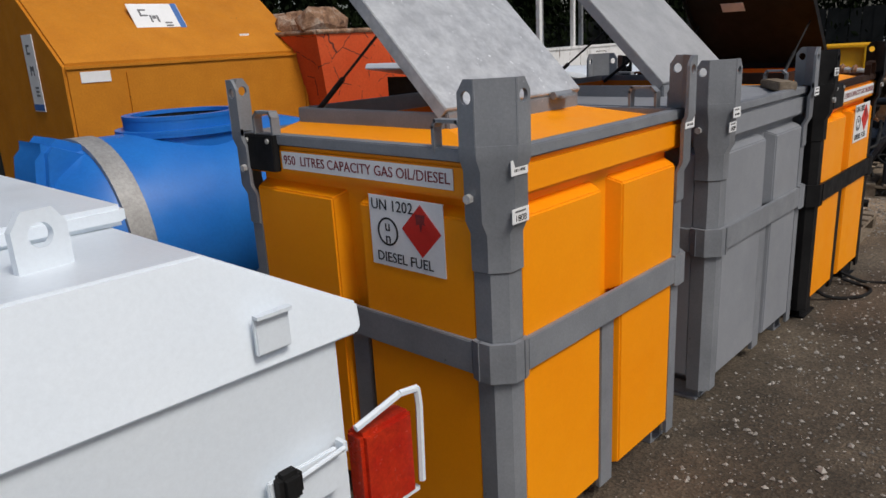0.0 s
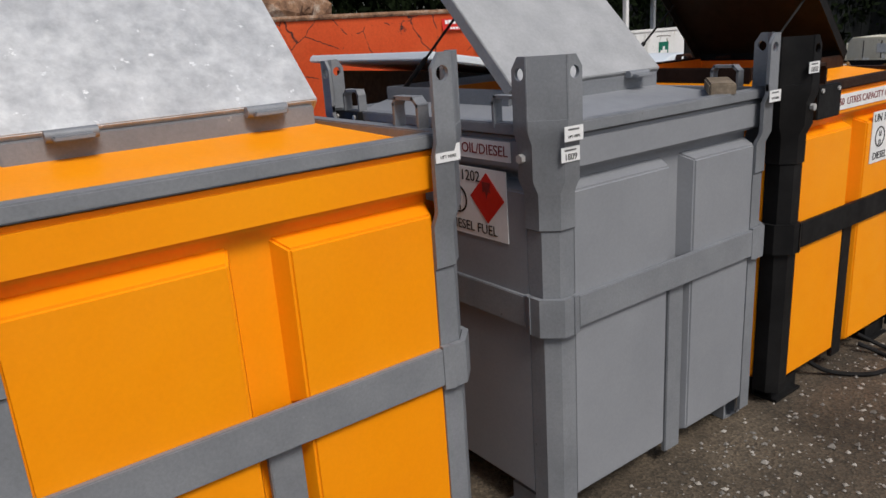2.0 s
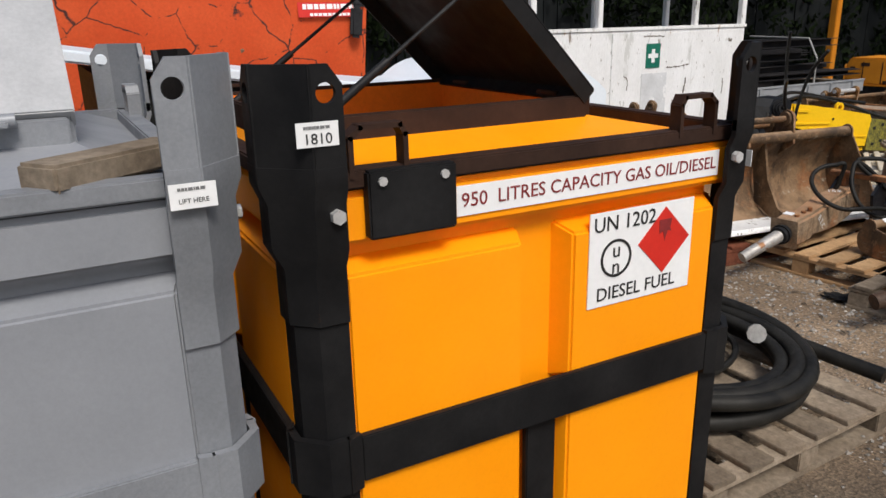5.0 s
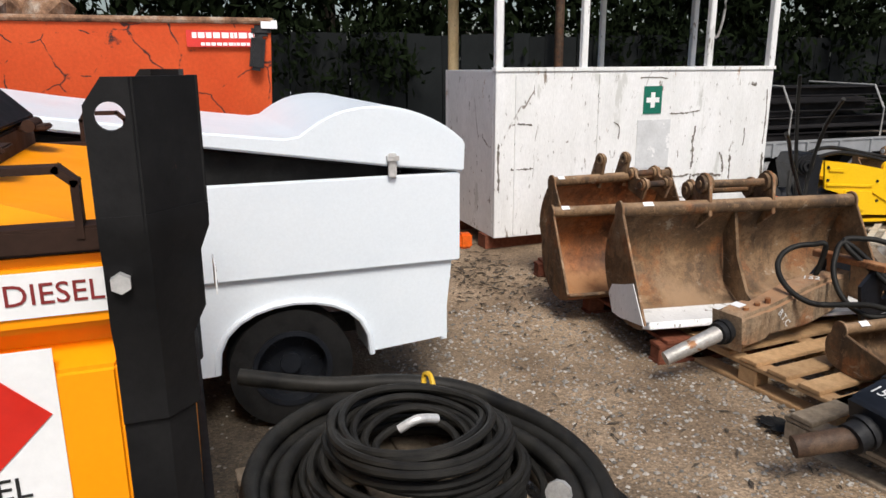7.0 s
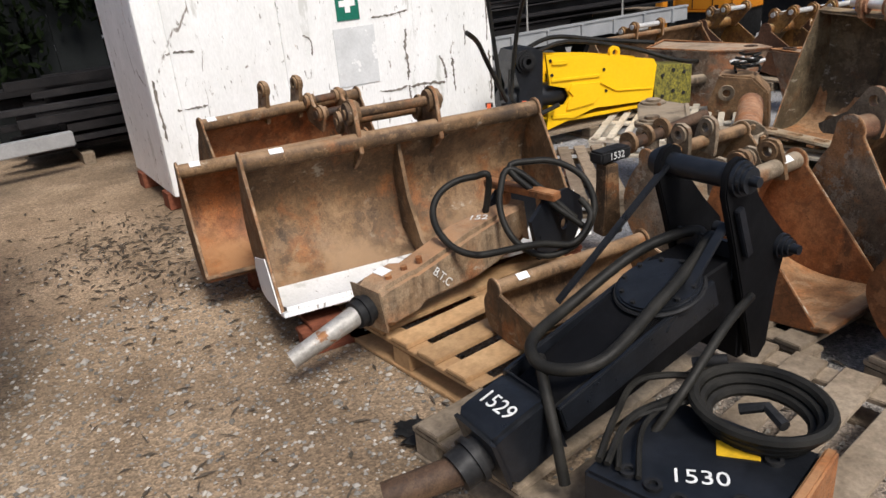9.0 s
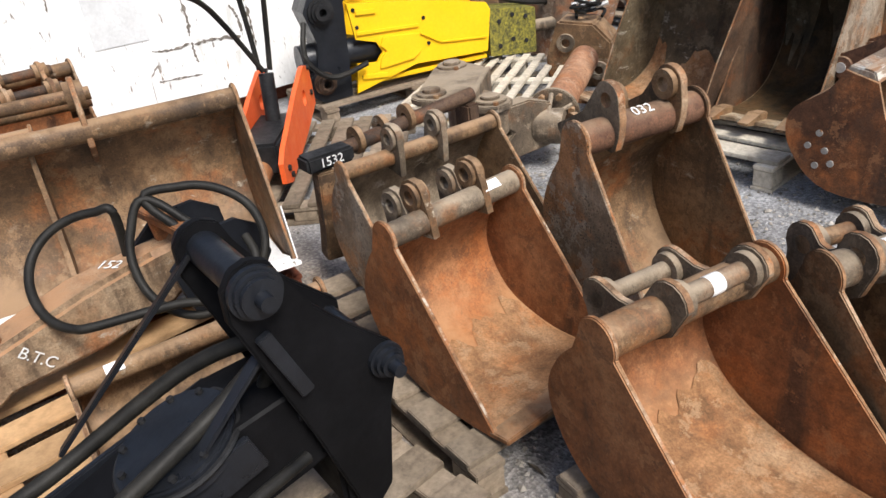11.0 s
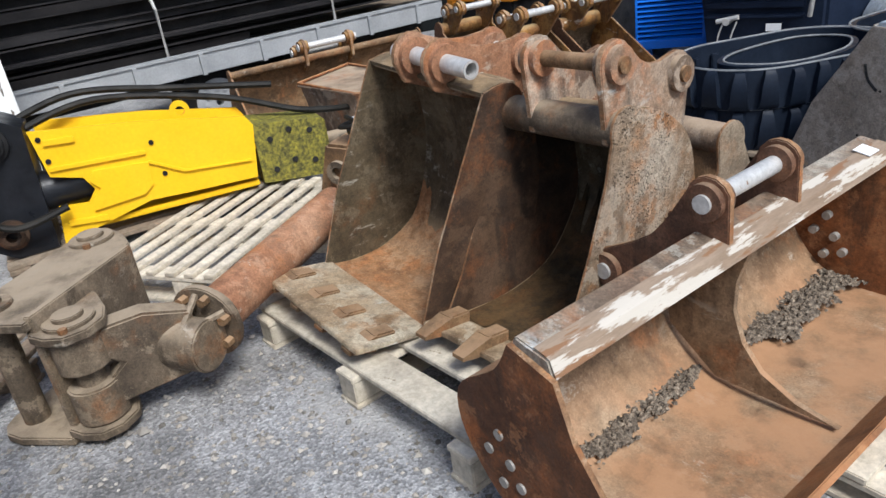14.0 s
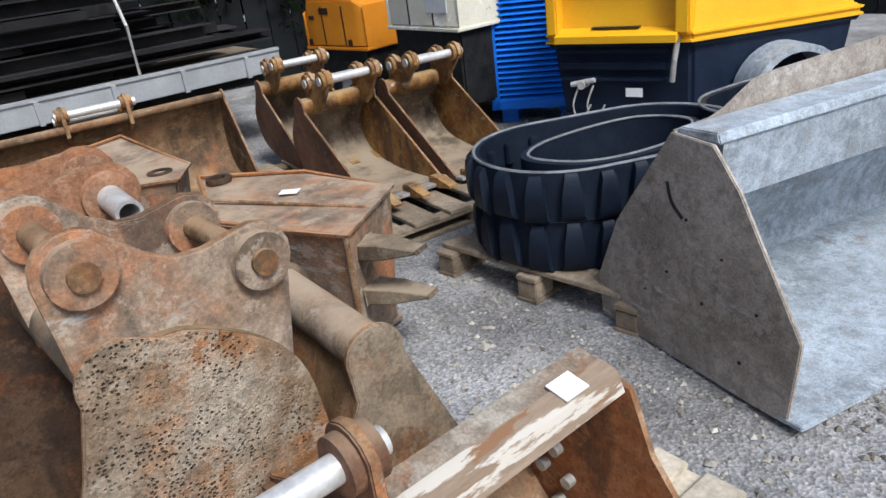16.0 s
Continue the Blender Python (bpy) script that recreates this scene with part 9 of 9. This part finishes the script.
def small_compressor(m, L, W, z0, z1, hood, base, label, notice=None, marks=()):
    """A low hood with sloping ends over a tub on two wheels; its origin is the front corner on the ground."""
    T = thing("compressor", label, "compressor", m, "towed compressors")
    bm = B()
    box(bm, L - 0.06, W - 0.06, z0 - 0.2, L / 2, W / 2, (z0 + 0.2) / 2, bevel=0.015)
    part("chassis_tub", bm, base, T)
    h = z1 - z0
    bm = B()
    taper(bm, Matrix.Translation((0, W / 2, z0)), [(0, W / 2 - 0.02, 0, h * 0.66), (0.07, W / 2, 0, h), (L - 0.12, W / 2, 0, h), (L, W / 2 - 0.03, 0, h * 0.8)])
    hd = part("hood", bm, hood, T, soft=0.018)
    bm = B()
    box(bm, L + 0.02, W + 0.02, 0.025, L / 2, W / 2, z0 - 0.008, bevel=0.005)
    part("hood_lip", bm, hood, T)
    for x in (L * 0.34, L * 0.68):
        bm = B()
        box(bm, 0.012, 0.006, h * 0.8, x, -0.002, z0 + h * 0.45)
        part("seam", bm, "frame_brown", hd)
    if notice:
        bm = B()
        box(bm, notice[1], 0.006, notice[2], notice[0], -0.003, z0 + h * 0.5, bevel=0.001)
        part("notice", bm, "old_notice", hd, "pale faded notice")
    for x, z, w_, h_ in marks:
        bm = B()
        box(bm, w_, 0.005, h_, x, -0.0025, z)
        part("mark", bm, "frame_brown", hd)
    bm = B()
    box(bm, 0.12, 0.1, 0.05, L * 0.82, W * 0.6, z1 + 0.02, bevel=0.008)
    part("cap", bm, "dark_metal", hd)
    for y in (0.0, W - 0.12):
        bm = B()
        ring(bm, (L * 0.6, y + 0.06, 0.22), (0, 1, 0), 0.22, 0.12, 0.13, 28)
        tyre = part("tyre", bm, "rubber", T)
        bm = B()
        ring(bm, (L * 0.6, y + 0.06, 0.22), (0, 1, 0), 0.12, 0.03, 0.08, 20)
        part("rim", bm, "trailer_grey", tyre)
    bm = B()
    rod(bm, (0.1, W / 2, 0.0), (0.1, W / 2, 0.24), 0.028, 10)
    part("prop_stand", bm, "dark_metal", T)
    return T


small_compressor(pose(-5.76, 14.72, 0, 0, 0, -1), 0.84, 0.95, 0.74, 1.09, "cream_flaked", "dark_metal", "faded cream compressor with flaking paint on a dark tub", (0.62, 0.24, 0.15))
small_compressor(pose(-6.9, 14.62, 0, 0, 0, 7), 0.8, 0.85, 0.56, 0.945, "canopy_yellow", "dark_metal", "dirty yellow compressor hood beside the cream compressor", None, ((0.3, 0.85, 0.12, 0.05), (0.12, 0.8, 0.07, 0.03), (0.06, 0.6, 0.05, 0.05), (0.6, 0.6, 0.05, 0.05)))


# ---- flatbed trailer loaded with steel lengths ----
def flatbed():
    T = thing("flatbed_trailer", "long grey flatbed trailer carrying black steel sections", "trailer", pose(-6.2, 0, 0))
    y0, y1 = 9.2, 14.0
    bm = B()
    box(bm, 1.5, y1 - y0, 0.04, -0.76, (y0 + y1) / 2, 0.655)
    part("deck", bm, "wood_old", T)
    bm = B()
    box(bm, 0.035, y1 - y0, 0.15, 0.0, (y0 + y1) / 2, 0.615, bevel=0.004)
    box(bm, 0.05, y1 - y0, 0.02, 0.005, (y0 + y1) / 2, 0.695)
    part("side_rail", bm, "trailer_grey", T)
    for i in range(10):
        bm = B()
        box(bm, 0.025, 0.03, 0.15, 0.03, y0 + 0.3 + i * 0.47, 0.61)
        part("stake", bm, "trailer_grey", T)
    for y in (11.94, 12.75):
        bm = B()
        ring(bm, (-0.2, y, 0.3), (1, 0, 0), 0.3, 0.17, 0.2, 36)
        ty = part("tyre", bm, "rubber", T)
        bm = B()
        ring(bm, (-0.14, y, 0.3), (1, 0, 0), 0.175, 0.03, 0.1, 32)
        for k in range(12):
            a = k * math.tau / 12
            rod(bm, (-0.1, y + 0.1 * math.cos(a), 0.3 + 0.1 * math.sin(a)), (-0.08, y + 0.1 * math.cos(a), 0.3 + 0.1 * math.sin(a)), 0.018, 6)
        part("rim", bm, "trailer_grey", ty, "pale steel wheel")
    bm = B()
    box(bm, 0.1, y1 - y0, 0.14, -0.4, (y0 + y1) / 2, 0.5)
    box(bm, 0.1, y1 - y0, 0.14, -1.1, (y0 + y1) / 2, 0.5)
    part("chassis", bm, "dark_metal", T)
    return T


flatbed()


def steel_load():
    rnd = random.Random(31)
    T = thing("steel_stack", "stack of black steel sections strapped on the flatbed", "steel stack", pose(-6.95, 10.95, 0.675))
    k = 0
    for lay in range(7):
        for i in range(5 - lay // 3):
            L = rnd.uniform(3.6, 5.4)
            bm = B()
            w, h = rnd.choice(((0.2, 0.07), (0.14, 0.1), (0.24, 0.05), (0.16, 0.08)))
            s = rnd.choice((-1, 1)) * w / 2
            prism(bm, [(-s, -h / 2), (s, -h / 2), (s, h / 2), (-s, h / 2), (-s, h / 2 - 0.01), (s * 0.9, h / 2 - 0.01), (s * 0.9, -h / 2 + 0.01), (-s, -h / 2 + 0.01)], L)
            part("section", bm, "steel_stock", T, m=pose(0.55 - i * 0.26 + rnd.uniform(-0.04, 0.04) - 0.03 * lay, rnd.uniform(-0.5, 0.5), 0.045 + lay * 0.082, 0, rnd.uniform(-5, 5), rnd.uniform(-2.2, 2.2)))
    for y in (0.7, 2.05):
        bm = B()
        pipe(bm, [(0.7, y, 0.0), (0.7, y, 0.35), (0.55, y, 0.6), (-0.4, y, 0.62)], 0.012, 6)
        part("strap", bm, "strap_grey", T, "pale load strap")
    return T


steel_load()


def rack_behind_cabin():
    """Old steel lengths stacked behind the cabin."""
    rnd = random.Random(8)
    T = thing("steel_stack", "dark rusty steel lengths stacked by the fence behind the cabin", "steel stack", pose(-8.1, 8.6, 0))
    for y in (-1.0, 0.9):
        bm = B()
        box(bm, 0.9, 0.1, 0.1, 0, y, 0.05)
        part("bearer", bm, "wood_old", T)
    for i in range(26):
        L = rnd.uniform(2.4, 3.2)
        bm = B()
        box(bm, rnd.uniform(0.06, 0.16), L, rnd.uniform(0.04, 0.09), bevel=0.004)
        part("section", bm, "steel_stock", T, m=pose(rnd.uniform(-0.38, 0.38), rnd.uniform(-0.2, 0.2), 0.14 + (i // 4) * 0.1, 0, 0, rnd.uniform(-3, 3)))
    bm = B()
    box(bm, 0.06, 0.9, 0.13, 0.6, -1.6, 0.3, pose(0, 0, 0, 0, 0, 4), 0.01)
    part("grey_beam", bm, "trailer_grey", T, "grey beam end")
    return T


rack_behind_cabin()


def yellow_mast():
    bm = B()
    box(bm, 0.12, 0.12, 2.0, 0, 0, 1.0, bevel=0.01)
    single("post", bm, "canopy_yellow", "rusty yellow upright post by the hedge", "post", pose(-7.45, 15.05, 0))
    bm = B()
    rod(bm, (0, 0, 0), (0, 0, 3.4), 0.06, 10)
    single("post", bm, "rust_dark_and_shade", "rusty red upright post before the hedge", "post", pose(-9.0, 10.3, 0))


yellow_mast()


# ---- litter on the dirt ----
def litter():
    rnd = random.Random(9)
    v, f = [], []
    for k in range(900):
        if k % 3:
            x, y = rnd.gauss(-4.9, 0.5), rnd.gauss(7.35, 0.3)
        else:
            x, y = rnd.uniform(-5.0, -1.0), rnd.uniform(6.8, 9.2)
        a, l, w_ = rnd.uniform(0, 6.28), rnd.uniform(0.01, 0.05), rnd.uniform(0.003, 0.009)
        o = len(v)
        z = ground_height(x, y) + 0.006
        for p, q, h in ((-l, 0, 0), (0, -w_, 0.006), (l, 0, 0.002), (0, w_, 0.006)):
            v.append((x + p * math.cos(a) - q * math.sin(a), y + p * math.sin(a) + q * math.cos(a), z + h))
        f.append((o, o + 1, o + 2, o + 3))
    me = bpy.data.meshes.new("leaf_litter")
    me.from_pydata(v, [], f)
    me.materials.append(M["bark"])
    tagged(new("leaf_litter", me), "dry leaves and twigs scattered over the dirt", "litter", kind="stuff")


litter()


def rag():
    rnd = random.Random(2)
    bm = B()
    n = 9
    g = [[bm.verts.new(((i / n - 0.5) * 0.2 + rnd.uniform(-0.012, 0.012), (j / n - 0.5) * 0.16 + rnd.uniform(-0.012, 0.012), 0.012 + 0.03 * abs(noise.noise((i * 0.7, j * 0.7, 2.2))) + rnd.uniform(0, 0.006))) for j in range(n + 1)] for i in range(n + 1)]
    for i in range(n):
        for j in range(n):
            if (i - 4.5) ** 2 + (j - 4.5) ** 2 < 19 + rnd.uniform(-6, 4):
                bm.faces.new((g[i][j], g[i + 1][j], g[i + 1][j + 1], g[i][j + 1]))
    single("rag", bm, "rubber", "crumpled black rag lying on the dirt by the pallet", "rag", pose(-2.24, 7.72, 0.0, 0, 0, 20))


rag()
